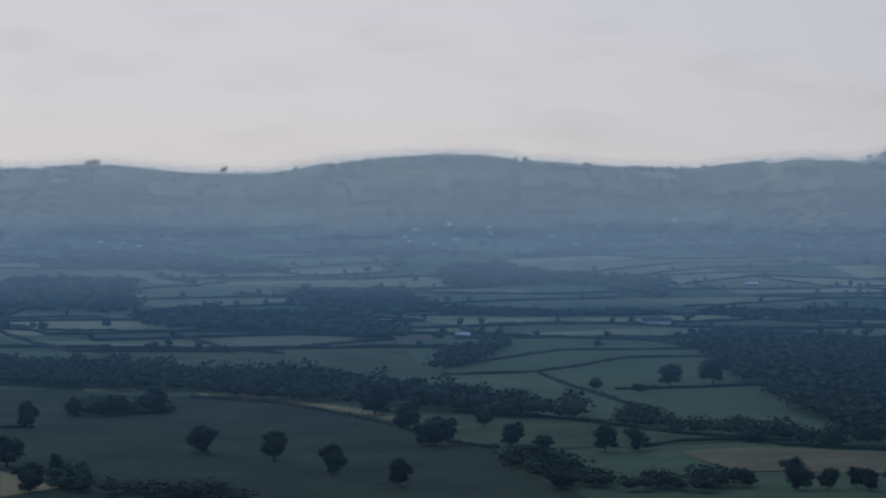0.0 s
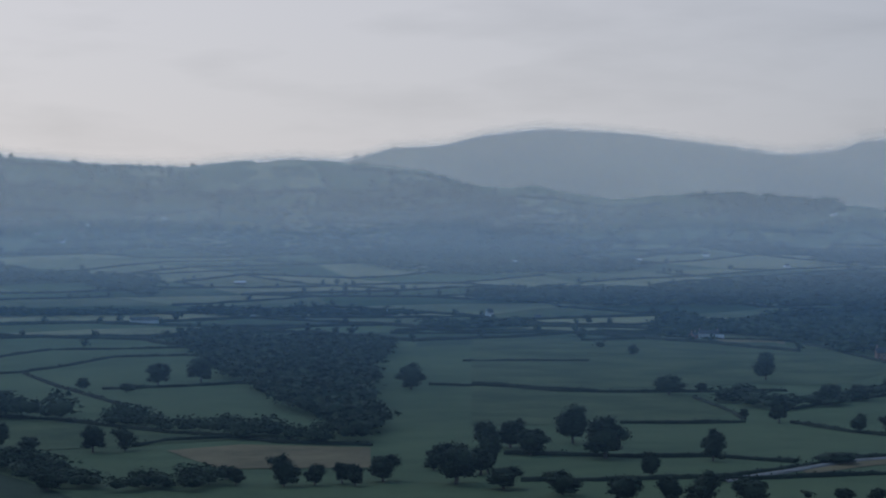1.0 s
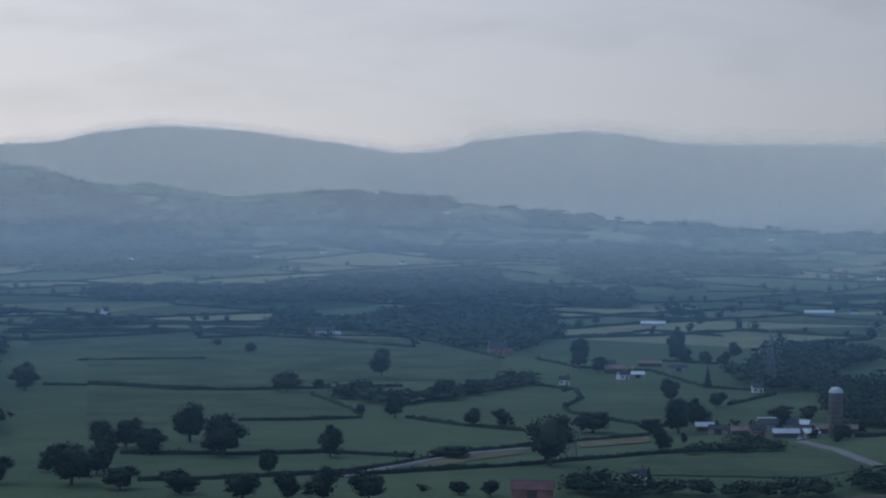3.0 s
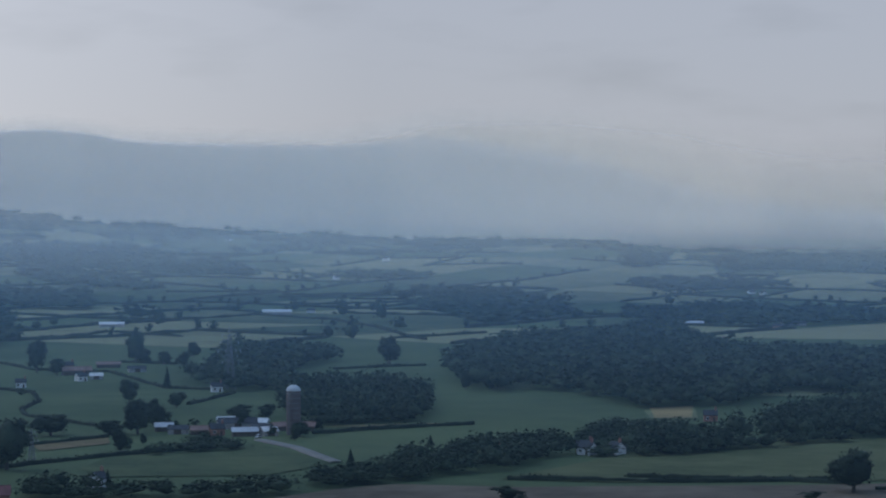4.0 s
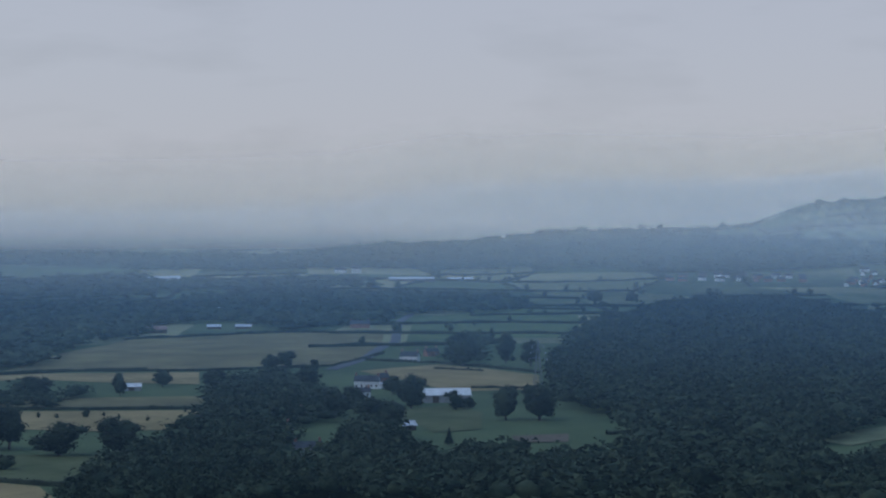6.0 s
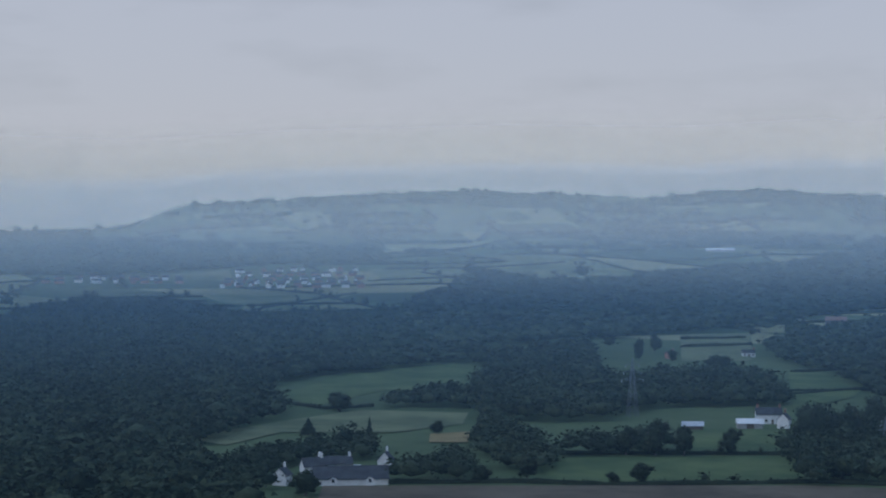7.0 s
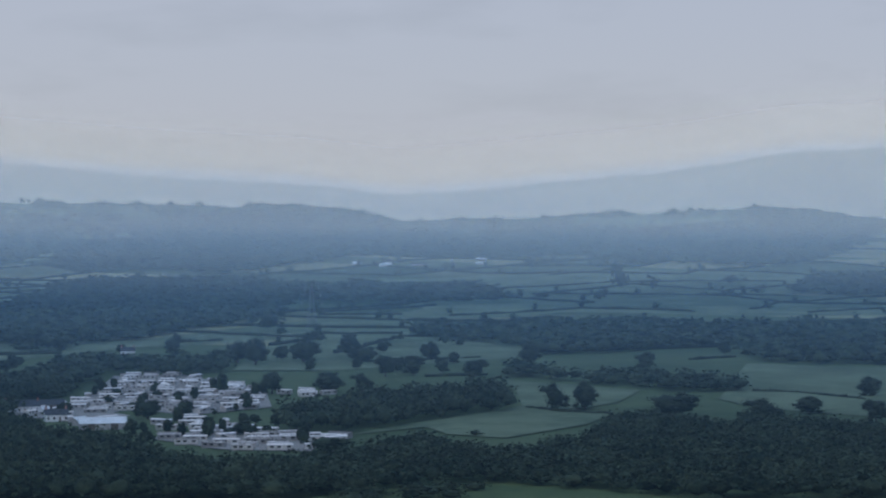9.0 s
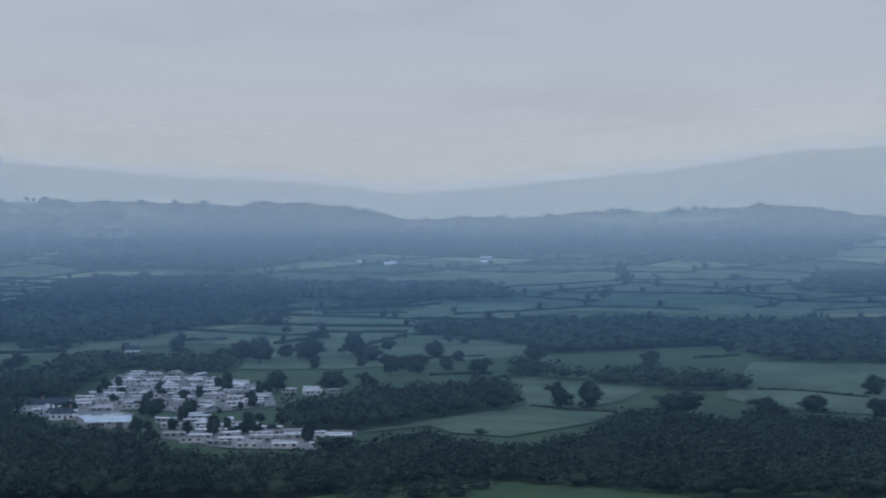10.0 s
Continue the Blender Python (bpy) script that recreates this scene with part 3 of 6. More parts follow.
def gable_walls(bm, L, D, E, R):
    """Closed walls with gables along x."""
    v = [bm.verts.new(c) for c in ((-L / 2, -D / 2, -0.6), (L / 2, -D / 2, -0.6), (L / 2, D / 2, -0.6), (-L / 2, D / 2, -0.6),
                                   (-L / 2, -D / 2, E), (L / 2, -D / 2, E), (L / 2, D / 2, E), (-L / 2, D / 2, E), (-L / 2, 0, R), (L / 2, 0, R))]
    for f in ((0, 1, 5, 4), (2, 3, 7, 6), (1, 2, 6, 9, 5), (3, 0, 4, 8, 7), (4, 5, 9, 8), (6, 7, 8, 9), (3, 2, 1, 0)):
        bm.faces.new([v[k] for k in f])


def roof_slab(L, D, E, R, side, over=0.35, thick=0.18):
    bm = bmesh.new()
    rise = (R - E) / (D / 2)
    y0, z0 = -side * (D / 2 + over), E - over * rise + 0.06
    pts = [(-L / 2 - over, y0, z0), (L / 2 + over, y0, z0), (L / 2 + over, 0, R + 0.06), (-L / 2 - over, 0, R + 0.06)]
    lo = [bm.verts.new(p) for p in pts]
    hi = [bm.verts.new((p[0], p[1], p[2] + thick)) for p in pts]
    bm.faces.new(lo)
    bm.faces.new(hi)
    for k in range(4):
        bm.faces.new((lo[k], lo[(k + 1) % 4], hi[(k + 1) % 4], hi[k]))
    bmesh.ops.recalc_face_normals(bm, faces=bm.faces)
    return bm


HOUSE_WORDS = {"white": ("white", "slate", "white-painted farmhouse with grey slate roof among trees"), "brick": ("brick", "slate", "red brick country house with slate roof"),
               "pink": ("pink", "red", "pinkish rendered house with red tiled roof"), "manor": ("white", "slate", "long white country house with dark slate roof and chimneys"),
               "slate": ("stone", "slate", "grey stone house with dark slate roof")}


def house(x, y, wide, high, look_, rot):
    wall, cover, words = HOUSE_WORDS[look_]
    far = math.hypot(x, y) > 1900
    L, R = max(wide, 6.0), max(high, 5.0)
    D = min(max(0.55 * L, 5.0), 8.5)
    E = R * 0.60
    ob = base("house", x, y, facing(x, y, rot))
    bm = bmesh.new()
    gable_walls(bm, L, D, E, R)
    walls = part("wall", bm, wall, ob)
    for s in (1, -1):
        part("roof", roof_slab(L, D, E, R, s), cover, ob, "slate roof slope" if cover == "slate" else "red tiled roof slope")
    for s in ((-1, 1) if L > 9 else (1,)):
        bm = bmesh.new()
        box(bm, s * (L / 2 - 0.7), 0, R - 0.5, 0.9, 0.7, 1.9)
        box(bm, s * (L / 2 - 0.7), 0, R + 1.35, 1.05, 0.85, 0.15)
        box(bm, s * (L / 2 - 0.7), 0, R + 1.5, 0.3, 0.3, 0.4)
        part("chimney", bm, wall if look_ == "manor" else "brick", ob, "chimney stack with pot")
    if not far:
        n = max(2, int(L / 2.6))
        for k in range(n):
            cx = -L / 2 + L * (k + 0.5) / n
            for row in ((0.9, 2.9) if E > 4.6 else (0.9,)):
                if row == 0.9 and k == n // 2:
                    bm = bmesh.new()
                    box(bm, cx, -D / 2 - 0.02, 0.0, 1.0, 0.12, 2.05)
                    part("door", bm, "timber", ob, "dark wooden door")
                    continue
                bm = bmesh.new()
                for dx, dz, sx, sz in ((-0.55, 0, 0.1, 1.3), (0.55, 0, 0.1, 1.3), (0, 0, 1.2, 0.1), (0, 1.25, 1.2, 0.1)):
                    box(bm, cx + dx, -D / 2 - 0.03, row + dz, sx, 0.10, sz)
                win = part("window", bm, "white", ob)
                bm = bmesh.new()
                box(bm, cx, -D / 2 - 0.015, row + 0.08, 1.0, 0.05, 1.18)
                part("pane", bm, "glass", win)
    if L > 12 and not far:
        bm = bmesh.new()
        gable_walls(bm, L * 0.3, D * 0.6, E * 0.55, E * 0.85)
        ell = part("annexe", bm, wall, ob)
        ell.matrix_basis = pose(L / 2 + L * 0.15 - 0.2, -D * 0.1, 0)
    tagged(ob, words, "house", "country houses")


BARN_WORDS = {"white": ("stone", "white", "long low barn with whitish sheet roof"), "pale": ("timber", "pale", "farm shed with pale grey sheet roof"),
              "slate": ("stone", "slate", "grey stone barn with slate roof"), "red": ("brick", "red", "long barn with dull red tiled roof"),
              "rust": ("timber", "rust", "old farm shed with rusty brown roof"), "manor": ("white", "slate", "long white wing with dark slate roof and white gables")}


def barn(x, y, wide, high, look_, rot):
    wall, cover, words = BARN_WORDS[look_]
    L, R = max(wide, 6.0), max(high, 3.6)
    D = min(max(0.45 * L, 6.0), 14.0)
    E = max(R * (0.38 if look_ == "manor" else 0.58), 2.2)
    far = math.hypot(x, y) > 1900
    ob = base("barn", x, y, facing(x, y, rot))
    bm = bmesh.new()
    gable_walls(bm, L, D, E, R)
    part("wall", bm, wall, ob)
    for s in (1, -1):
        part("roof", roof_slab(L, D, E, R, s, 0.5, 0.14), cover, ob)
    if not far:
        for k in range(max(1, int(L / 9))):
            cx = -L / 2 + L * (k + 0.5) / max(1, int(L / 9))
            if look_ == "manor":
                bm = bmesh.new()
                gable_walls(bm, 3.4, 3.0, E * 0.9, E * 1.35)
                g = part("gable", bm, "white", ob, "white dormer gable")
                g.matrix_basis = pose(cx, -D / 2 + 0.9, 0, 0, 0, 90)
                for s in (1, -1):
                    part("gable_roof", roof_slab(3.4, 3.0, E * 0.9, E * 1.35, s, 0.2), "slate", g)
                bm = bmesh.new()
                box(bm, 0, 0, 0, 0.05, 1.0, 1.2)
                q = part("pane", bm, "glass", g)
                q.matrix_basis = pose(-1.72, 0, 1.0)
            else:
                bm = bmesh.new()
                box(bm, cx, -D / 2 - 0.03, 0, 3.2, 0.12, min(3.2, E * 0.85))
                box(bm, cx, -D / 2 - 0.08, min(3.2, E * 0.85), 3.6, 0.1, 0.14)
                part("barn_door", bm, "timber", ob)
        bm = bmesh.new()
        strut(bm, (-L / 2 - 0.4, 0, R + 0.22), (L / 2 + 0.4, 0, R + 0.22), 0.22)
        part("ridge", bm, cover, ob)
    tagged(ob, words, "barn", "farm buildings")


def tower(name, x, y, wide, high, wall, cap, words, hoops):
    ob = base(name, x, y)
    rad, body = wide / 2, high - wide * 0.42
    bm = bmesh.new()
    bmesh.ops.create_cone(bm, cap_ends=True, segments=32, radius1=rad, radius2=rad, depth=body + 0.6, matrix=Matrix.Translation((0, 0, body / 2 - 0.3)))
    part("body", bm, wall, ob)
    bm = bmesh.new()
    bmesh.ops.create_uvsphere(bm, u_segments=32, v_segments=16, radius=rad * 1.03, matrix=Matrix.LocRotScale((0, 0, body), None, (1, 1, 0.82)))
    bmesh.ops.delete(bm, geom=[v for v in bm.verts if v.co.z < body - 0.02], context="VERTS")
    part("dome", bm, cap, ob, "pale metal dome")
    for k in range(hoops):
        z = body * (k + 0.5) / hoops
        bm = bmesh.new()
        bmesh.ops.create_cone(bm, segments=32, radius1=rad + 0.06, radius2=rad + 0.06, depth=0.16, matrix=Matrix.Translation((0, 0, z)))
        part("hoop", bm, "steel", ob)
    bm = bmesh.new()
    a = radians(200)
    for d in (-0.25, 0.25):
        cx, cy = (rad + 0.2) * math.cos(a) - d * math.sin(a), (rad + 0.2) * math.sin(a) + d * math.cos(a)
        strut(bm, (cx, cy, 0), (cx, cy, body), 0.08)
    for k in range(int(body)):
        strut(bm, ((rad + 0.2) * math.cos(a) + 0.25 * math.sin(a), (rad + 0.2) * math.sin(a) - 0.25 * math.cos(a), k + 0.5),
              ((rad + 0.2) * math.cos(a) - 0.25 * math.sin(a), (rad + 0.2) * math.sin(a) + 0.25 * math.cos(a), k + 0.5), 0.05)
    part("ladder", bm, "steel", ob)
    tagged(ob, words, "silo")


def silo(x, y, wide, high):
    tower("silo", x, y, wide, high, "concrete", "pale", "tall brownish tower silo with pale metal dome", 9)


def tank(x, y, wide, high):
    tower("feed_tank", x, y, wide, high, "steel", "pale", "small grey feed tank with pale top", 3)


def pylon_at(x, y, high):
    """A lattice pylon: four tapering legs, cross bracing and three pairs of arms."""
    ob = base("pylon", x, y, facing(x, y, 20))
    b, t, wst = high * 0.085, high * 0.016, 0.15
    at = lambda s, u, z: Vector((s * (b + (t - b) * min(1, z / high * 1.15)), u * (b + (t - b) * min(1, z / high * 1.15)), z))
    for s in (-1, 1):
        for u in (-1, 1):
            bm = bmesh.new()
            strut(bm, at(s, u, -0.5), at(s, u, high * 0.87), wst)
            strut(bm, at(s, u, high * 0.87), (0, 0, high), wst * 0.8)
            part("leg", bm, "steel", ob)
    zs = [high * q for q in (0.0, 0.16, 0.30, 0.42, 0.52, 0.61, 0.69, 0.76, 0.82, 0.87)]
    bm = bmesh.new()
    for z0, z1 in zip(zs, zs[1:]):
        for s, u, s2, u2 in ((-1, -1, 1, -1), (1, -1, 1, 1), (1, 1, -1, 1), (-1, 1, -1, -1)):
            strut(bm, at(s, u, z0), at(s2, u2, z1), wst * 0.55)
            strut(bm, at(s2, u2, z0), at(s, u, z1), wst * 0.55)
    part("bracing", bm, "steel", ob)
    for z, reach in ((0.62, 0.19), (0.75, 0.155), (0.87, 0.12)):
        for s in (-1, 1):
            bm = bmesh.new()
            tip = (s * high * reach, 0, high * z + 0.2)
            for u in (-1, 1):
                strut(bm, at(s, u, high * z), tip, wst * 0.7)
                strut(bm, at(s, u, high * (z + 0.05)), tip, wst * 0.55)
            arm = part("arm", bm, "steel", ob)
            bm = bmesh.new()
            strut(bm, tip, (tip[0], 0, tip[2] - high * 0.05), 0.25)
            part("insulator", bm, "stone", arm)
    tagged(ob, "grey steel lattice pylon standing in the fields", "pylon", "pylons")


def lane(kind, wide, line):
    """A lane or track as a raised strip with rounded shoulders, draped on the land."""
    line = np.array(line, float)
    d = np.concatenate([[0], np.cumsum(np.hypot(*np.diff(line, axis=0).T))])
    t = np.linspace(0, d[-1], int(d[-1] / 8) + 2)
    x, y = np.interp(t, d, line[:, 0]), np.interp(t, d, line[:, 1])
    tx, ty = np.gradient(x), np.gradient(y)
    q = np.hypot(tx, ty)
    nx, ny = -ty / q, tx / q
    cols = [np.stack([x + nx * wide * a, y + ny * wide * a, ground_z(x + nx * wide * a, y + ny * wide * a) + h], -1) for a, h in ((-0.6, 0.2), (-0.5, 0.74), (0, 0.8), (0.5, 0.74), (0.6, 0.2))]
    v = np.stack(cols, 1).reshape(-1, 3)
    f = [(k * 5 + m, k * 5 + m + 1, k * 5 + m + 6, k * 5 + m + 5) for k in range(len(t) - 1) for m in range(4)]
    ob = new("road" if kind == "lane" else "track", arrays(kind, v, np.array(f)[:, ::-1], "tarmac" if kind == "lane" else "track"))
    tagged(ob, "narrow grey country lane between hedges" if kind == "lane" else "pale stony farm track across a field", "road", kind="structure")


# ---- caravans ----
CARAVAN = []


def caravan_meshes():
    def made(name, mat, fill):
        bm = bmesh.new()
        fill(bm)
        me = bpy.data.meshes.new(name)
        bm.normal_update()
        bm.to_mesh(me)
        bm.free()
        me.materials.append(MAT[mat])
        return me

    def body(bm):
        box(bm, 0, 0, 0.55, 9.6, 3.2, 2.1)
        bmesh.ops.bevel(bm, geom=[e for e in bm.edges if abs(e.verts[0].co.z - e.verts[1].co.z) > 1], offset=0.25, segments=2, affect="EDGES")

    def top(bm):
        v = [bm.verts.new(c) for c in ((-4.95, -1.75, 2.65), (4.95, -1.75, 2.65), (4.95, 1.75, 2.65), (-4.95, 1.75, 2.65), (-4.85, 0, 3.12), (4.85, 0, 3.12))]
        for f in ((0, 1, 5, 4), (2, 3, 4, 5), (1, 2, 5), (3, 0, 4), (3, 2, 1, 0)):
            bm.faces.new([v[k] for k in f])

    return {"body": made("body", "cream", body), "roof": made("roof", "caravan_roof", top),
            "skirt": made("skirt", "stone", lambda bm: box(bm, 0, 0, -0.1, 9.3, 2.9, 0.66)),
            "window": made("window", "glass", lambda bm: box(bm, 0, 0, 0, 1.5, 0.06, 0.9)),
            "door": made("door", "white", lambda bm: box(bm, 0, 0, 0, 0.8, 0.07, 1.85)),
            "step": made("step", "timber", lambda bm: (box(bm, 0, 0, -0.1, 1.2, 0.5, 0.3), box(bm, 0, 0.3, 0.2, 1.2, 0.4, 0.25)))}


def caravan(x, y, turn, stretch):
    if not CARAVAN:
        CARAVAN.append(caravan_meshes())
    me = CARAVAN[0]
    ob = base("static_caravan", x, y, turn)
    ob.scale = (stretch, 1, 0.88)
    for n in ("skirt", "body", "roof"):
        child(n, me[n], ob)
    for sx in (-3.2, 0.4, 3.0):
        child("window", me["window"], ob, at=pose(sx, -1.63, 1.3))
        child("window", me["window"], ob, at=pose(sx, 1.63, 1.3))
    child("door", me["door"], ob, at=pose(-1.4, -1.64, 0.62))
    child("step", me["step"], ob, at=pose(-1.4, -2.1, 0))
    tagged(ob, "pale cream static caravan on a gravel pitch", "caravan", "static caravans")


parked = []


def pitches(poly, turn, rows, gap, clear=0.97):
    p = np.array(poly, float)
    c = p.mean(0)
    a = radians(turn)
    u, w = np.array([math.cos(a), math.sin(a)]), np.array([-math.sin(a), math.cos(a)])
    for i_ in range(-20, 21):
        for j_ in range(-40, 41):
            q = c + u * (i_ * gap + rng.uniform(-2.2, 2.2)) + w * (j_ * rows + rng.uniform(-2.0, 2.0))
            if inside(q[:1], q[1:], poly)[0] and rng.random() < clear and all(math.hypot(*(q - p)) > 7.5 for p in parked):
                parked.append(q)
                caravan(float(q[0]), float(q[1]), turn + float(rng.normal(0, 16)) + (90 if rng.random() < 0.2 else 0), float(rng.uniform(0.85, 1.12)))


# ---- parked cars ----
def car(x, y, turn, paint, words):
    ob = base("car", x, y, turn)
    bm = bmesh.new()
    box(bm, 0, 0, 0.35, 4.2, 1.75, 0.55)
    bmesh.ops.bevel(bm, geom=list(bm.edges), offset=0.14, segments=2, affect="EDGES")
    part("body", bm, paint, ob)
    bm = bmesh.new()
    v = [bm.verts.new(c) for c in ((-1.7, -0.8, 0.88), (1.2, -0.8, 0.88), (1.2, 0.8, 0.88), (-1.7, 0.8, 0.88), (-1.35, -0.66, 1.42), (0.45, -0.66, 1.42), (0.45, 0.66, 1.42), (-1.35, 0.66, 1.42))]
    for f in ((0, 1, 5, 4), (1, 2, 6, 5), (2, 3, 7, 6), (3, 0, 4, 7)):
        bm.faces.new([v[k] for k in f])
    part("window", bm, "glass", ob)
    bm = bmesh.new()
    box(bm, -0.45, 0, 1.415, 1.84, 1.34, 0.07)
    part("roof", bm, paint, ob)
    for sx in (-1.3, 1.3):
        for sy in (-0.82, 0.82):
            bm = bmesh.new()
            bmesh.ops.create_cone(bm, cap_ends=True, segments=16, radius1=0.32, radius2=0.32, depth=0.2, matrix=pose(sx, sy, 0.32, 90))
            part("wheel", bm, "rubber", ob)
    tagged(ob, words, "car", "parked cars")


# ---- fields and roads ----
field("pasture_backlit", [(-256, 1255), (-225, 1244), (-183, 1205), (-137, 1186), (-83, 1120), (-50, 1050), (-22, 987), (4, 909), (22, 879), (24, 811), (42, 747), (50, 706), (-156, 708), (-275, 1254)])
field("pasture", [(-431, 1965), (-321, 1706), (-270, 1585), (-155, 1641), (-99, 1702), (-39, 1798), (-18, 1530), (-55, 1459), (-90, 1543), (-179, 1512), (-243, 1599), (-333, 1632)])
field("stubble", [(94, 868), (125, 880), (174, 855), (161, 790), (107, 801), (99, 838)])
field("straw", [(-137, 1209), (-93, 1173), (-53, 1098), (-23, 1044), (-22, 1015), (-51, 1072), (-84, 1135), (-131, 1185)])
field("straw", [(-208, 1259), (-177, 1252), (-174, 1231), (-204, 1237)])
field("straw", [(-163, 798), (-131, 745), (-147, 720)])
field("pasture", [(7, 1037), (56, 1002), (100, 931), (128, 901), (82, 890), (49, 883), (22, 896), (9, 957)])
field("pasture_light", [(-389, 2749), (-299, 2999), (-214, 2901), (-210, 2656), (-326, 2588)])
field("pasture_light", [(-259, 3512), (-101, 3723), (-93, 3454), (-232, 3388)])
field("bare_soil", [(-78, 1832), (-23, 1981), (8, 1907), (-12, 1815), (-39, 1778)])
field("pasture", [(456, 1806), (514, 1674), (590, 1703), (675, 1640), (665, 1525), (619, 1326), (589, 1260), (522, 1189), (472, 1199), (387, 1156), (340, 1183), (309, 1225)])
field("pasture", [(303, 1199), (335, 1163), (362, 1129), (413, 1117), (385, 1002), (349, 960), (316, 968), (237, 940)])
field("stubble", [(409, 804), (450, 815), (438, 792), (399, 778)])
field("pasture", [(407, 737), (462, 744), (485, 754), (462, 665), (417, 641), (371, 671), (375, 701)])
field("stubble", [(309, 735), (345, 770), (377, 785), (365, 761), (336, 744), (306, 724)])
field("stubble", [(637, 1695), (681, 1655), (663, 1612), (626, 1665)])
field("bare_soil", [(380, 585), (413, 592), (436, 591), (461, 561), (550, 504), (586, 489), (542, 451)])
field("pasture_gold", [(473, 582), (583, 630), (669, 630), (702, 606), (720, 582), (602, 487), (501, 550)])
field("straw", [(544, 793), (576, 781), (608, 764), (570, 773)])
field("pasture_light", [(824, 1026), (898, 1071), (772, 918), (750, 928)])
field("pasture_light", [(721, 775), (760, 780), (705, 721), (686, 733)])
field("straw", [(1753, 1513), (1805, 1502), (1529, 1273), (1493, 1282)])
field("pasture_light", [(1317, 1125), (1455, 1047), (1288, 927), (1291, 1035)])
field("straw", [(966, 787), (991, 770), (929, 721), (913, 740)])
field("straw", [(1906, 1465), (2013, 1364), (1946, 1318), (1856, 1418)])
field("pasture_light", [(871, 844), (907, 812), (877, 785), (837, 809)])
field("straw", [(736, 787), (764, 785), (707, 727), (689, 733)])
field("dry_grass", [(1210, 648), (1349, 686), (1611, 752), (1753, 674), (1784, 589), (1464, 487), (1325, 471), (1245, 554)])
field("straw", [(1042, 644), (1133, 652), (1187, 612), (1216, 519), (1132, 483), (1126, 537), (1138, 594), (1082, 623)])
field("dry_grass", [(935, 626), (999, 639), (1025, 604), (1035, 527), (1071, 450), (1014, 433), (970, 559)])
field("straw", [(852, 583), (930, 585), (951, 541), (985, 420), (878, 375), (859, 415), (858, 465), (844, 516), (830, 558)])
field("dry_grass", [(707, 510), (779, 539), (810, 478), (766, 441), (722, 431), (715, 462)])
field("straw", [(617, 451), (673, 476), (702, 454), (688, 406), (664, 342), (619, 311), (585, 372)])
field("pasture_gold", [(689, 413), (759, 432), (769, 366), (684, 325), (671, 341), (687, 384)])
field("pasture_gold", [(595, 430), (598, 409), (585, 374), (562, 417), (549, 440), (581, 466)])
field("pasture_gold", [(991, 324), (1042, 306), (990, 278), (911, 256), (891, 272)])
field("pasture_bright", [(1604, 513), (2047, 644), (2328, 614), (2192, 512), (1761, 411), (1754, 463)])
field("straw", [(1251, 429), (1341, 406), (1254, 317), (1161, 293), (1140, 326), (1152, 349)])
field("pasture_light", [(2685, 312), (2724, 128), (2377, 160), (2404, 235)])
field("straw", [(2855, 946), (2930, 896), (2822, 863), (2780, 913)])
field("straw", [(2976, 889), (2965, 844), (2875, 818), (2887, 858)])
field("bare_soil", [(886, 236), (902, 215), (869, 207), (864, 228)])
field("pasture_bright", [(1151, 96), (1360, 75), (1457, 19), (1393, -21), (1195, -9), (1201, 41), (1066, 70)])
field("pasture_light", [(911, 116), (990, 80), (1052, 47), (1041, -5), (978, -2), (933, 27), (936, 76), (877, 94)])
field("pasture_bright", [(784, -30), (819, -36), (824, -130), (757, -120), (746, -33)])
field("bare_soil", [(695, 45), (734, 46), (741, -121), (734, -144), (742, -210), (697, -197)])
field("pasture_bright", [(944, -95), (927, -146), (842, -129), (837, -85)])
field("pasture_light", [(1842, -188), (1900, -256), (1483, -200), (1482, -152)])
field("straw", [(923, 12), (933, -5), (878, -4), (880, 12)])
field("pasture_light", [(3149, 132), (3265, -16), (3444, -169), (3353, -252), (2966, -223), (3024, -70), (2900, 84)])
field("pasture_bright", [(1099, -313), (1184, -350), (1237, -415), (1210, -476), (1125, -436), (1046, -351)])
field("straw", [(1158, -291), (1207, -357), (1175, -348), (1133, -291)])
field("meadow", [(2192, -503), (2620, -775), (2782, -981), (2742, -1215), (2228, -987), (1926, -674), (1897, -524)])
field("meadow", [(1696, -445), (1847, -599), (1509, -489), (1379, -416)])
field("pasture_bright", [(1352, -205), (1283, -246), (1146, -207), (1073, -165)])
field("meadow", [(779, -473), (820, -540), (857, -615), (873, -635), (808, -638), (771, -595), (734, -523), (760, -512), (795, -524)])
field("meadow", [(851, -742), (1049, -938), (941, -1013), (684, -737), (763, -726), (805, -723)])
field("meadow", [(1020, -726), (912, -739), (857, -680), (830, -624), (874, -633), (951, -685)])
field("pasture_bright", [(595, -340), (609, -366), (606, -431), (531, -455), (522, -448)])
field("meadow", [(1577, -643), (1549, -744), (1696, -925), (1962, -1292), (1860, -1436), (1747, -1243), (1747, -1137), (1470, -952), (1404, -1027), (1215, -889), (1149, -690), (1169, -630), (1503, -850), (1456, -700), (1334, -544)])
field("meadow", [(2232, -1589), (2436, -1932), (2264, -2119), (1937, -1804), (1781, -1824), (1574, -1613), (1709, -1466), (1856, -1321)])
field("meadow", [(2648, -1081), (2671, -1177), (2374, -1046), (2205, -900)])
field("meadow", [(3574, -1480), (3511, -1688), (2938, -1403), (3385, -1523), (3294, -1345)])
field("gravel", [(987, -441), (1075, -497), (1157, -545), (1153, -587), (1040, -581), (943, -530), (924, -473), (975, -469), (945, -439)])
field("gravel", [(823, -403), (851, -459), (746, -453), (719, -432), (754, -401)])
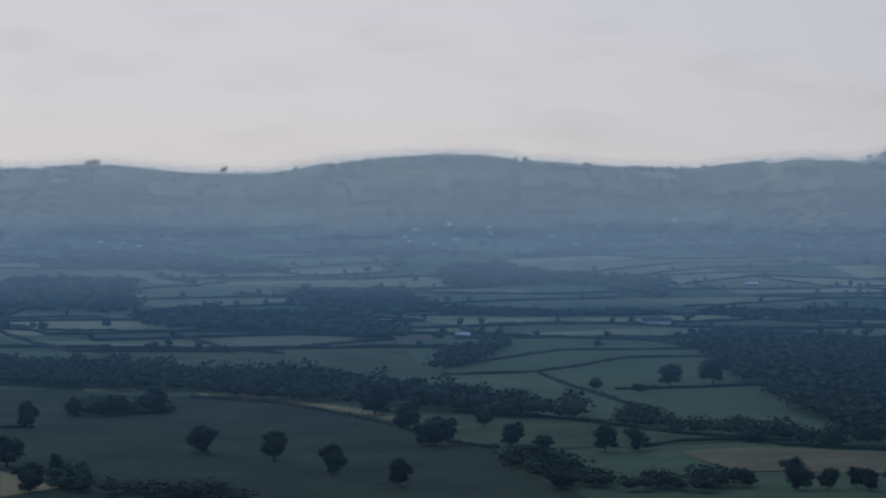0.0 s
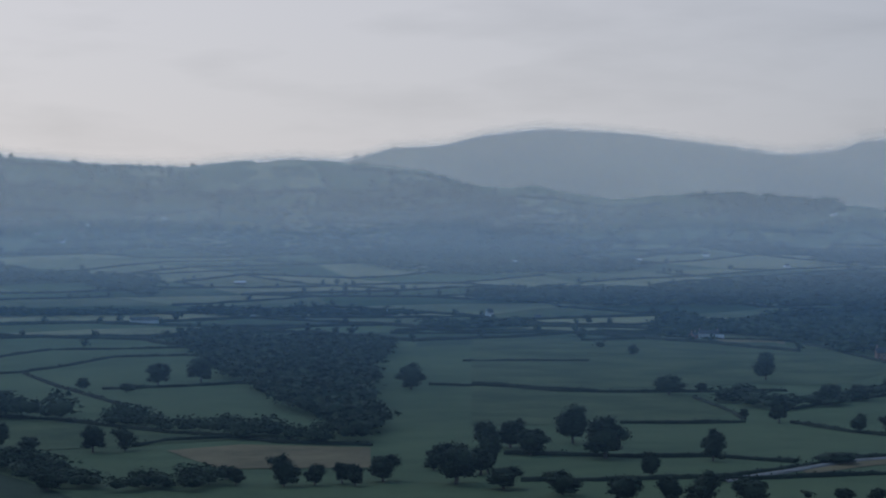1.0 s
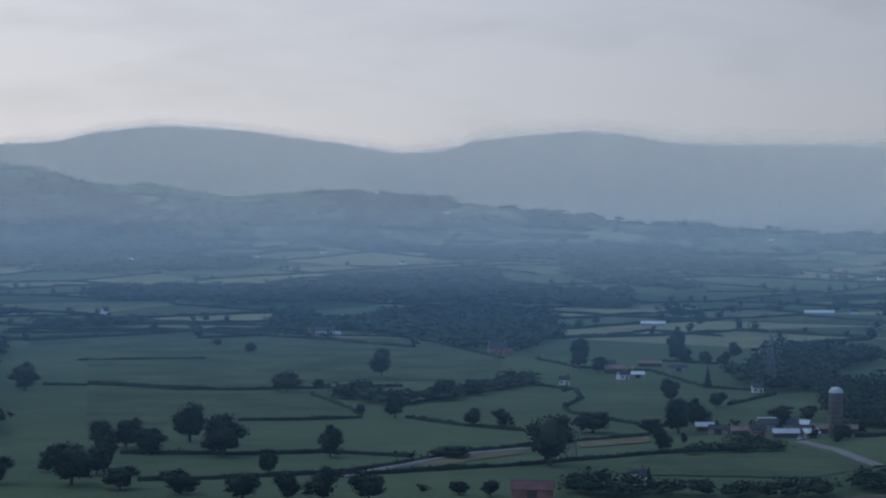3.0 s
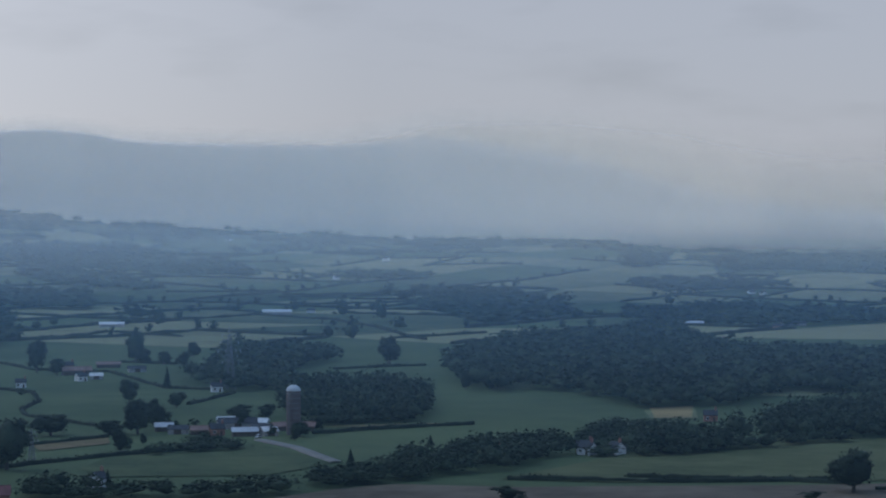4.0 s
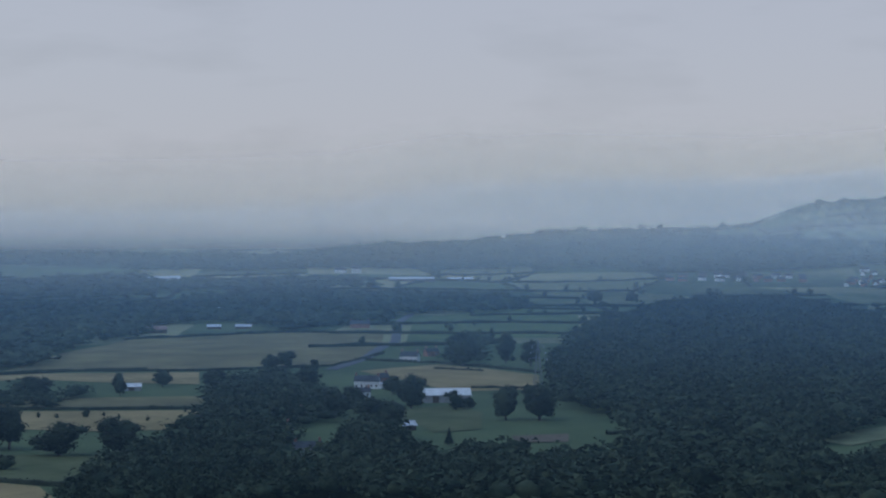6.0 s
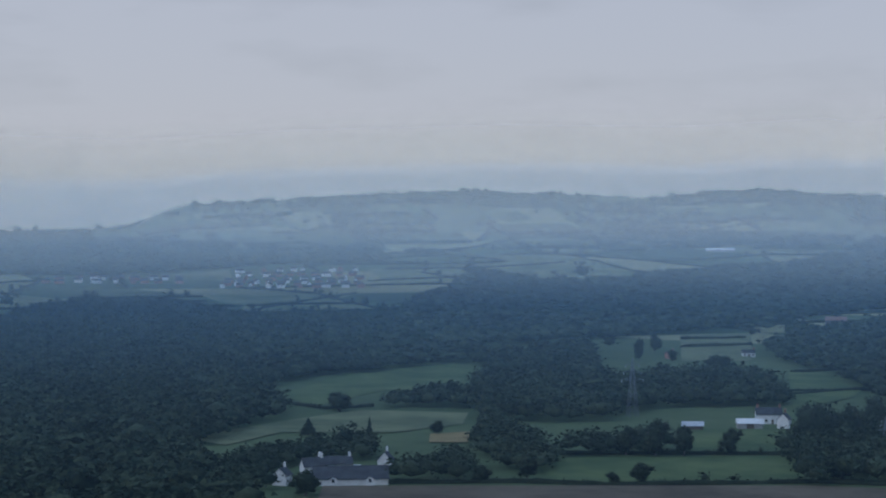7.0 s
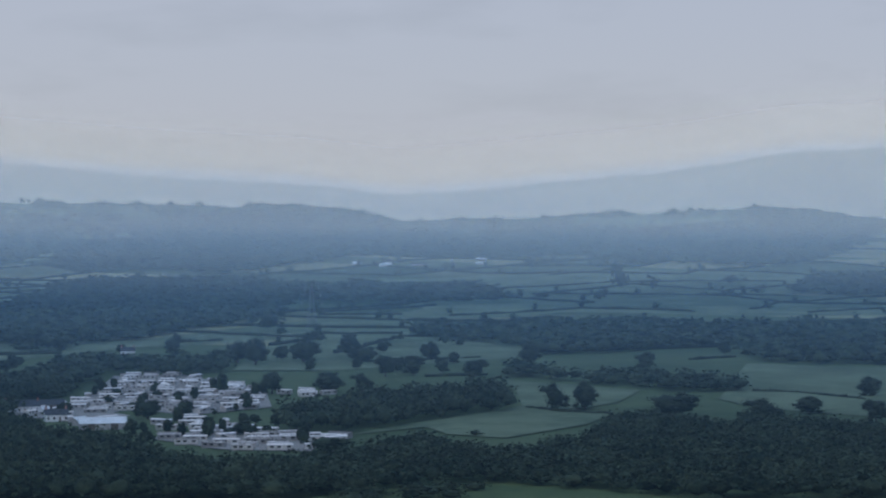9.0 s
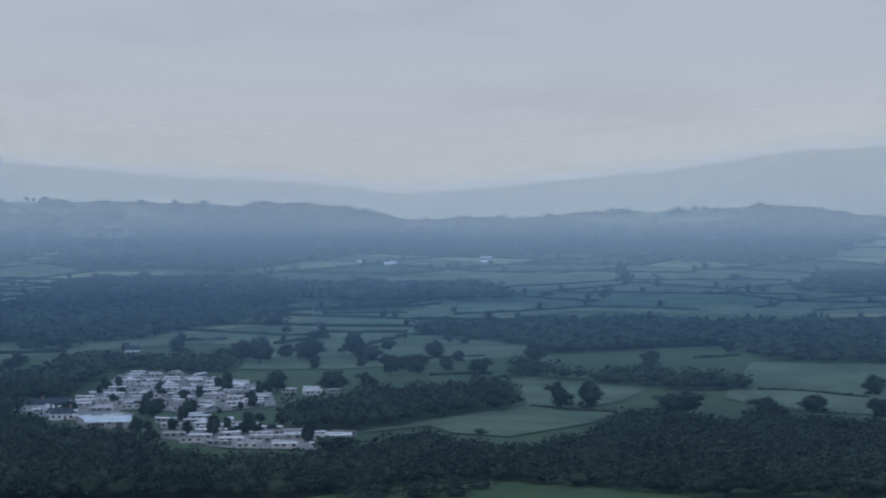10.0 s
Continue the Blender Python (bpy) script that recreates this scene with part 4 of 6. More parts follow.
field("gravel", [(978, -399), (1018, -446), (938, -451), (907, -414)])
field("pasture_light", [(-316, 4006), (-87, 4002), (120, 3980), (68, 3941), (-188, 3933)])
field("pasture_light", [(-385, 3862), (-266, 3887), (-223, 3833), (-329, 3790)])
field("pasture_light", [(-181, 3796), (-24, 3805), (-82, 3755), (-218, 3750)])
field("pasture_light", [(220, 3915), (424, 3921), (420, 3881), (238, 3881)])
field("pasture_light", [(-698, 3932), (-498, 3965), (-512, 3914), (-672, 3898)])
field("pasture_light", [(1098, 3807), (1427, 4144), (1266, 3771), (1103, 3756)])
field("pasture_light", [(1345, 3631), (1634, 3590), (1540, 3528), (1356, 3575)])
field("pasture_light", [(1873, 4115), (2090, 4024), (2133, 3954), (1910, 4028)])
field("pasture_light", [(1271, 4325), (1508, 4307), (1533, 4205), (1309, 4256)])
field("meadow", [(2535, -1558), (2400, -1903), (2226, -2236), (1945, -1953), (2095, -1575), (2320, -1443)])
field("meadow", [(2170, -1381), (2005, -1676), (1863, -1871), (1665, -1672), (1810, -1361), (1962, -1292)])
field("meadow", [(3592, -1477), (3547, -1628), (3458, -1598), (3155, -1439), (3136, -1299)])
field("meadow", [(2800, -1147), (2755, -1231), (2400, -1065), (2448, -1006)])
field("meadow", [(1930, -793), (1980, -933), (1577, -739), (1476, -611)])
lane("track", 4.5, [(493, 764), (486, 726), (463, 665)])
lane("lane", 7, [(1256, 450), (1425, 482), (1668, 541), (1993, 643), (2146, 678)])
lane("lane", 6, [(786, -174), (753, -177), (708, -174), (673, -170)])
lane("track", 4, [(270, 713), (302, 734), (343, 766), (374, 780)])
lane("track", 4, [(799, 620), (800, 602), (708, 499), (696, 479)])

# ---- woods ----
wood([(-292, 1433), (-238, 1379), (-194, 1397), (-154, 1307), (-114, 1309), (-75, 1291), (-45, 1202), (-7, 1132), (32, 1075), (58, 1035), (70, 974), (63, 986), (25, 1012), (-24, 1077), (-65, 1115), (-93, 1137), (-124, 1175), (-141, 1219), (-187, 1231), (-226, 1254), (-262, 1284)], 12.0)
wood([(-334, 1423), (-292, 1433), (-262, 1284), (-302, 1283)], 12.0)
wood([(-326, 2307), (-286, 2422), (-241, 2414), (-206, 2308), (-133, 2282), (-71, 2197), (-41, 1855), (-33, 1814), (-68, 1808), (-113, 1939), (-224, 1985), (-309, 2182)], 12.0)
wood([(-636, 2902), (-602, 2954), (-555, 3078), (-478, 2945), (-429, 3037), (-383, 2658), (-334, 2409), (-490, 2405), (-528, 2405)], 12.0)
wood([(-9, 1420), (2, 1572), (27, 1606), (42, 1701), (52, 1727), (26, 1503), (-2, 1427)], 12.0)
wood([(205, 1782), (242, 1865), (253, 1673), (305, 1714), (345, 1623), (339, 1582), (277, 1356), (226, 1118), (192, 924), (175, 876), (166, 867), (175, 985), (171, 1058), (178, 1117), (174, 1286), (184, 1403), (191, 1641)], 12.0)
wood([(79, 998), (94, 1014), (103, 954), (109, 944), (133, 938), (150, 911), (167, 909), (159, 873), (127, 894), (106, 934), (79, 962)], 7.8)
wood([(24, 866), (38, 837), (49, 805), (61, 747), (87, 765), (101, 769), (95, 737), (71, 733), (42, 749), (24, 814)], 7.4)
wood([(-145, 805), (-137, 795), (-113, 733), (-97, 739), (-84, 724), (-77, 730), (-64, 693), (-99, 713), (-131, 736)], 5.6)
wood([(-190, 1153), (-157, 1107), (-128, 1081), (-135, 1075), (-172, 1057)], 5.7)
wood([(-3, 2489), (73, 2416), (131, 2343), (239, 2322), (235, 2284), (128, 2275), (-3, 2281)], 8.1)
wood([(-4, 3340), (67, 3384), (177, 3151), (302, 2938), (278, 2635), (167, 2985), (12, 2897)], 12.0)
wood([(-198, 2679), (-133, 2777), (-59, 2717), (-3, 2480), (-3, 2348), (-50, 2277), (-173, 2518)], 12.0)
wood([(-783, 3845), (-728, 3873), (-625, 3855), (-484, 3848), (-360, 3805), (-258, 3758), (-291, 3690), (-475, 3774), (-710, 3777), (-810, 3785)], 12.0)
wood([(551, 3842), (725, 3847), (889, 3836), (1019, 3766), (1100, 3651), (1159, 3546), (934, 3454), (741, 3669), (557, 3750)], 12.0)
wood([(642, 3613), (788, 3658), (956, 3534), (1112, 3258), (1010, 3088), (760, 3129), (592, 3331)], 12.0)
wood([(469, 2047), (487, 2006), (556, 1992), (540, 1927), (444, 1913)], 10.0)
wood([(641, 1854), (712, 2001), (740, 1923), (1029, 2215), (774, 1664), (675, 1630), (676, 1769), (592, 1693)], 12.0)
wood([(767, 2568), (953, 2680), (1297, 2790), (1122, 2413), (823, 2313), (718, 2406)], 12.0)
wood([(276, 2354), (418, 2350), (531, 2291), (511, 2256), (302, 2230)], 9.0)
wood([(433, 1029), (475, 1083), (484, 1073), (548, 1172), (567, 1169), (535, 1107), (486, 1069), (446, 1016), (417, 1013), (407, 1018), (399, 1061), (401, 1069), (446, 1151), (421, 1054)], 6.6)
wood([(720, 2076), (753, 2102), (710, 1921), (749, 1904), (831, 2048), (977, 2150), (991, 2010), (798, 1604), (685, 1428), (648, 1486), (714, 1685), (675, 1756), (622, 1780)], 12.0)
wood([(665, 2630), (835, 2720), (902, 2382), (1094, 2582), (1204, 2508), (1270, 2357), (1133, 2089), (1060, 2179), (912, 2318), (818, 2441), (620, 2453)], 12.0)
wood([(1451, 2851), (1471, 2664), (1408, 2429), (1367, 2358), (1350, 2506), (1351, 2687)], 12.0)
wood([(1458, 3441), (1728, 3330), (1853, 2981), (1639, 2548), (1575, 2686), (1479, 3041), (1372, 3192)], 12.0)
wood([(1262, 3763), (1355, 3663), (1679, 4080), (1770, 4001), (1576, 3615), (1410, 3639), (1245, 3683)], 12.0)
wood([(1733, 3609), (1816, 3591), (1835, 3471), (1710, 3516)], 12.0)
wood([(969, 3830), (1039, 3786), (1113, 3690), (1073, 3660), (941, 3721)], 12.0)
wood([(682, 1143), (673, 1108), (826, 1306), (868, 1320), (873, 1271), (830, 1194), (729, 1096), (670, 1018), (643, 1011), (639, 1039), (659, 1097)], 12.0)
wood([(665, 1012), (681, 997), (706, 929), (598, 787), (546, 812), (564, 848)], 12.0)
wood([(315, 629), (335, 658), (349, 660), (346, 627), (361, 616), (378, 616), (392, 602), (439, 625), (478, 630), (451, 595), (409, 589), (387, 589)], 6.4)
wood([(418, 728), (471, 776), (468, 732), (465, 731), (430, 734)], 5.0)
wood([(1809, 2603), (1864, 2454), (1804, 2376), (1759, 2505)], 11.8)
wood([(860, 1111), (948, 1198), (1119, 1341), (1193, 1344), (1352, 1423), (1204, 1229), (1095, 1084), (1130, 1063), (1131, 977), (887, 766), (871, 819), (785, 777), (732, 786), (776, 897), (741, 927), (798, 1026)], 12.0)
wood([(535, 801), (577, 818), (665, 911), (601, 797), (593, 783)], 6.0)
wood([(475, 644), (492, 642), (561, 684), (579, 669), (556, 640), (495, 603), (443, 594)], 9.0)
wood([(571, 660), (637, 713), (645, 690), (621, 618), (657, 618), (700, 604), (643, 605), (584, 609), (551, 620)], 5.7)
wood([(1659, 2202), (1738, 2117), (1572, 1817), (1437, 1661), (1251, 1556), (1421, 1865)], 12.0)
wood([(649, 961), (667, 935), (685, 930), (625, 866), (615, 901)], 7.8)
wood([(1059, 1156), (1264, 1326), (1061, 1047), (1131, 1018), (1110, 890), (1132, 861), (1136, 795), (982, 654), (980, 687), (997, 758), (971, 791), (894, 796), (855, 844), (794, 867)], 12.0)
wood([(1624, 1150), (1939, 1249), (2063, 1254), (2140, 1155), (2224, 1012), (1650, 751), (1548, 761), (1252, 643), (1188, 689), (1163, 792), (1318, 923), (1447, 1041)], 12.0)
wood([(638, 636), (741, 695), (799, 705), (825, 676), (792, 642), (748, 581), (733, 576), (688, 612), (642, 633)], 12.0)
wood([(608, 664), (628, 658), (640, 638), (617, 609), (564, 616)], 9.4)
wood([(706, 554), (862, 659), (892, 622), (928, 622), (843, 574), (738, 519), (697, 496), (697, 530)], 11.0)
wood([(1833, 1549), (1745, 1399), (1780, 1317), (1495, 1112), (1439, 1204)], 12.0)
wood([(1584, 1729), (1734, 1711), (1758, 1526), (1618, 1382), (1441, 1422), (1444, 1577)], 12.0)
wood([(2257, 1580), (2778, 1265), (2390, 1088), (2141, 1378), (2124, 1487)], 12.0)
wood([(963, 570), (1038, 584), (1003, 543), (1093, 570), (1006, 512), (1098, 537), (1044, 514), (977, 497), (988, 556)], 7.2)
wood([(582, 300), (631, 315), (730, 341), (765, 350), (827, 353), (869, 366), (1021, 417), (1104, 425), (989, 363), (947, 342), (885, 343), (696, 272), (673, 241), (901, 310), (865, 283), (797, 254), (722, 218), (796, 224), (682, 192)], 12.0)
wood([(2103, 936), (2562, 985), (2393, 783), (2016, 659), (1750, 673), (2074, 834), (1920, 854)], 12.0)
wood([(3191, 1323), (3568, 1167), (3666, 1030), (3232, 908), (2978, 1234)], 12.0)
wood([(709, 331), (825, 360), (1026, 418), (1062, 414), (888, 338), (719, 276), (760, 265), (842, 289), (897, 292), (707, 222), (729, 219), (803, 221), (737, 174), (784, 164), (968, 202), (1025, 248), (1317, 326), (1900, 433), (2321, 447), (2498, 428), (2504, 356), (2361, 274), (2206, 227), (2225, 78), (1372, 48), (1337, 87), (1163, 120), (1069, 87), (1000, 83), (941, 97), (830, 107), (736, 83), (710, 73), (662, 60), (641, 300)], 12.0)
wood([(2111, 986), (2445, 995), (2498, 835), (2435, 629), (2239, 578), (2086, 697), (1797, 679), (1956, 796), (1828, 854)], 12.0)
wood([(3436, 1298), (3758, 991), (3824, 594), (3754, 387), (3776, 133), (3312, 116), (3137, 571), (3051, 890), (3121, 1179)], 12.0)
wood([(2135, 200), (2013, 110), (2784, 8), (3176, -32), (2914, -113), (2622, -163), (2742, -277), (3104, -610), (2346, -461), (2227, -341), (1970, -250), (1754, -113), (1656, -21), (1454, -3), (1428, 19), (1354, 74), (1313, 113)], 12.0)
wood([(832, 111), (791, 89), (784, 84), (827, 67), (850, 51), (877, 39), (827, 26), (811, 26), (812, 53), (765, 66), (716, 62), (779, 87), (671, 81), (698, 102)], 9.0)
wood([(1079, 34), (1148, 15), (1125, -6), (1069, -5), (1064, 36)], 10.0)
wood([(1492, -7), (1500, -35), (1589, -95), (1287, -83), (1221, -92), (1276, -129), (1271, -175), (1115, -168), (1095, -165), (1074, -95), (983, -64), (1001, -13), (1203, -9), (1341, -24)], 12.0)
wood([(2038, -306), (1779, -295), (1981, -389), (1194, -235), (1253, -224), (1511, -262), (1589, -251)], 12.0)
wood([(880, -4), (964, -15), (839, -30), (815, -36), (863, -63), (863, -85), (834, -84), (823, -40), (779, -30), (763, -18)], 9.5)
wood([(730, 23), (774, 22), (793, 2), (745, -8), (746, -2)], 10.0)
wood([(3552, 749), (3462, 460), (3615, 160), (3330, 148), (3202, 425), (3025, 638)], 12.0)
wood([(3824, -89), (3820, -386), (3738, -734), (3671, -721), (3732, -280)], 12.0)
wood([(844, -125), (853, -131), (916, -158), (899, -177), (993, -241), (954, -277), (924, -300), (983, -358), (1082, -432), (1115, -494), (1015, -450), (939, -383), (773, -342), (645, -286), (674, -175), (711, -173), (773, -179), (751, -148), (739, -120)], 12.0)
wood([(1619, -228), (1680, -268), (1938, -350), (2155, -447), (2290, -525), (1935, -518), (1579, -436), (1259, -365), (1198, -361), (1226, -349), (1147, -295), (1104, -217), (1293, -233), (1433, -217)], 12.0)
wood([(2300, -477), (2660, -639), (2811, -785), (2617, -767), (2501, -656), (2518, -577)], 12.0)
wood([(2781, -42), (3012, -198), (3263, -382), (3543, -649), (3566, -1095), (3356, -1184), (3159, -1197), (2886, -968), (2923, -857), (2830, -680), (2418, -502), (2311, -393), (1947, -279), (2023, -31)], 12.0)
wood([(1199, -358), (1399, -453), (1535, -498), (1768, -644), (1967, -872), (1544, -684), (1548, -618), (1357, -455), (1212, -389)], 12.0)
wood([(3402, -1642), (3486, -1727), (3499, -1917), (3421, -2049), (3319, -2104), (3239, -2190), (3103, -2098), (2857, -1643), (2889, -1395)], 12.0)
wood([(2480, -1088), (2680, -1294), (2634, -1444), (2371, -1355), (2229, -1290), (1785, -978), (1568, -757), (1424, -598), (1910, -838)], 12.0)
wood([(1066, -438), (1207, -533), (1252, -589), (1185, -603), (1204, -644), (1154, -617), (1140, -583), (1170, -546), (1068, -479), (1042, -438), (1028, -407)], 11.6)
wood([(971, -267), (975, -323), (937, -371), (831, -342), (767, -334), (768, -361), (705, -345), (651, -344), (612, -375), (597, -368), (657, -218)], 12.0)
wood([(2155, -880), (2502, -1110), (2649, -1240), (2485, -1273), (2379, -1330), (2099, -1187), (1849, -1009), (1712, -900), (1551, -745), (1596, -651)], 12.0)
wood([(2401, -1358), (2451, -1506), (2326, -1549), (2153, -1533), (2033, -1443), (2049, -1304), (2180, -1263)], 12.0)
wood([(1485, -961), (1505, -991), (1516, -1079), (1572, -1247), (1455, -1248), (1310, -1410), (976, -1051), (1035, -949), (1229, -1071), (1225, -901), (1316, -963), (1471, -957)], 12.0)
wood([(1062, -748), (1087, -791), (1000, -752), (991, -807), (895, -796), (878, -781), (895, -748), (994, -747)], 8.7)
wood([(828, -468), (864, -495), (910, -559), (921, -606), (911, -648), (851, -611), (821, -541), (788, -484), (810, -458)], 12.0)
wood([(860, -351), (789, -369), (697, -348), (668, -373), (685, -421), (695, -430), (713, -470), (679, -458), (660, -470), (693, -535), (780, -622), (744, -622), (684, -602), (725, -652), (610, -656), (476, -513), (527, -452), (602, -429), (605, -363), (598, -342), (648, -265)], 9.0)
wood([(580, -348), (599, -368), (595, -379), (594, -416), (574, -387)], 5.0)
wood([(1946, -1812), (2140, -2023), (2248, -2420), (1752, -1886)], 12.0)
wood([(3644, -1488), (3574, -1674), (3455, -1672), (2912, -1400), (2985, -1316), (3301, -1445), (3016, -1231)], 12.0)
wood([(3455, -1672), (3477, -1909), (3412, -2049), (3291, -2094), (3000, -1844), (2747, -1462), (2900, -1412)], 12.0)
wood([(3240, -2085), (3050, -2368), (2895, -2681), (2770, -2792), (2711, -2733), (2369, -2195), (2516, -1995), (2928, -2261), (3153, -2076)], 12.0)
wood([(-184, 3863), (-84, 3875), (116, 3838), (214, 3821), (114, 3796), (-83, 3812), (-184, 3846)], 12.0)
wood([(216, 3854), (415, 3842), (602, 3764), (761, 3737), (748, 3672), (501, 3740), (263, 3809)], 12.0)
wood([(-147, 3933), (222, 3946), (524, 3906), (720, 3869), (717, 3852), (220, 3918), (-85, 3911)], 12.0)
wood([(-217, 3730), (-23, 3762), (16, 3735), (-80, 3659)], 12.0)
wood([(-687, 3462), (-534, 3521), (-330, 3489), (-231, 3364), (-345, 3284), (-592, 3333)], 12.0)
wood([(-748, 3872), (-674, 3907), (-573, 3911), (-449, 3890), (-534, 3853), (-660, 3829)], 9.0)
wood([(-703, 3787), (-582, 3840), (-454, 3853), (-363, 3841), (-309, 3785), (-252, 3747), (-256, 3589), (-370, 3709), (-516, 3716), (-673, 3734)], 9.0)
wood([(397, 3765), (471, 3805), (605, 3778), (761, 3772), (735, 3646), (565, 3533), (435, 3590)], 9.0)
wood([(57, 3875), (179, 3911), (249, 3892), (196, 3843), (96, 3837)], 9.0)
wood([(686, 3857), (843, 3913), (1009, 3888), (1095, 3739), (972, 3748), (751, 3768)], 9.0)
wood([(1411, 3781), (1654, 4134), (1751, 4068), (1620, 3672), (1505, 3652), (1400, 3693)], 9.0)
wood([(1736, 3612), (1965, 3905), (1866, 3558), (1795, 3456), (1712, 3515)], 9.0)
wood([(982, 3877), (1052, 3792), (1092, 3717), (1003, 3727), (951, 3757)], 9.0)
wood([(4015, 345), (4049, 222), (4049, -10), (4044, -157), (3977, -154), (3976, 114), (3947, 319)], 9.0)
wood([(3985, -382), (4401, -548), (4375, -692), (3985, -775), (3912, -761), (3930, -499)], 9.0)
wood([(3394, -1632), (3489, -1743), (3537, -1918), (3819, -2240), (3453, -2135), (3344, -2122), (3152, -1937), (2864, -1679), (2888, -1537), (2959, -1441)], 9.0)
wood([(2978, -2608), (2966, -2748), (2918, -2843), (2774, -2772), (2826, -2618), (2911, -2562)], 9.0)
wood([(3182, -2048), (3164, -2252), (3010, -2336), (2883, -2238), (2916, -2076), (2901, -1878)], 9.0)
wood([(3487, -1683), (3522, -1871), (3525, -2026), (3785, -2306), (3364, -2109), (3210, -1868), (3029, -1481)], 9.0)
wood([(2427, 2519), (2830, 2392), (2751, 2091), (2459, 1972), (2252, 2222)], 10.0)
wood([(3068, 2090), (3355, 1597), (3201, 1464), (2758, 1677)], 10.0)
wood([(2042, 2229), (2172, 2143), (2080, 1950), (1879, 1990)], 10.0)
wood([(2205, 1934), (2368, 1761), (2186, 1573), (2017, 1705)], 10.0)
wood([(2453, 1709), (2698, 1546), (2527, 1405), (2267, 1544)], 10.0)
wood([(2439, 2662), (2533, 2656), (2232, 2364), (2168, 2367)], 10.0)
wood([(3303, 1543), (3389, 1084), (3237, 854), (3091, 936), (3002, 1402)], 10.0)
wood([(2701, 1262), (2858, 980), (2636, 874), (2447, 1143)], 10.0)
wood([(1064, 454), (1153, 474), (1202, 466), (1135, 416), (984, 343), (892, 327), (894, 357)], 7.0)
wood([(1433, 429), (1698, 477), (1376, 386), (1326, 393)], 8.0)

# ---- distant hedgerows ----
far_lines, row_trees = patchwork()
far_trees = []
hv, hf = hedge_mesh(far_lines, 2.8, 3.2, 14.0, 3)
tagged(new("distant_hedgerows", arrays("distant_hedgerows", hv, hf, "hedge")), "dark hedgerows dividing the far fields", "hedges", kind="stuff")


def hillside(r0, r1, bands, spread, spots, seed, name, cover):
    """Fields, hedges and copses on the slopes between r0 and r1 metres off."""
    g = np.random.default_rng(seed)
    edges = np.linspace(r0, r1, bands + 1)
    V, F, lines = [], [], []
    k = 6
    for band in range(bands):
        az = -15.0
        while az < 140:
            wide = g.uniform(0.5, 1.5) * spread
            if g.random() < 0.66:
                skew = g.uniform(-0.25, 0.25) * wide
                s = np.linspace(0.02, 0.98, k)
                ra = edges[band] + (edges[band + 1] - edges[band]) * s[:, None] + 12 * np.sin(az * 2.2 + 1.7 * band) + 0 * s[None, :]
                aa = np.radians(az + wide * s[None, :] + skew * s[:, None])
                x, y = ra * np.sin(aa), ra * np.cos(aa)
                o = len(V) * k * k
                V.append(np.stack([x, y, ground_z(x, y) + 2.2], -1).reshape(-1, 3))
                F += [(o + i * k + j, o + i * k + j + 1, o + (i + 1) * k + j + 1, o + (i + 1) * k + j) for i in range(k - 1) for j in range(k - 1)]
                for side in (np.stack([x[0], y[0]], -1), np.stack([x[:, 0], y[:, 0]], -1)):
                    if g.random() < 0.6:
                        lines.append(side)
            az += wide
    tagged(new("hill_fields", arrays("hill_fields", np.concatenate(V), np.array(F), cover, True)), "green and pale fields on the " + name, "fields", kind="stuff")
    v, f = hedge_mesh(lines, 6.5, 5.0, 16.0, seed)
    tagged(new("hill_hedgerows", arrays("hill_hedgerows", v, f, "hedge")), "dark hedgerows on the " + name, "hedges", kind="stuff")
    az, r = g.uniform(-15, 140, spots), g.uniform(r0, r1 - 45, spots)
    patch = np.sin(az * 1.15 + 2.1 * np.sin(az * 0.37)) + 0.9 * np.sin(r / 47 + az * 0.8) + 0.7 * np.sin(az * 2.7 - r / 31)
    ok = (patch > 0.75) | (g.random(spots) < 0.03)
    az, r = np.radians(az[ok]), r[ok]
    high = g.uniform(8, 15, len(az))
    copse = list(zip(r * np.sin(az), r * np.cos(az), high, high * g.uniform(1.0, 1.5, len(az))))
    v, f = canopy(copse, 0)
    tagged(new("hill_woods", arrays("hill_woods", v, f, "wood_leaves")), "blue-green copses and trees on the " + name, "woodland", kind="stuff")


# clumps on the skyline: heading, half width in degrees, height
CREST_CLUMPS = [(-9.09, 0.32, 15), (-5.77, 0.12, 12), (-5.13, 0.21, 7), (-10.43, 0.29, 6), (-8.26, 0.18, 6), (4.33, 0.38, 5), (8.08, 0.59, 6), (9.68, 0.73, 5), (104.51, 0.66, 10), (113.38, 0.59, 9), (87.76, 0.88, 6), (97.82, 0.88, 8)]


def crest_trees(seed):
    """Loose clumps of trees along the crest of the nearer ridge."""
    g = np.random.default_rng(seed)
    spots = []
    for middle, half, tall in CREST_CLUMPS:
        for _ in range(int(half * 26)):
            a, r, high = radians(middle + g.normal(0, half * 0.45)), g.uniform(4070, 4100), tall * g.uniform(0.6, 1.1)
            spots.append((r * math.sin(a), r * math.cos(a), high, high * g.uniform(0.9, 1.3)))
    for az in np.arange(-15, 140, 0.055):
        if math.sin(az * 2.9) + math.sin(az * 7.3 + 1) + 0.8 * math.sin(az * 0.7) > 1.05 and g.random() < 0.8:
            a, r, high = radians(az + g.uniform(-0.03, 0.03)), g.uniform(4080, 4115), g.uniform(2.5, 5.0)
            spots.append((r * math.sin(a), r * math.cos(a), high, high * g.uniform(1.0, 1.6)))
    v, f = canopy(spots, 2)
    tagged(new("ridge_trees", arrays("ridge_trees", v, f, "wood_leaves")), "small trees dotted along the skyline of the ridge", "trees", kind="stuff")


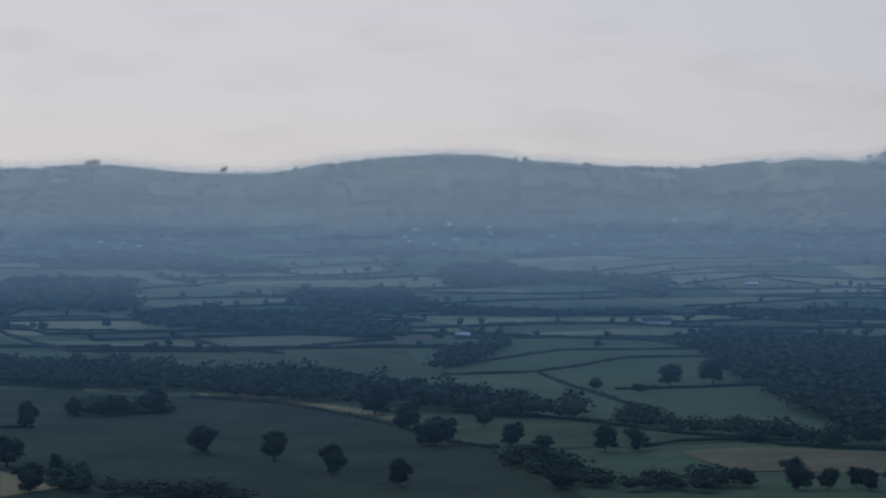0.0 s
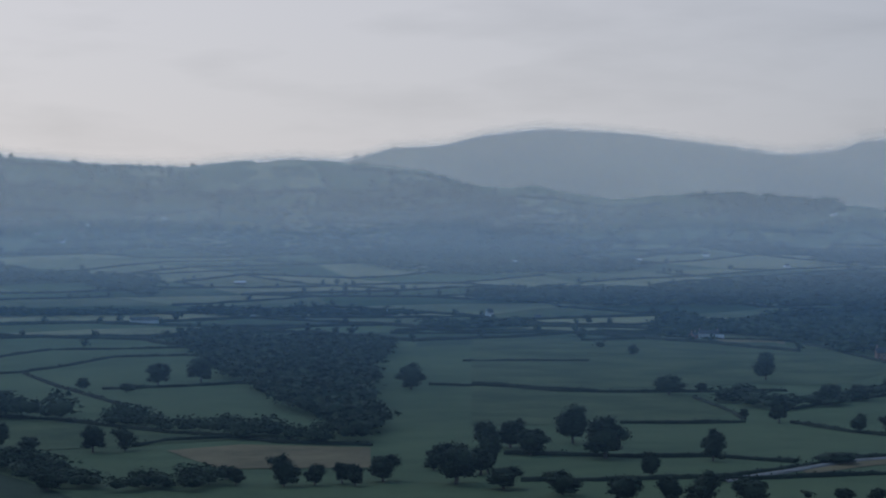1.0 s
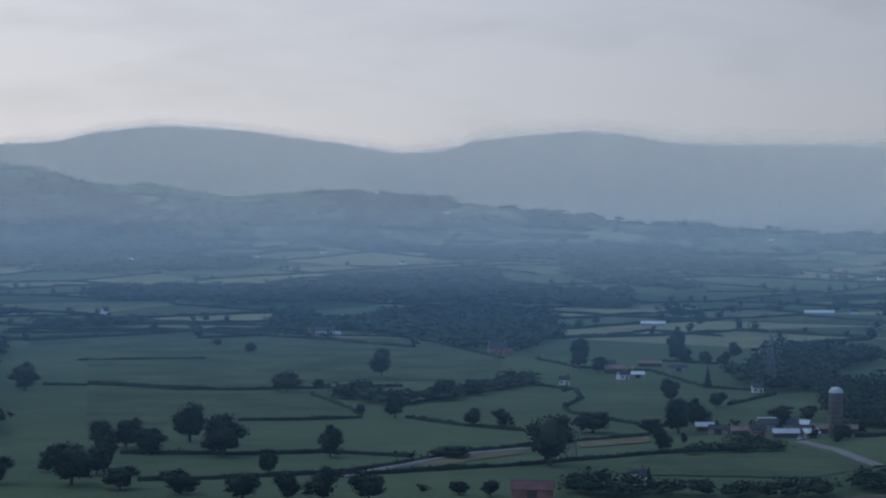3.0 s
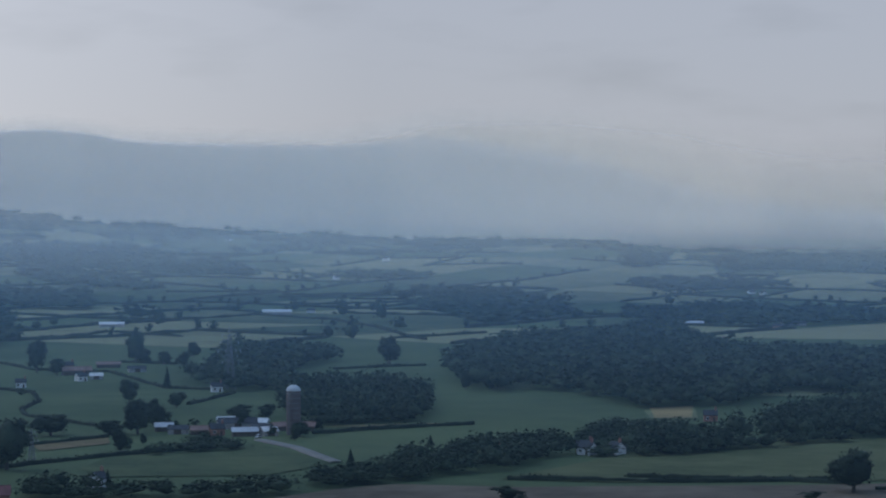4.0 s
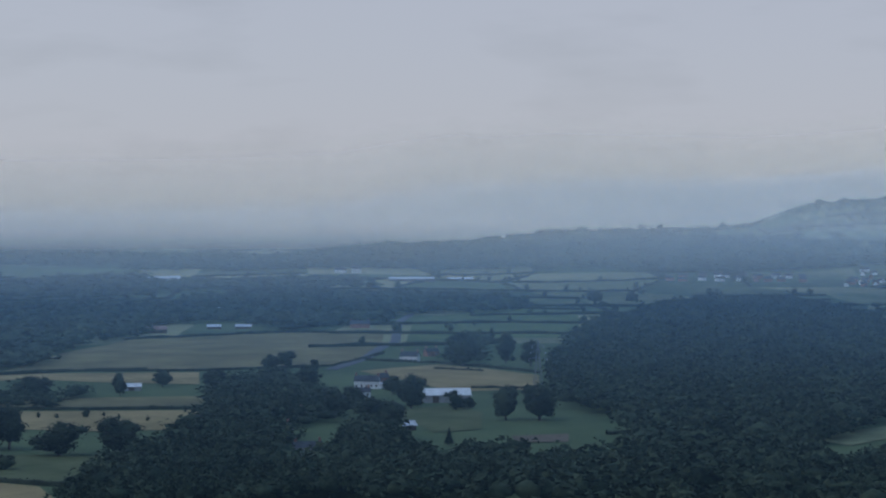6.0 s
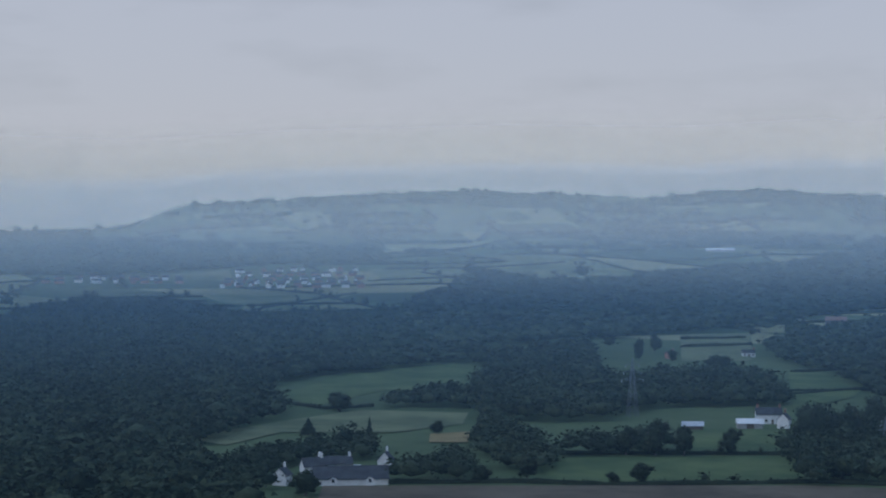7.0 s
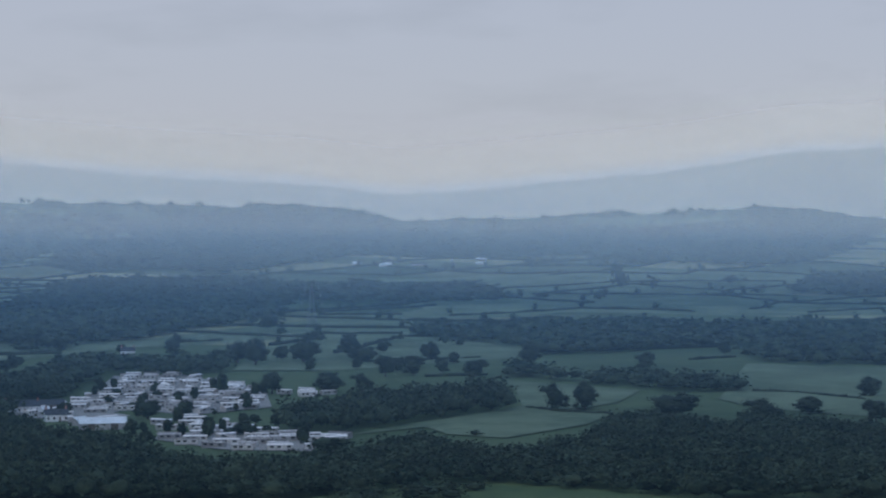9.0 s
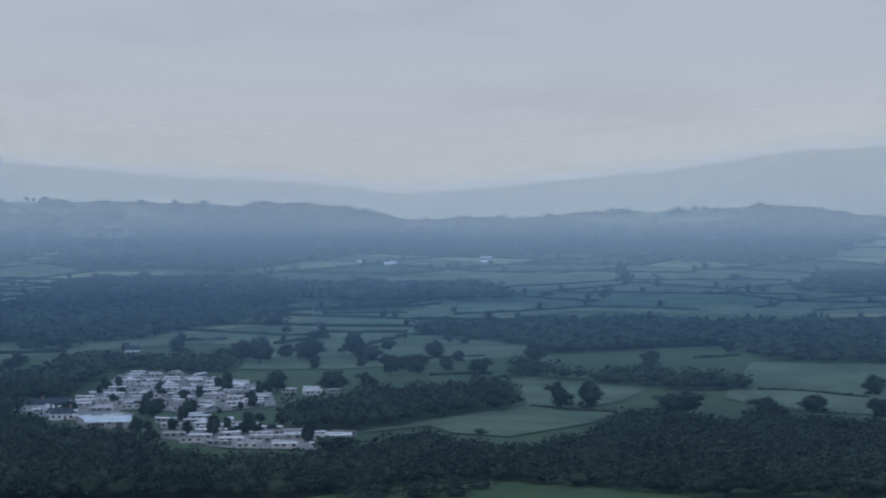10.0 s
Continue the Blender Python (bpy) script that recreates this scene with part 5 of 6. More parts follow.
hillside(3680, 4090, 8, 1.9, 16000, 71, "long ridge", "hill_grass")
hillside(4290, 4690, 6, 2.2, 9000, 72, "far hills", "hill_grass")
crest_trees(73)

# ---- hedges ----
hedge([(-422, 2070), (-250, 1985), (-159, 1941)])
hedge([(-408, 2003), (-325, 1729), (-271, 1593)])
hedge([(-244, 1940), (-167, 1673), (-119, 1614)])
hedge([(-165, 1656), (-100, 1716), (-40, 1808)])
hedge([(-272, 1601), (-155, 1633)])
hedge([(-157, 1917), (-45, 1838)])
hedge([(8, 1854), (105, 1871), (213, 1841)])
hedge([(0, 1463), (47, 1556), (94, 1672), (196, 1692)])
hedge([(0, 1366), (56, 1393), (93, 1455), (131, 1548), (182, 1570), (204, 1536)])
hedge([(60, 1392), (73, 1240), (92, 1094), (96, 1075)])
hedge([(41, 2082), (174, 2124)])
hedge([(96, 1216), (130, 1230), (202, 1261)])
hedge([(-136, 1175), (-83, 1120), (-50, 1050), (-22, 987), (4, 909), (22, 885)])
hedge([(82, 886), (97, 902), (128, 905), (141, 882), (176, 862)])
hedge([(4, 1052), (56, 1007), (101, 935), (131, 905)])
hedge([(-199, 977), (-185, 983)])
hedge([(58, 2314), (192, 2346), (266, 2293)])
hedge([(-397, 2810), (-303, 3036)])
hedge([(178, 3180), (337, 3116), (506, 3163)])
hedge([(-465, 2281), (-364, 2320)])
hedge([(-38, 2300), (132, 2361)])
hedge([(351, 3414), (546, 3413)])
hedge([(-200, 3440), (-78, 3565)])
hedge([(258, 1922), (378, 2062)])
hedge([(397, 1865), (537, 1833), (619, 1782)])
hedge([(412, 1914), (538, 1988), (654, 1901)])
hedge([(281, 1211), (316, 1191), (339, 1145), (388, 1137)])
hedge([(360, 1450), (441, 1422)])
hedge([(470, 1860), (560, 1824), (607, 1751), (629, 1700), (681, 1655), (674, 1547), (625, 1337)])
hedge([(575, 1959), (668, 1927)])
hedge([(521, 1696), (596, 1719)])
hedge([(307, 1216), (338, 1175), (365, 1137), (420, 1135), (470, 1142)])
hedge([(314, 962), (347, 954), (373, 955)])
hedge([(397, 1092), (385, 1002), (377, 966)])
hedge([(393, 947), (399, 902), (413, 861)])
hedge([(420, 1012), (491, 1079), (550, 1138)])
hedge([(550, 1138), (551, 1083), (520, 1014), (484, 964), (472, 933), (472, 866)])
hedge([(220, 820), (267, 796), (297, 792), (319, 764)])
hedge([(203, 736), (234, 728), (272, 725), (303, 738), (348, 777), (380, 793)])
hedge([(271, 716), (304, 717), (346, 720), (409, 741), (465, 748)])
hedge([(380, 793), (414, 808), (451, 818)])
hedge([(525, 772), (552, 769), (580, 763)])
hedge([(646, 1329), (630, 1238), (658, 1191), (626, 1067), (641, 1032)])
hedge([(713, 1276), (727, 1226)])
hedge([(1114, 1888), (1228, 1910), (1231, 1772), (1065, 1403)])
hedge([(784, 1581), (944, 1709), (952, 1595)])
hedge([(1447, 2200), (1633, 2150)])
hedge([(1383, 2079), (1527, 2011)])
hedge([(1391, 2372), (1549, 2355)])
hedge([(772, 1111), (844, 1112)])
hedge([(566, 943), (636, 1011)])
hedge([(530, 770), (567, 769), (603, 758)])
hedge([(1494, 2263), (1637, 2220), (1704, 2022)])
hedge([(1489, 2110), (1598, 1946)])
hedge([(1313, 1881), (1363, 1751)])
hedge([(1067, 1447), (1169, 1454)])
hedge([(476, 580), (517, 539), (563, 513)])
hedge([(814, 1034), (888, 1059)])
hedge([(513, 560), (548, 527), (562, 500)])
hedge([(935, 766), (977, 743)])
hedge([(553, 482), (586, 470), (605, 460), (606, 422)])
hedge([(813, 563), (807, 520), (812, 485)])
hedge([(882, 584), (915, 540)])
hedge([(1144, 640), (1206, 611), (1248, 568)])
hedge([(921, 616), (961, 553), (996, 425)])
hedge([(820, 561), (816, 482), (836, 476)])
hedge([(709, 472), (699, 417), (685, 385), (669, 341), (670, 319)])
hedge([(613, 447), (604, 413), (595, 381)])
hedge([(1045, 646), (1143, 659), (1211, 624), (1237, 520), (1310, 466), (1466, 484)])
hedge([(594, 477), (607, 438)])
hedge([(1611, 752), (1753, 674), (1784, 589)])
hedge([(962, 567), (1033, 553)])
hedge([(1287, 392), (1276, 358)])
hedge([(2182, 698), (2345, 651), (2282, 532)])
hedge([(1386, 471), (1364, 413), (1275, 322)])
hedge([(2387, 409), (2592, 301)])
hedge([(2361, 225), (2724, 128)])
hedge([(1157, 331), (1169, 295)])
hedge([(905, 199), (936, 170)])
hedge([(832, -37), (833, -84), (835, -132)])
hedge([(740, 48), (747, -17), (741, -58), (751, -123), (745, -146)])
hedge([(1168, -179), (1208, -225)])
hedge([(1618, -166), (1654, -223)])
hedge([(1758, -180), (1780, -235)])
hedge([(1091, 88), (1057, 64), (1076, 42)])
hedge([(3152, 107), (3234, -16), (3339, -164)])
hedge([(2978, 124), (3065, -71), (2998, -217)])
hedge([(1345, -206), (1368, -245)])
hedge([(2192, -503), (2217, -650)])
hedge([(2600, -769), (2553, -893)])
hedge([(2416, -715), (2399, -839)])
hedge([(1688, -443), (1734, -513)])
hedge([(2278, -870), (2474, -1096)])
hedge([(1414, -548), (1404, -622)])
hedge([(1567, -429), (1469, -468)])
hedge([(1811, -505), (1847, -594)])
hedge([(3573, -1250), (3538, -1392)])
hedge([(1189, -180), (1202, -230)])
hedge([(3481, -70), (3522, -231)])
hedge([(859, -625), (830, -624), (808, -638)])
hedge([(878, -789), (860, -805), (808, -803)])
hedge([(1081, -712), (1068, -748)])
hedge([(1266, -926), (1254, -995), (1235, -1076)])
hedge([(1104, -937), (1112, -984)])
hedge([(2250, -1498), (2232, -1589), (2248, -1782), (2107, -1952)])
hedge([(1988, -1697), (1912, -1790)])
hedge([(1948, -1142), (1999, -1331)])
hedge([(1896, -1119), (1866, -1201)])
hedge([(1711, -888), (1720, -938)])
hedge([(1412, -576), (1410, -622)])
hedge([(1509, -764), (1519, -809)])
hedge([(1568, -919), (1511, -972)])
hedge([(1291, -775), (1473, -948), (1476, -994)])
hedge([(2085, -1484), (1945, -1510)])
hedge([(2392, -1779), (2406, -1868), (2451, -1953)])
hedge([(2450, -1000), (2469, -1088)])
hedge([(1209, -743), (1221, -850)])
hedge([(1690, -1598), (1685, -1699)])
hedge([(2659, -1893), (2645, -2053)])
hedge([(3477, -1450), (3458, -1524)])

# ---- single trees ----
plant("tree", [(-163, 811, 14.2, 12.9), (-187, 977, 10.8, 12.4), (-140, 735, 11.7, 9.7), (-140, 787, 5.4, 7.5), (-178, 1046, 9.4, 9.9), (-246, 1573, 14.9, 8.3), (-161, 1054, 19.4, 11.6), (-212, 1583, 12.5, 10.0), (-144, 1075, 16.9, 12.7), (-96, 863, 13.1, 10.8), (-65, 834, 12.6, 11.3), (-40, 787, 10.2, 10.6), (-33, 1046, 19.0, 15.0), (-15, 748, 9.7, 9.7), (-16, 973, 15.2, 10.1), (-3, 898, 21.0, 11.7), (18, 980, 9.7, 8.7), (28, 896, 11.6, 9.8), (41, 884, 9.2, 5.5), (40, 743, 11.6, 7.7)])
plant("tree", [(85, 1214, 8.9, 7.0), (65, 871, 11.8, 11.4), (78, 874, 10.9, 9.6), (107, 1191, 12.4, 5.0), (130, 1246, 15.6, 13.7), (157, 1268, 19.9, 15.9), (104, 768, 8.0, 4.8), (105, 750, 7.1, 6.7), (121, 744, 11.7, 10.8), (132, 745, 7.9, 7.9), (142, 747, 7.1, 7.9), (145, 739, 6.7, 7.8), (157, 749, 11.9, 9.9), (264, 1183, 17.0, 14.5), (182, 777, 8.3, 8.3), (180, 735, 17.7, 15.7), (195, 759, 12.2, 10.2), (220, 847, 11.4, 11.4), (199, 764, 10.3, 15.6), (192, 716, 13.5, 8.1)])
plant("tree", [(229, 843, 13.6, 11.3), (229, 814, 13.2, 9.9), (234, 829, 13.4, 8.9), (207, 696, 13.2, 7.9), (259, 856, 16.3, 16.3), (254, 796, 19.5, 15.6), (221, 672, 12.9, 9.2), (489, 1468, 8.8, 7.2), (250, 732, 8.8, 9.2), (392, 1116, 19.1, 11.1), (235, 668, 9.2, 8.3), (416, 1131, 8.1, 5.6), (245, 662, 12.8, 10.3), (291, 778, 10.4, 11.9), (379, 972, 5.4, 5.4), (257, 652, 12.7, 9.1), (495, 1234, 15.2, 18.0), (388, 950, 11.2, 12.0), (450, 1037, 14.7, 11.2), (333, 758, 19.3, 4.7)])
plant("tree", [(289, 653, 7.4, 4.5), (403, 893, 9.2, 8.7), (480, 1062, 13.6, 9.1), (297, 645, 6.6, 5.5), (412, 881, 10.6, 8.6), (354, 716, 18.7, 19.7), (622, 1217, 13.5, 21.3), (437, 842, 19.7, 9.9), (624, 1194, 12.6, 9.8), (458, 829, 12.3, 6.4), (424, 758, 9.0, 9.0), (548, 971, 10.4, 13.3), (761, 1341, 14.4, 16.8), (728, 1281, 13.0, 19.1), (468, 822, 14.8, 14.8), (719, 1255, 12.8, 10.5), (446, 779, 3.3, 4.9), (493, 852, 7.4, 4.6), (488, 840, 12.6, 12.6), (720, 1230, 10.4, 8.9)])
plant("tree", [(552, 931, 9.6, 7.9), (724, 1212, 11.0, 8.8), (789, 1308, 11.1, 11.1), (548, 867, 11.7, 5.3), (535, 845, 10.4, 6.2), (515, 813, 4.3, 6.3), (551, 848, 9.5, 6.3), (504, 754, 4.5, 5.4), (514, 765, 9.6, 6.7), (538, 788, 7.4, 5.0), (844, 1153, 14.9, 17.8), (837, 1141, 14.7, 14.7), (744, 943, 8.1, 9.4), (753, 934, 7.5, 8.1), (441, 537, 10.8, 4.3), (948, 1107, 7.6, 7.6), (542, 482, 18.1, 14.7), (619, 475, 12.2, 12.2), (599, 443, 9.7, 8.5), (709, 497, 9.0, 8.1)])
plant("tree", [(594, 406, 6.4, 6.7), (887, 594, 3.9, 4.4), (862, 577, 5.4, 4.3), (782, 515, 7.3, 4.9), (884, 581, 4.9, 5.5), (705, 450, 9.1, 9.1), (827, 527, 11.2, 10.7), (908, 561, 3.3, 5.0), (701, 426, 5.5, 6.0), (918, 558, 2.2, 4.5), (830, 500, 10.1, 7.5), (828, 489, 2.5, 7.0), (908, 532, 3.3, 5.5), (743, 434, 13.4, 8.0), (820, 474, 4.9, 4.9), (597, 336, 16.0, 8.9), (779, 426, 23.1, 19.6), (715, 382, 9.3, 5.5), (784, 417, 14.8, 18.0), (768, 387, 22.3, 13.0)])
plant("tree", [(625, 309, 16.3, 6.5), (662, 326, 17.3, 4.6), (929, 454, 3.8, 4.8), (1088, 512, 7.5, 10.0), (779, 366, 19.7, 14.8), (690, 320, 13.8, 11.9), (1113, 497, 12.7, 10.1), (901, 393, 3.1, 4.6), (1117, 466, 11.3, 10.7), (1111, 464, 15.6, 10.9), (842, 351, 14.2, 9.5), (807, 325, 13.6, 11.3), (1275, 486, 14.9, 11.3), (1220, 447, 6.8, 6.8), (1283, 469, 5.7, 5.7), (1033, 360, 10.2, 6.8), (1015, 321, 13.8, 13.8), (1329, 386, 21.6, 21.6), (1018, 292, 6.1, 5.5), (1375, 370, 14.8, 20.3)])
plant("tree", [(955, 257, 12.9, 15.4), (1340, 344, 14.4, 16.2), (958, 242, 18.0, 16.7), (711, 50, 10.4, 8.2), (1054, 58, 12.1, 8.2), (1045, 57, 12.5, 9.8), (922, 9, 7.2, 6.2), (747, -8, 7.8, 5.8), (755, -24, 7.8, 7.8), (838, -54, 10.9, 8.7), (744, -53, 5.4, 4.3), (831, -64, 8.7, 10.8), (1480, -123, 7.7, 15.4), (748, -63, 8.6, 7.0), (827, -75, 10.8, 13.8), (1560, -141, 10.6, 13.8), (1482, -146, 7.7, 7.7), (828, -86, 8.6, 11.9), (1358, -162, 21.3, 10.7), (833, -104, 9.6, 10.0)])
plant("tree", [(847, -138, 17.8, 20.1), (853, -145, 15.7, 13.5), (761, -134, 14.0, 10.0), (848, -152, 13.4, 17.9), (815, -147, 15.1, 10.8), (891, -171, 14.1, 18.8), (1025, -211, 13.6, 8.2), (1393, -342, 14.9, 11.2), (1378, -427, 9.0, 7.5), (1229, -393, 13.4, 15.1), (1263, -411, 20.7, 13.8), (1282, -432, 14.1, 12.7), (1290, -439, 10.6, 10.6), (1243, -448, 13.7, 10.3), (1262, -470, 21.0, 12.6), (1255, -472, 19.5, 12.5), (1191, -479, 20.0, 9.3), (1236, -510, 10.8, 6.9), (1259, -525, 9.6, 9.2), (1280, -537, 10.5, 6.5)])
plant("tree", [(1243, -548, 5.6, 9.5), (1439, -636, 11.9, 11.4), (953, -423, 9.7, 7.0), (1048, -483, 3.9, 6.0), (1071, -497, 6.7, 7.4), (988, -463, 5.7, 6.2), (1069, -504, 4.3, 7.7), (1039, -491, 6.0, 4.8), (1387, -659, 8.8, 6.8), (844, -406, 7.5, 7.1), (969, -467, 4.8, 4.2), (931, -451, 5.4, 5.1), (973, -473, 5.3, 7.6), (789, -385, 4.1, 6.4), (851, -415, 4.2, 5.4), (1001, -489, 4.6, 5.8), (920, -451, 13.3, 9.6), (810, -397, 4.9, 4.9), (1049, -518, 4.9, 6.4), (1019, -505, 5.9, 4.7)])
plant("tree", [(838, -420, 5.1, 6.6), (1350, -680, 11.4, 11.0), (1312, -662, 9.9, 10.3), (1398, -707, 9.4, 11.8), (891, -452, 6.2, 7.5), (1009, -512, 7.1, 4.7), (985, -500, 4.9, 6.9), (821, -418, 4.3, 6.2), (924, -472, 9.7, 8.1), (1008, -521, 5.0, 6.8), (1184, -613, 5.9, 10.4), (805, -422, 7.1, 9.4), (844, -444, 5.2, 5.2), (1050, -554, 5.5, 7.7), (1238, -655, 11.3, 9.1), (1035, -551, 8.5, 11.0), (829, -442, 4.2, 6.3), (806, -433, 6.2, 4.5), (936, -506, 3.3, 4.4), (1233, -668, 21.9, 14.6)])
plant("tree", [(853, -465, 6.1, 6.6), (807, -440, 9.6, 7.2), (973, -532, 7.2, 6.1), (942, -516, 5.9, 7.0), (795, -437, 5.9, 5.7), (1005, -554, 4.8, 6.3), (864, -477, 5.9, 4.6), (1206, -666, 17.9, 17.9), (1014, -560, 4.8, 8.1), (1022, -569, 6.4, 6.7), (1015, -566, 4.5, 8.2), (803, -449, 6.0, 4.5), (1023, -575, 13.4, 12.2), (839, -475, 8.0, 7.5), (1243, -706, 12.3, 10.4), (823, -475, 7.7, 7.7), (765, -444, 6.0, 5.5), (1219, -709, 22.0, 15.4), (773, -450, 6.7, 7.2), (753, -438, 4.8, 5.0)])
plant("tree", [(854, -501, 4.1, 5.1), (1158, -678, 7.3, 7.3), (1006, -600, 18.2, 12.2), (720, -430, 17.4, 6.5), (1260, -768, 16.9, 16.9), (1160, -713, 7.8, 6.7), (1011, -625, 12.3, 9.3), (1208, -747, 22.1, 11.1), (1299, -820, 11.6, 8.0), (1095, -693, 13.5, 13.5), (1124, -720, 11.1, 9.4), (1160, -753, 9.3, 7.2), (1098, -715, 15.0, 11.6), (1225, -809, 11.8, 11.1), (1240, -822, 7.7, 11.6), (1213, -805, 11.3, 11.3), (1104, -740, 10.4, 9.3), (1181, -800, 10.4, 7.4), (1061, -734, 16.8, 10.7), (1134, -828, 16.1, 14.6)])
plant("tree", [(841, -629, 13.6, 12.6), (839, -646, 14.3, 12.7), (1041, -848, 14.0, 10.5), (787, -658, 26.7, 10.7), (1146, -1004, 11.9, 7.9), (742, -674, 18.2, 10.4), (765, -723, 16.4, 8.2), (822, -821, 15.1, 10.3), (710, -713, 13.1, 10.5)])
plant("tree", [(948, 337, 15.5, 14.2), (862, 285, 25.6, 17.5), (1034, 327, 16.7, 15.3), (1036, 359, 14.1, 9.8), (1134, 418, 15.5, 12.4), (1241, 483, 12.3, 10.2), (1111, 466, 12.4, 10.8), (1108, 361, 11.9, 10.5), (1004, 295, 10.7, 9.4), (1060, 498, 7.8, 10.5), (1028, 531, 17.8, 13.3)])
plant("conifer", [(358, 649, 4.6, 5.8), (626, 1066, 7.1, 12.8), (449, 636, 6.1, 8.1), (459, 650, 4.1, 6.2), (533, 699, 4.6, 4.6), (848, 252, 5.5, 7.4), (927, 64, 9.7, 7.2), (857, 35, 6.7, 12.5)])
far_trees += [(-397, 1975, 18.8, 14.7), (-400, 2312, 4.9, 8.5), (-314, 2032, 16.0, 16.0), (-185, 1651, 10.4, 7.8), (-165, 1839, 6.7, 5.8), (-237, 3448, 18.0, 9.0), (-173, 2731, 21.3, 17.1), (-169, 3728, 19.4, 13.6), (-115, 3294, 20.5, 15.4), (-69, 3344, 43.4, 22.6), (-39, 3096, 12.9, 11.3), (-2, 1797, 14.0, 9.3), (26, 2790, 29.0, 21.7), (48, 1801, 12.2, 13.1), (120, 1697, 9.7, 8.8), (198, 1829, 11.5, 5.7), (499, 1628, 16.8, 15.9), (617, 1986, 14.0, 11.9), (489, 1545, 12.6, 7.6), (319, 764, 4.3, 2.6), (279, 659, 5.6, 3.3), (534, 1063, 6.2, 3.7)]
far_trees += [(942, 1809, 13.8, 9.5), (997, 1773, 21.1, 12.7), (1083, 1902, 45.5, 17.1), (999, 1718, 15.5, 17.6), (497, 840, 7.4, 3.0), (1184, 1966, 17.9, 10.7), (490, 812, 5.9, 3.9), (504, 835, 6.6, 3.3), (477, 782, 3.3, 4.0), (504, 820, 3.5, 4.0), (480, 774, 4.7, 3.1), (1223, 1939, 11.9, 15.5), (1352, 2102, 13.0, 10.4), (508, 777, 7.0, 3.9), (1273, 1903, 23.8, 17.8), (991, 1435, 15.4, 16.3), (1282, 1831, 20.9, 20.9), (1251, 1785, 20.4, 17.0), (971, 1372, 14.8, 20.1), (1345, 1854, 9.5, 17.9), (1196, 1644, 19.0, 24.3), (1521, 2076, 20.1, 20.1)]
far_trees += [(1120, 1513, 19.6, 14.7), (1509, 2027, 26.3, 15.8), (1538, 2063, 24.1, 10.7), (1614, 1875, 32.1, 16.7), (1387, 1586, 18.6, 14.2), (1682, 1766, 19.0, 17.7), (1329, 1394, 10.0, 14.0), (1830, 1868, 13.6, 13.6), (1496, 1507, 27.6, 19.9), (1644, 1656, 24.2, 12.1), (1630, 1622, 23.9, 11.9), (516, 477, 11.0, 2.9), (1791, 1612, 18.8, 13.8), (1800, 1436, 23.9, 15.6), (542, 430, 9.0, 3.6), (1702, 1252, 16.5, 13.2), (822, 535, 9.2, 2.5), (994, 629, 6.1, 3.1), (823, 512, 9.1, 3.0), (920, 474, 3.2, 3.8), (917, 463, 3.2, 3.2), (932, 446, 2.1, 3.2)]
far_trees += [(914, 430, 3.1, 3.7), (906, 412, 3.1, 3.6), (2327, 705, 19.0, 12.6), (1905, 542, 7.2, 7.2), (2397, 659, 19.4, 12.9), (2357, 612, 12.7, 12.7), (2377, 535, 29.1, 22.8), (2383, 495, 25.3, 22.8), (2568, 436, 20.3, 13.5), (2465, 331, 25.8, 15.5), (1889, 205, 14.8, 11.8), (3696, 319, 13.5, 13.5), (1057, 68, 5.5, 2.8), (3104, -15, 32.3, 24.2), (2859, -88, 44.6, 22.3), (3099, -176, 40.3, 24.2), (1622, -113, 16.9, 8.5), (749, -85, 5.1, 3.9), (752, -95, 4.3, 3.2), (1780, -240, 11.2, 12.1), (834, -116, 2.6, 3.5), (2423, -703, 15.7, 15.7)]
far_trees += [(1871, -590, 12.2, 11.2), (1886, -627, 15.5, 8.3), (2178, -768, 18.0, 24.0), (2165, -800, 14.4, 12.0), (2157, -819, 19.2, 18.0), (3213, -1243, 14.3, 23.3), (2750, -1070, 23.0, 30.7), (2172, -857, 20.6, 14.6), (3078, -1274, 26.0, 17.3), (3454, -1450, 38.9, 17.5), (3102, -1304, 26.2, 12.2), (1659, -702, 10.8, 12.6), (3179, -1382, 27.0, 18.0), (3418, -1515, 29.1, 13.6), (1481, -660, 8.4, 11.4), (1545, -712, 7.1, 10.6), (1594, -734, 7.3, 7.3), (1561, -737, 10.8, 13.5), (2923, -1388, 20.2, 21.9), (1602, -763, 14.3, 9.7), (1571, -754, 13.6, 11.8), (1587, -766, 13.7, 9.2)]
far_trees += [(805, -391, 7.2, 4.0), (916, -484, 4.8, 3.8), (1592, -892, 33.2, 19.0), (1647, -925, 32.4, 17.7), (1467, -856, 7.1, 8.4), (1456, -853, 11.8, 7.9), (1607, -947, 11.6, 8.7), (1435, -848, 13.0, 7.4), (2008, -1229, 6.1, 8.6), (2108, -1292, 6.4, 9.0), (1748, -1112, 10.8, 9.7), (1403, -901, 6.9, 10.0), (1558, -1038, 24.3, 11.7), (1348, -905, 11.8, 12.7), (1339, -913, 11.4, 7.2), (750, -519, 7.1, 2.5), (2043, -1463, 26.1, 9.1), (2522, -1845, 27.6, 19.5), (2040, -1509, 29.0, 10.5), (2449, -1911, 12.9, 16.1), (1940, -1514, 19.2, 20.5), (2051, -1632, 23.2, 42.2)]
far_trees += [(2068, -1697, 18.1, 20.8), (2097, -1846, 36.3, 16.0), (1923, -1715, 10.7, 18.7), (1938, -1750, 16.3, 14.9), (1771, -1616, 16.2, 6.2)]
cv, cf = canopy([(x, y, h, h * 0.95) for x, y, h in row_trees], 0)
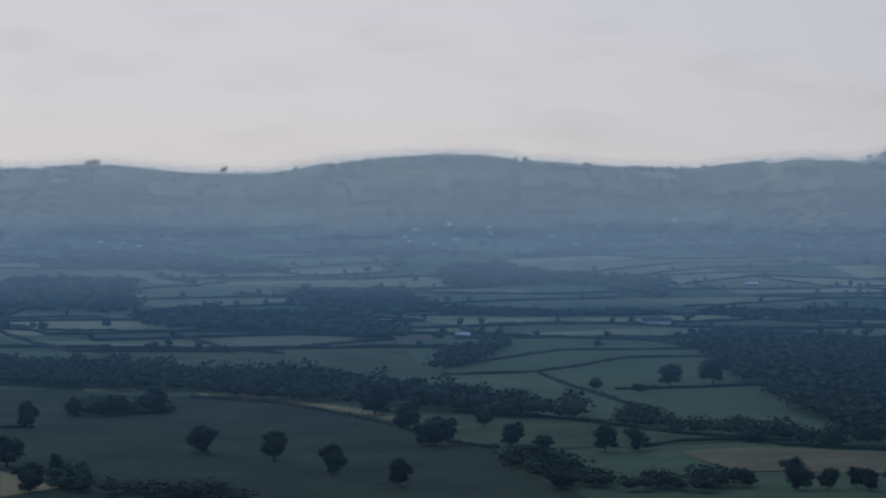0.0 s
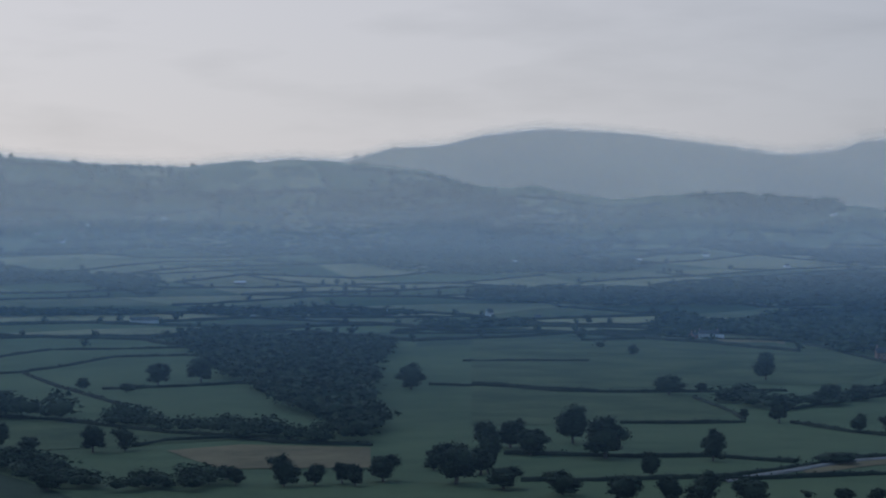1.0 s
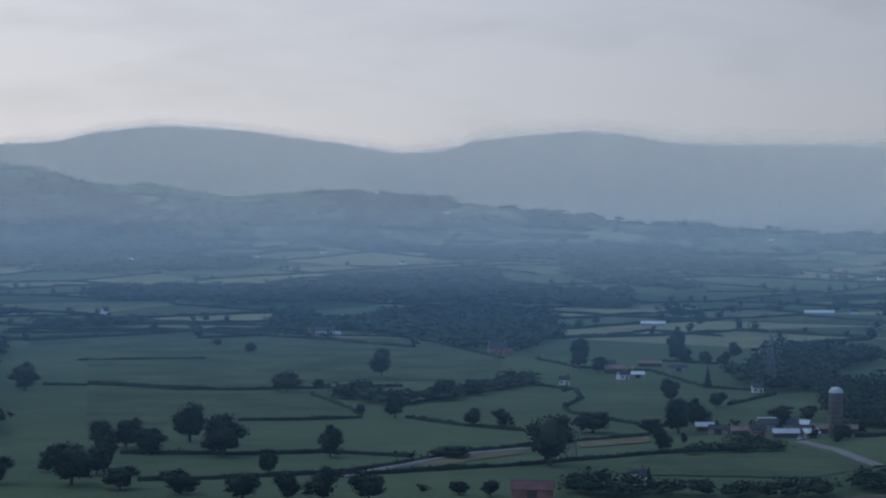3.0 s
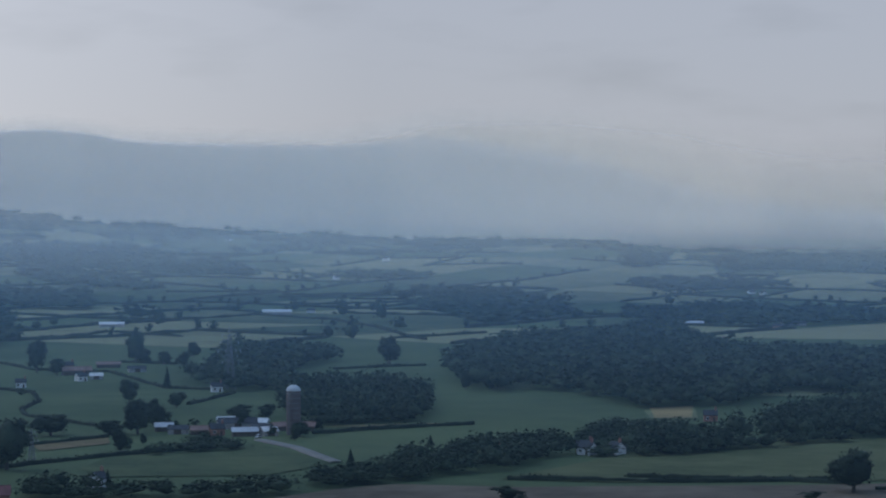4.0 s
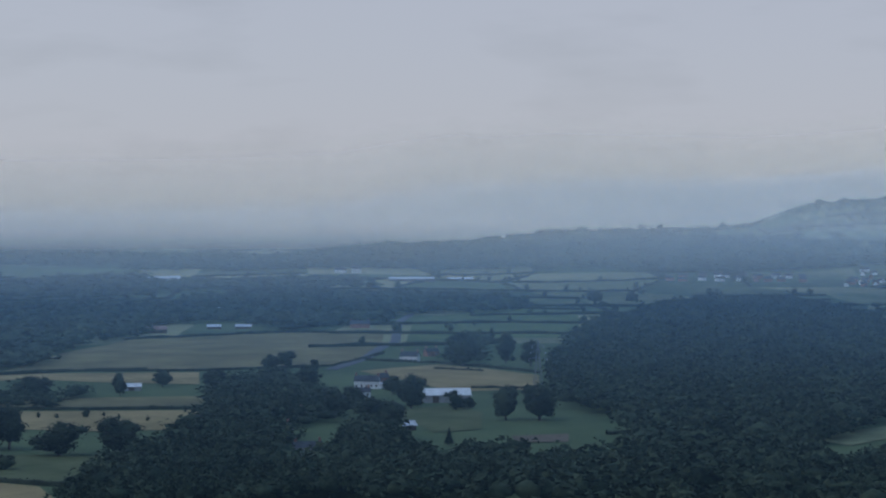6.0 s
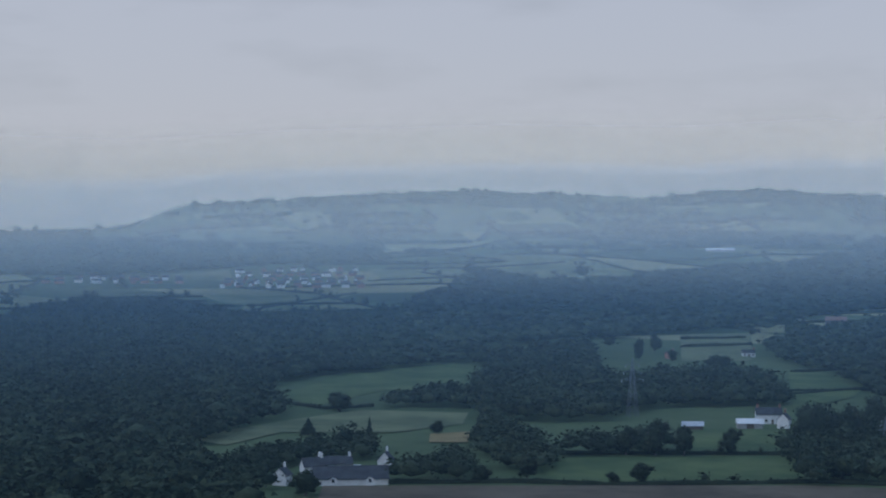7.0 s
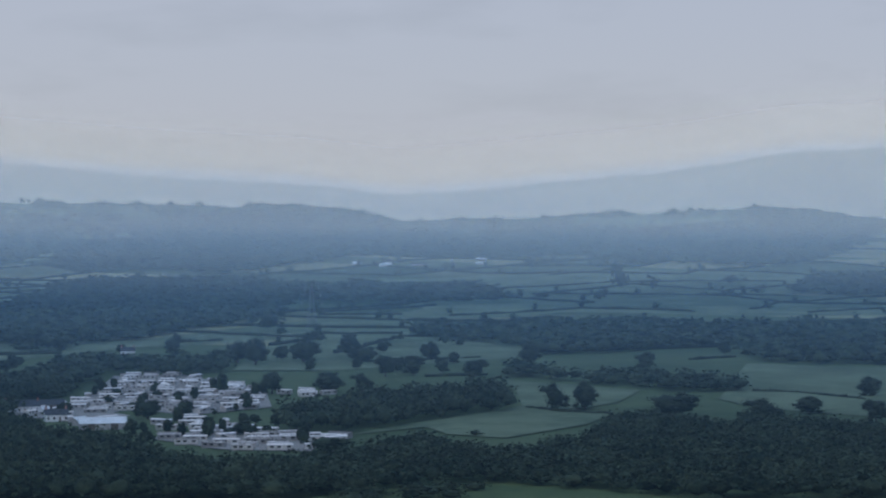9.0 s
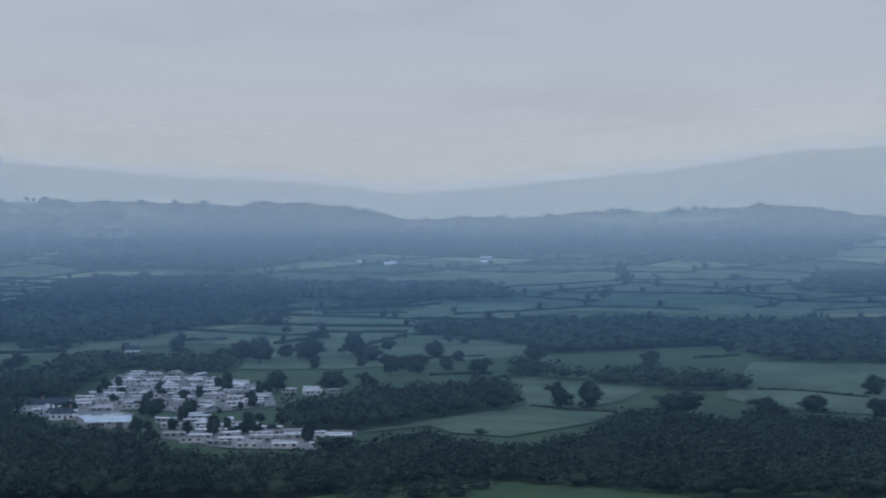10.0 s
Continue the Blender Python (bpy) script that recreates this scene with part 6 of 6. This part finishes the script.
tagged(new("distant_trees", arrays("distant_trees", cv, cf, "wood_leaves")), "far hedgerow trees across the valley", "trees", kind="stuff")
cv, cf = canopy([(x, y, high * 1.1, wide * 1.05) for x, y, wide, high in far_trees], 1)
tagged(new("scattered_trees", arrays("scattered_trees", cv, cf, "leaves")), "scattered small trees and bushes along hedges", "trees", kind="stuff")

# ---- farms and houses ----
house(205, 2091, 27.3, 7.6, 'white', 8)
barn(17, 1887, 11.8, 3.9, 'pale', 5)
barn(382, 2295, 19.3, 5.4, 'pale', -8)
house(355, 2276, 10.8, 6.0, 'white', 4)
house(332, 2261, 9.5, 5.3, 'white', -10)
barn(418, 2946, 15.5, 4.6, 'pale', 0)
barn(-153, 2222, 12.7, 4.6, 'pale', 12)
house(-34, 1924, 6.0, 5.0, 'white', 3)
barn(199, 3001, 46.9, 4.7, 'pale', 2)
house(579, 2217, 8.3, 9.5, 'white', 50)
barn(481, 2289, 20.7, 5.5, 'pale', -20)
house(618, 2167, 4.7, 4.7, 'white', 5)
barn(640, 1728, 20.1, 5.7, 'slate', 8)
barn(852, 3430, 18.4, 4.6, 'pale', 0)
barn(913, 3375, 27.2, 4.5, 'pale', 5)
barn(1456, 3251, 13.0, 5.6, 'white', 0)
house(634, 1707, 16.1, 6.6, 'white', 6)
house(620, 1705, 9.4, 5.7, 'brick', 70)
house(645, 1389, 12.7, 8.8, 'brick', 15)
barn(1251, 1905, 29.6, 5.3, 'white', 2)
barn(982, 1772, 22.1, 4.7, 'white', -4)
house(1293, 1904, 8.4, 4.8, 'white', 0)
barn(634, 1188, 17.5, 4.9, 'rust', 8)
barn(628, 1152, 7.5, 3.1, 'white', 0)
house(615, 1147, 4.7, 3.4, 'white', 30)
house(567, 1129, 3.0, 2.6, 'white', 0)
house(634, 1026, 3.8, 2.5, 'white', 10)
barn(484, 827, 7.5, 2.2, 'pale', 5)
house(355, 650, 3.9, 3.1, 'white', 60)
barn(307, 634, 13.2, 5.5, 'red', -3)
barn(515, 816, 16.5, 4.5, 'slate', 4)
barn(499, 785, 10.6, 3.4, 'pale', 6)
barn(511, 790, 8.3, 3.9, 'slate', -30)
house(492, 796, 4.9, 4.4, 'brick', 10)
silo(518, 776, 6.1, 21.3)
barn(532, 787, 7.4, 3.5, 'rust', -5)
barn(519, 832, 7.6, 2.5, 'white', 10)
barn(525, 816, 10.1, 3.0, 'white', -12)
barn(508, 780, 6.3, 2.4, 'white', 20)
barn(488, 804, 7.3, 2.9, 'rust', 6)
barn(483, 813, 8.4, 2.9, 'slate', -8)
barn(522, 794, 4.9, 3.0, 'rust', 30)
barn(677, 1226, 14.6, 2.9, 'rust', 5)
barn(672, 1181, 10.6, 2.8, 'slate', 10)
house(648, 1226, 7.2, 3.6, 'brick', 10)
barn(582, 477, 19.6, 7.0, 'red', -6)
barn(618, 489, 12.3, 5.3, 'red', -10)
house(642, 506, 7.2, 5.5, 'pink', 50)
tank(655, 490, 3.0, 5.1)
barn(701, 439, 9.5, 3.4, 'rust', 6)
house(800, 619, 10.5, 4.7, 'brick', 8)
house(1482, 1190, 10.9, 6.9, 'white', 10)
barn(2444, 1706, 46.5, 4.6, 'white', 0)
barn(2411, 2249, 51.4, 3.4, 'pale', 0)
barn(1353, 1144, 23.0, 3.7, 'slate', 4)
house(700, 708, 5.2, 3.6, 'brick', 5)
house(1440, 1371, 8.3, 5.2, 'brick', 5)
house(1228, 1231, 5.4, 4.1, 'white', 5)
barn(1432, 1471, 18.1, 4.3, 'pale', 5)
barn(1508, 1414, 21.5, 4.3, 'slate', 5)
house(563, 639, 3.1, 3.1, 'white', 5)
house(520, 643, 2.6, 2.6, 'white', 5)
barn(1065, 318, 23.7, 6.9, 'white', 6)
house(1143, 387, 13.8, 6.9, 'white', -8)
house(1173, 388, 6.4, 5.8, 'brick', 40)
house(1089, 372, 9.0, 4.2, 'white', 8)
barn(902, 287, 5.9, 3.9, 'pale', 20)
house(1379, 437, 12.0, 6.8, 'white', -15)
house(1450, 444, 9.5, 5.5, 'brick', 30)
barn(2105, 874, 32.0, 8.3, 'white', 4)
barn(1815, 760, 12.3, 4.1, 'pale', 2)
barn(1828, 737, 14.3, 4.1, 'pale', 2)
barn(2668, 1191, 45.5, 10.6, 'pale', 3)
barn(2801, 885, 61.0, 6.1, 'pale', 3)
barn(2879, 839, 34.3, 4.7, 'pale', 3)
barn(1091, 506, 10.6, 2.5, 'white', 3)
house(938, 352, 5.7, 4.7, 'white', 25)
house(769, 273, 5.5, 3.4, 'white', 35)
house(801, 296, 11.1, 4.0, 'slate', 10)
house(871, 332, 4.8, 2.9, 'slate', 60)
house(2955, 1017, 13.0, 11.4, 'white', 0)
barn(1711, 772, 21.5, 5.9, 'rust', 2)
house(1858, 636, 17.3, 7.1, 'brick', 2)
house(2947, 1039, 16.2, 8.1, 'white', 4)
barn(744, 37, 25.1, 5.8, 'manor', 4)
house(779, 26, 5.3, 6.9, 'manor', 80)
house(761, 51, 7.9, 6.7, 'manor', 20)
house(740, 60, 5.8, 5.8, 'manor', 70)
house(772, 44, 12.1, 6.0, 'manor', 5)
house(975, -139, 11.3, 7.2, 'white', 8)
house(948, -142, 7.0, 6.5, 'white', 80)
barn(948, -127, 10.9, 4.0, 'white', 6)
house(1530, -204, 8.8, 4.8, 'white', 10)
house(1508, -147, 5.5, 4.7, 'brick', 40)
barn(2045, -355, 19.4, 7.5, 'rust', 4)
barn(3620, -436, 47.4, 5.7, 'white', 0)
barn(937, -101, 8.8, 2.4, 'pale', 0)
house(979, -413, 16.6, 5.5, 'white', 4)
house(932, -410, 10.6, 5.4, 'white', 10)
house(748, -176, 4.8, 4.4, 'brick', 10)
barn(884, -411, 20.3, 5.1, 'white', 4)
barn(909, -411, 7.8, 3.6, 'white', 50)
barn(992, -428, 22.5, 4.5, 'slate', 4)
barn(982, -406, 11.0, 3.3, 'pale', -10)
house(1351, -647, 9.5, 6.0, 'white', 4)
barn(2813, -1729, 14.0, 4.5, 'white', 3)
barn(2761, -1747, 17.0, 5.0, 'white', -14)
house(2784, -1768, 9.0, 7.0, 'white', 24)
barn(2744, -1796, 24.0, 4.2, 'slate', 2)
tank(2716, -1838, 4.0, 10.0)
barn(2706, -1884, 15.0, 4.2, 'white', 6)
barn(2780, -1936, 17.0, 4.4, 'pale', 0)
house(-94, 3772, 9.0, 6.6, 'slate', -14.0)
house(328, 3766, 8.4, 6.0, 'slate', 1.0)
house(332, 3802, 10.0, 6.1, 'white', 16.0)
house(121, 3759, 7.3, 7.0, 'slate', 44.0)
house(-60, 3834, 8.9, 6.7, 'white', 25.0)
house(31, 3849, 9.2, 7.0, 'brick', 3.0)
house(85, 3804, 8.1, 6.4, 'white', 58.0)
house(231, 3791, 9.3, 6.5, 'brick', 33.0)
house(374, 3783, 8.9, 6.8, 'brick', -13.0)
house(189, 3830, 10.9, 6.7, 'brick', -51.0)
house(308, 3833, 7.7, 7.8, 'slate', -37.0)
house(229, 3772, 10.3, 6.0, 'white', -21.0)
house(-46, 3817, 10.4, 7.1, 'white', 36.0)
house(380, 3753, 7.5, 7.0, 'brick', 19.0)
house(-98, 3751, 10.4, 7.8, 'white', 18.0)
house(269, 3782, 9.3, 7.5, 'slate', 42.0)
house(342, 3773, 7.8, 6.9, 'white', -23.0)
house(39, 3830, 9.5, 8.0, 'brick', 0.0)
house(31, 3753, 8.5, 7.0, 'slate', -38.0)
house(241, 3799, 9.4, 6.7, 'brick', 14.0)
house(-106, 3837, 10.9, 8.0, 'slate', 12.0)
house(-92, 3823, 8.0, 6.4, 'brick', 47.0)
house(-60, 3777, 7.8, 6.5, 'white', -41.0)
house(232, 3772, 9.0, 7.8, 'slate', -58.0)
house(275, 3826, 7.8, 7.9, 'white', -46.0)
house(410, 3833, 8.2, 7.8, 'white', 27.0)
house(382, 3773, 10.4, 7.3, 'slate', 23.0)
house(163, 3784, 8.9, 6.2, 'slate', -2.0)
house(-50, 3844, 10.5, 6.5, 'brick', 4.0)
house(80, 3824, 7.6, 6.1, 'white', -27.0)
house(26, 3788, 10.0, 6.1, 'white', 41.0)
house(-14, 3771, 9.0, 6.8, 'white', 46.0)
house(263, 3807, 10.4, 7.3, 'brick', -20.0)
house(153, 3838, 7.7, 6.9, 'slate', -24.0)
house(352, 3777, 9.3, 6.0, 'white', -30.0)
house(222, 3765, 8.1, 7.6, 'slate', 36.0)
house(-12, 3842, 8.2, 6.2, 'white', 12.0)
house(402, 3785, 8.3, 6.1, 'white', -1.0)
house(189, 3802, 7.9, 6.3, 'white', -20.0)
house(-66, 3795, 8.1, 6.9, 'white', -52.0)
house(10, 3830, 10.8, 7.7, 'white', -59.0)
house(-24, 3785, 7.9, 7.4, 'slate', 37.0)
house(73, 3825, 9.4, 6.0, 'brick', -1.0)
house(142, 3847, 9.0, 7.1, 'slate', 34.0)
house(-518, 3724, 8.5, 6.3, 'white', -3.0)
house(-551, 3701, 9.1, 6.3, 'white', 53.0)
house(-488, 3729, 10.7, 6.3, 'white', -30.0)
house(-545, 3732, 8.9, 6.4, 'white', 21.0)
house(-526, 3718, 9.0, 6.3, 'white', 14.0)
house(-516, 3708, 8.8, 6.3, 'white', 46.0)
house(-547, 3729, 9.2, 6.4, 'white', 8.0)
house(-586, 3723, 9.9, 6.4, 'white', -47.0)
house(1138, 3389, 9.3, 6.5, 'white', 56.0)
house(1580, 3620, 10.3, 7.2, 'white', -25.0)
house(1263, 3411, 9.5, 6.6, 'white', 8.0)
house(1772, 3569, 10.4, 7.2, 'white', 19.0)
house(1309, 3177, 8.9, 6.2, 'white', 48.0)
house(2050, 3276, 10.0, 7.0, 'white', -51.0)
house(1746, 2507, 9.5, 6.3, 'white', 41.0)
house(2053, 2809, 10.8, 7.2, 'white', -39.0)
house(1943, 1894, 8.5, 5.6, 'white', 26.0)
house(1939, 1871, 8.4, 5.6, 'white', -57.0)
house(1201, 1216, 5.3, 3.6, 'white', 31.0)
house(1209, 1212, 5.3, 3.6, 'white', -39.0)
house(560, 634, 2.6, 1.8, 'white', -36.0)
house(569, 627, 2.6, 1.8, 'white', -56.0)
house(521, 644, 2.6, 1.7, 'white', -22.0)

# the housing estate beyond the woods: streets of small houses
def estate(a, b, c, d, streets, plots, seed):
    g = np.random.default_rng(seed)
    a, b, c, d = (np.array(q, float) for q in (a, b, c, d))
    for i_ in range(streets):
        for j_ in range(plots):
            if g.random() < 0.9:
                u, w = (j_ + g.uniform(0.2, 0.8)) / plots, (i_ + g.uniform(0.35, 0.65)) / streets
                x, y = (a * (1 - u) + b * u) * (1 - w) + (d * (1 - u) + c * u) * w
                house(float(x), float(y), float(g.uniform(8, 13)), float(g.uniform(6.0, 7.6)), "white" if g.random() < 0.5 else "brick", float(g.normal(0, 14)) + (90 if g.random() < 0.25 else 0))


estate((2815, 323), (2831, 118), (3142, 140), (3147, 320), 6, 10, 5)
estate((2879, 563), (2905, 363), (3008, 376), (2967, 549), 2, 9, 6)

# ---- pylons ----
pylon_at(1499, -879, 47.4)
pylon_at(1024, -82, 28.0)
pylon_at(1161, 647, 36.3)
pylon_at(651, 1040, 35.0)
pylon_at(1161, 294, 28.0)
pylon_at(375, 738, 12.9)
pylon_at(-502, 4914, 38.5)
pylon_at(-404, 4923, 46.2)
pylon_at(1272, -427, 31.4)
pylon_at(648, 1034, 25.4)
pylon_at(588, 483, 15.8)
pylon_at(580, 476, 17.5)
pylon_at(851, -167, 13.5)

# ---- the caravan park ----
pitches([(987, -441), (1075, -497), (1157, -545), (1153, -587), (1040, -581), (943, -530), (924, -473), (975, -469), (945, -439)], 60, 8.6, 12.4, 0.80)
pitches([(823, -403), (851, -459), (746, -453), (719, -432), (754, -401)], 56, 8.8, 12.4, 0.80)
pitches([(978, -399), (1018, -446), (938, -451), (907, -414)], 70, 12.0, 15.0, 0.55)
pitches([(898, -440), (924, -474), (866, -467), (846, -452), (845, -425)], 64, 11.0, 14.0, 0.7)
pitches([(780, -453), (777, -477), (730, -452), (745, -440)], 56, 8.8, 12.4, 0.85)
pitches([(1031, -583), (1029, -614), (976, -583), (984, -560)], 60, 9.0, 13.0, 0.8)


# ---- parked cars ----
car(668, 494, 20, "white", "white hatchback parked in the farmyard")
car(677, 490, 80, "slate", "dark grey car parked on the farm lane")
car(637, 479, 10, "white", "white saloon car parked beside the barn")
car(785, -172, 60, "pale", "pale grey car parked beside the lane")
car(499, 774, 30, "white", "white car parked in the farmyard below the silo")
car(737, -182, -40, "white", "white car on the narrow lane by the hedge")


# ---- haze painted as see-through sheets over the far valley and before the hills ----
def crest_at(hd):
    return np.maximum(np.interp(hd, RIDGE_AZ, RIDGE_EL), np.interp(hd, HILL_AZ, HILL_EL))


def softness(hd):
    """How gently the haze thins out above the skyline (degrees)."""
    return np.interp(hd, [-60, 20, 34, 44, 72, 84, 140], [0.25, 0.3, 0.6, 2.2, 2.2, 1.8, 2.0])


def haze_sheet(name, low, soft_at, radius_at, cover_at, label):
    """A haze sheet round the valley, from elevation low to just above the skyline."""
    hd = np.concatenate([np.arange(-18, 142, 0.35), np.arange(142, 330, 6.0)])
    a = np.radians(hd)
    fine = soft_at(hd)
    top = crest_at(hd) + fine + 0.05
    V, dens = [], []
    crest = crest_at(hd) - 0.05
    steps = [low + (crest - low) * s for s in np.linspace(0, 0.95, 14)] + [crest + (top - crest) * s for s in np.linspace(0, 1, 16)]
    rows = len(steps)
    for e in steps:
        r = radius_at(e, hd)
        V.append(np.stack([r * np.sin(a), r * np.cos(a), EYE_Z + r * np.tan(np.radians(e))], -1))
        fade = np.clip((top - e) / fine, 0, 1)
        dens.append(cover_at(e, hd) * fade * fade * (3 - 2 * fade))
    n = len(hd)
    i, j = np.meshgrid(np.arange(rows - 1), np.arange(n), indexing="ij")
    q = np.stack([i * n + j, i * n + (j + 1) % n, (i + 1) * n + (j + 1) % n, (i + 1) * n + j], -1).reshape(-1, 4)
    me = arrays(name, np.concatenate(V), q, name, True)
    me.attributes.new("haze_opacity", "FLOAT", "POINT").data.foreach_set("value", np.concatenate(dens).astype(np.float32))
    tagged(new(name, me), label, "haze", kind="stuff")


# sheet opacity set by elevation and heading, so far land looks hazier
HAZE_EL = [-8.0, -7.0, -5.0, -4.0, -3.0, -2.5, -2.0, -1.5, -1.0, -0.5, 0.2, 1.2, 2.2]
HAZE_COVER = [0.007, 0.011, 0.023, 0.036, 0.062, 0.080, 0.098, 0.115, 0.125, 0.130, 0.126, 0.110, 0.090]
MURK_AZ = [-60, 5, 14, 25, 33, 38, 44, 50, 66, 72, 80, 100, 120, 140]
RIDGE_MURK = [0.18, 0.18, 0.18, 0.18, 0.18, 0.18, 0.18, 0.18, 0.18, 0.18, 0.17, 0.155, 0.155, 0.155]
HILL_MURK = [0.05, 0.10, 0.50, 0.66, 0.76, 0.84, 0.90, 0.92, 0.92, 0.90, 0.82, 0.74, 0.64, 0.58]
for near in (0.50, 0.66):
    haze_sheet("valley_haze", -8.0, lambda hd: 0.22 * softness(hd), lambda e, hd: np.minimum(near * EYE_Z / np.tan(np.radians(np.maximum(-e, 1.2))), 3900 * near + 150.0 * e),
              lambda e, hd: np.interp(e, HAZE_EL, HAZE_COVER) * (1 - np.interp(hd, [34, 44, 72, 82], [0, 0.5, 0.5, 0]) * np.clip((e + 0.8) / 0.6, 0, 1)), "blue see-through sheet that paints haze over the valley")
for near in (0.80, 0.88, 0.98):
    haze_sheet("ridge_haze", -2.0, softness, lambda e, hd: near * np.interp(e, [-2.0, -1.0, -0.4, 0.0], [2000.0, 2700.0, 3300.0, 3600.0]),
              lambda e, hd: np.interp(hd, MURK_AZ, RIDGE_MURK) * np.clip((e + 2.0) / 2.2, 0, 1) ** 1.5, "pale see-through sheet that paints haze before the long ridge")
haze_sheet("hill_haze", -0.6, lambda hd: np.interp(hd, [30, 36, 44, 72, 84, 140], [0.06, 0.3, 2.2, 2.2, 1.8, 2.0]), lambda e, hd: np.interp(hd, [36, 46, 70, 80], [4330.0, 3640.0, 3640.0, 4330.0]),
          lambda e, hd: np.interp(hd, MURK_AZ, HILL_MURK) * np.clip((e + 0.6) / 0.9, 0, 1), "pale see-through sheet that paints haze before the far hills")
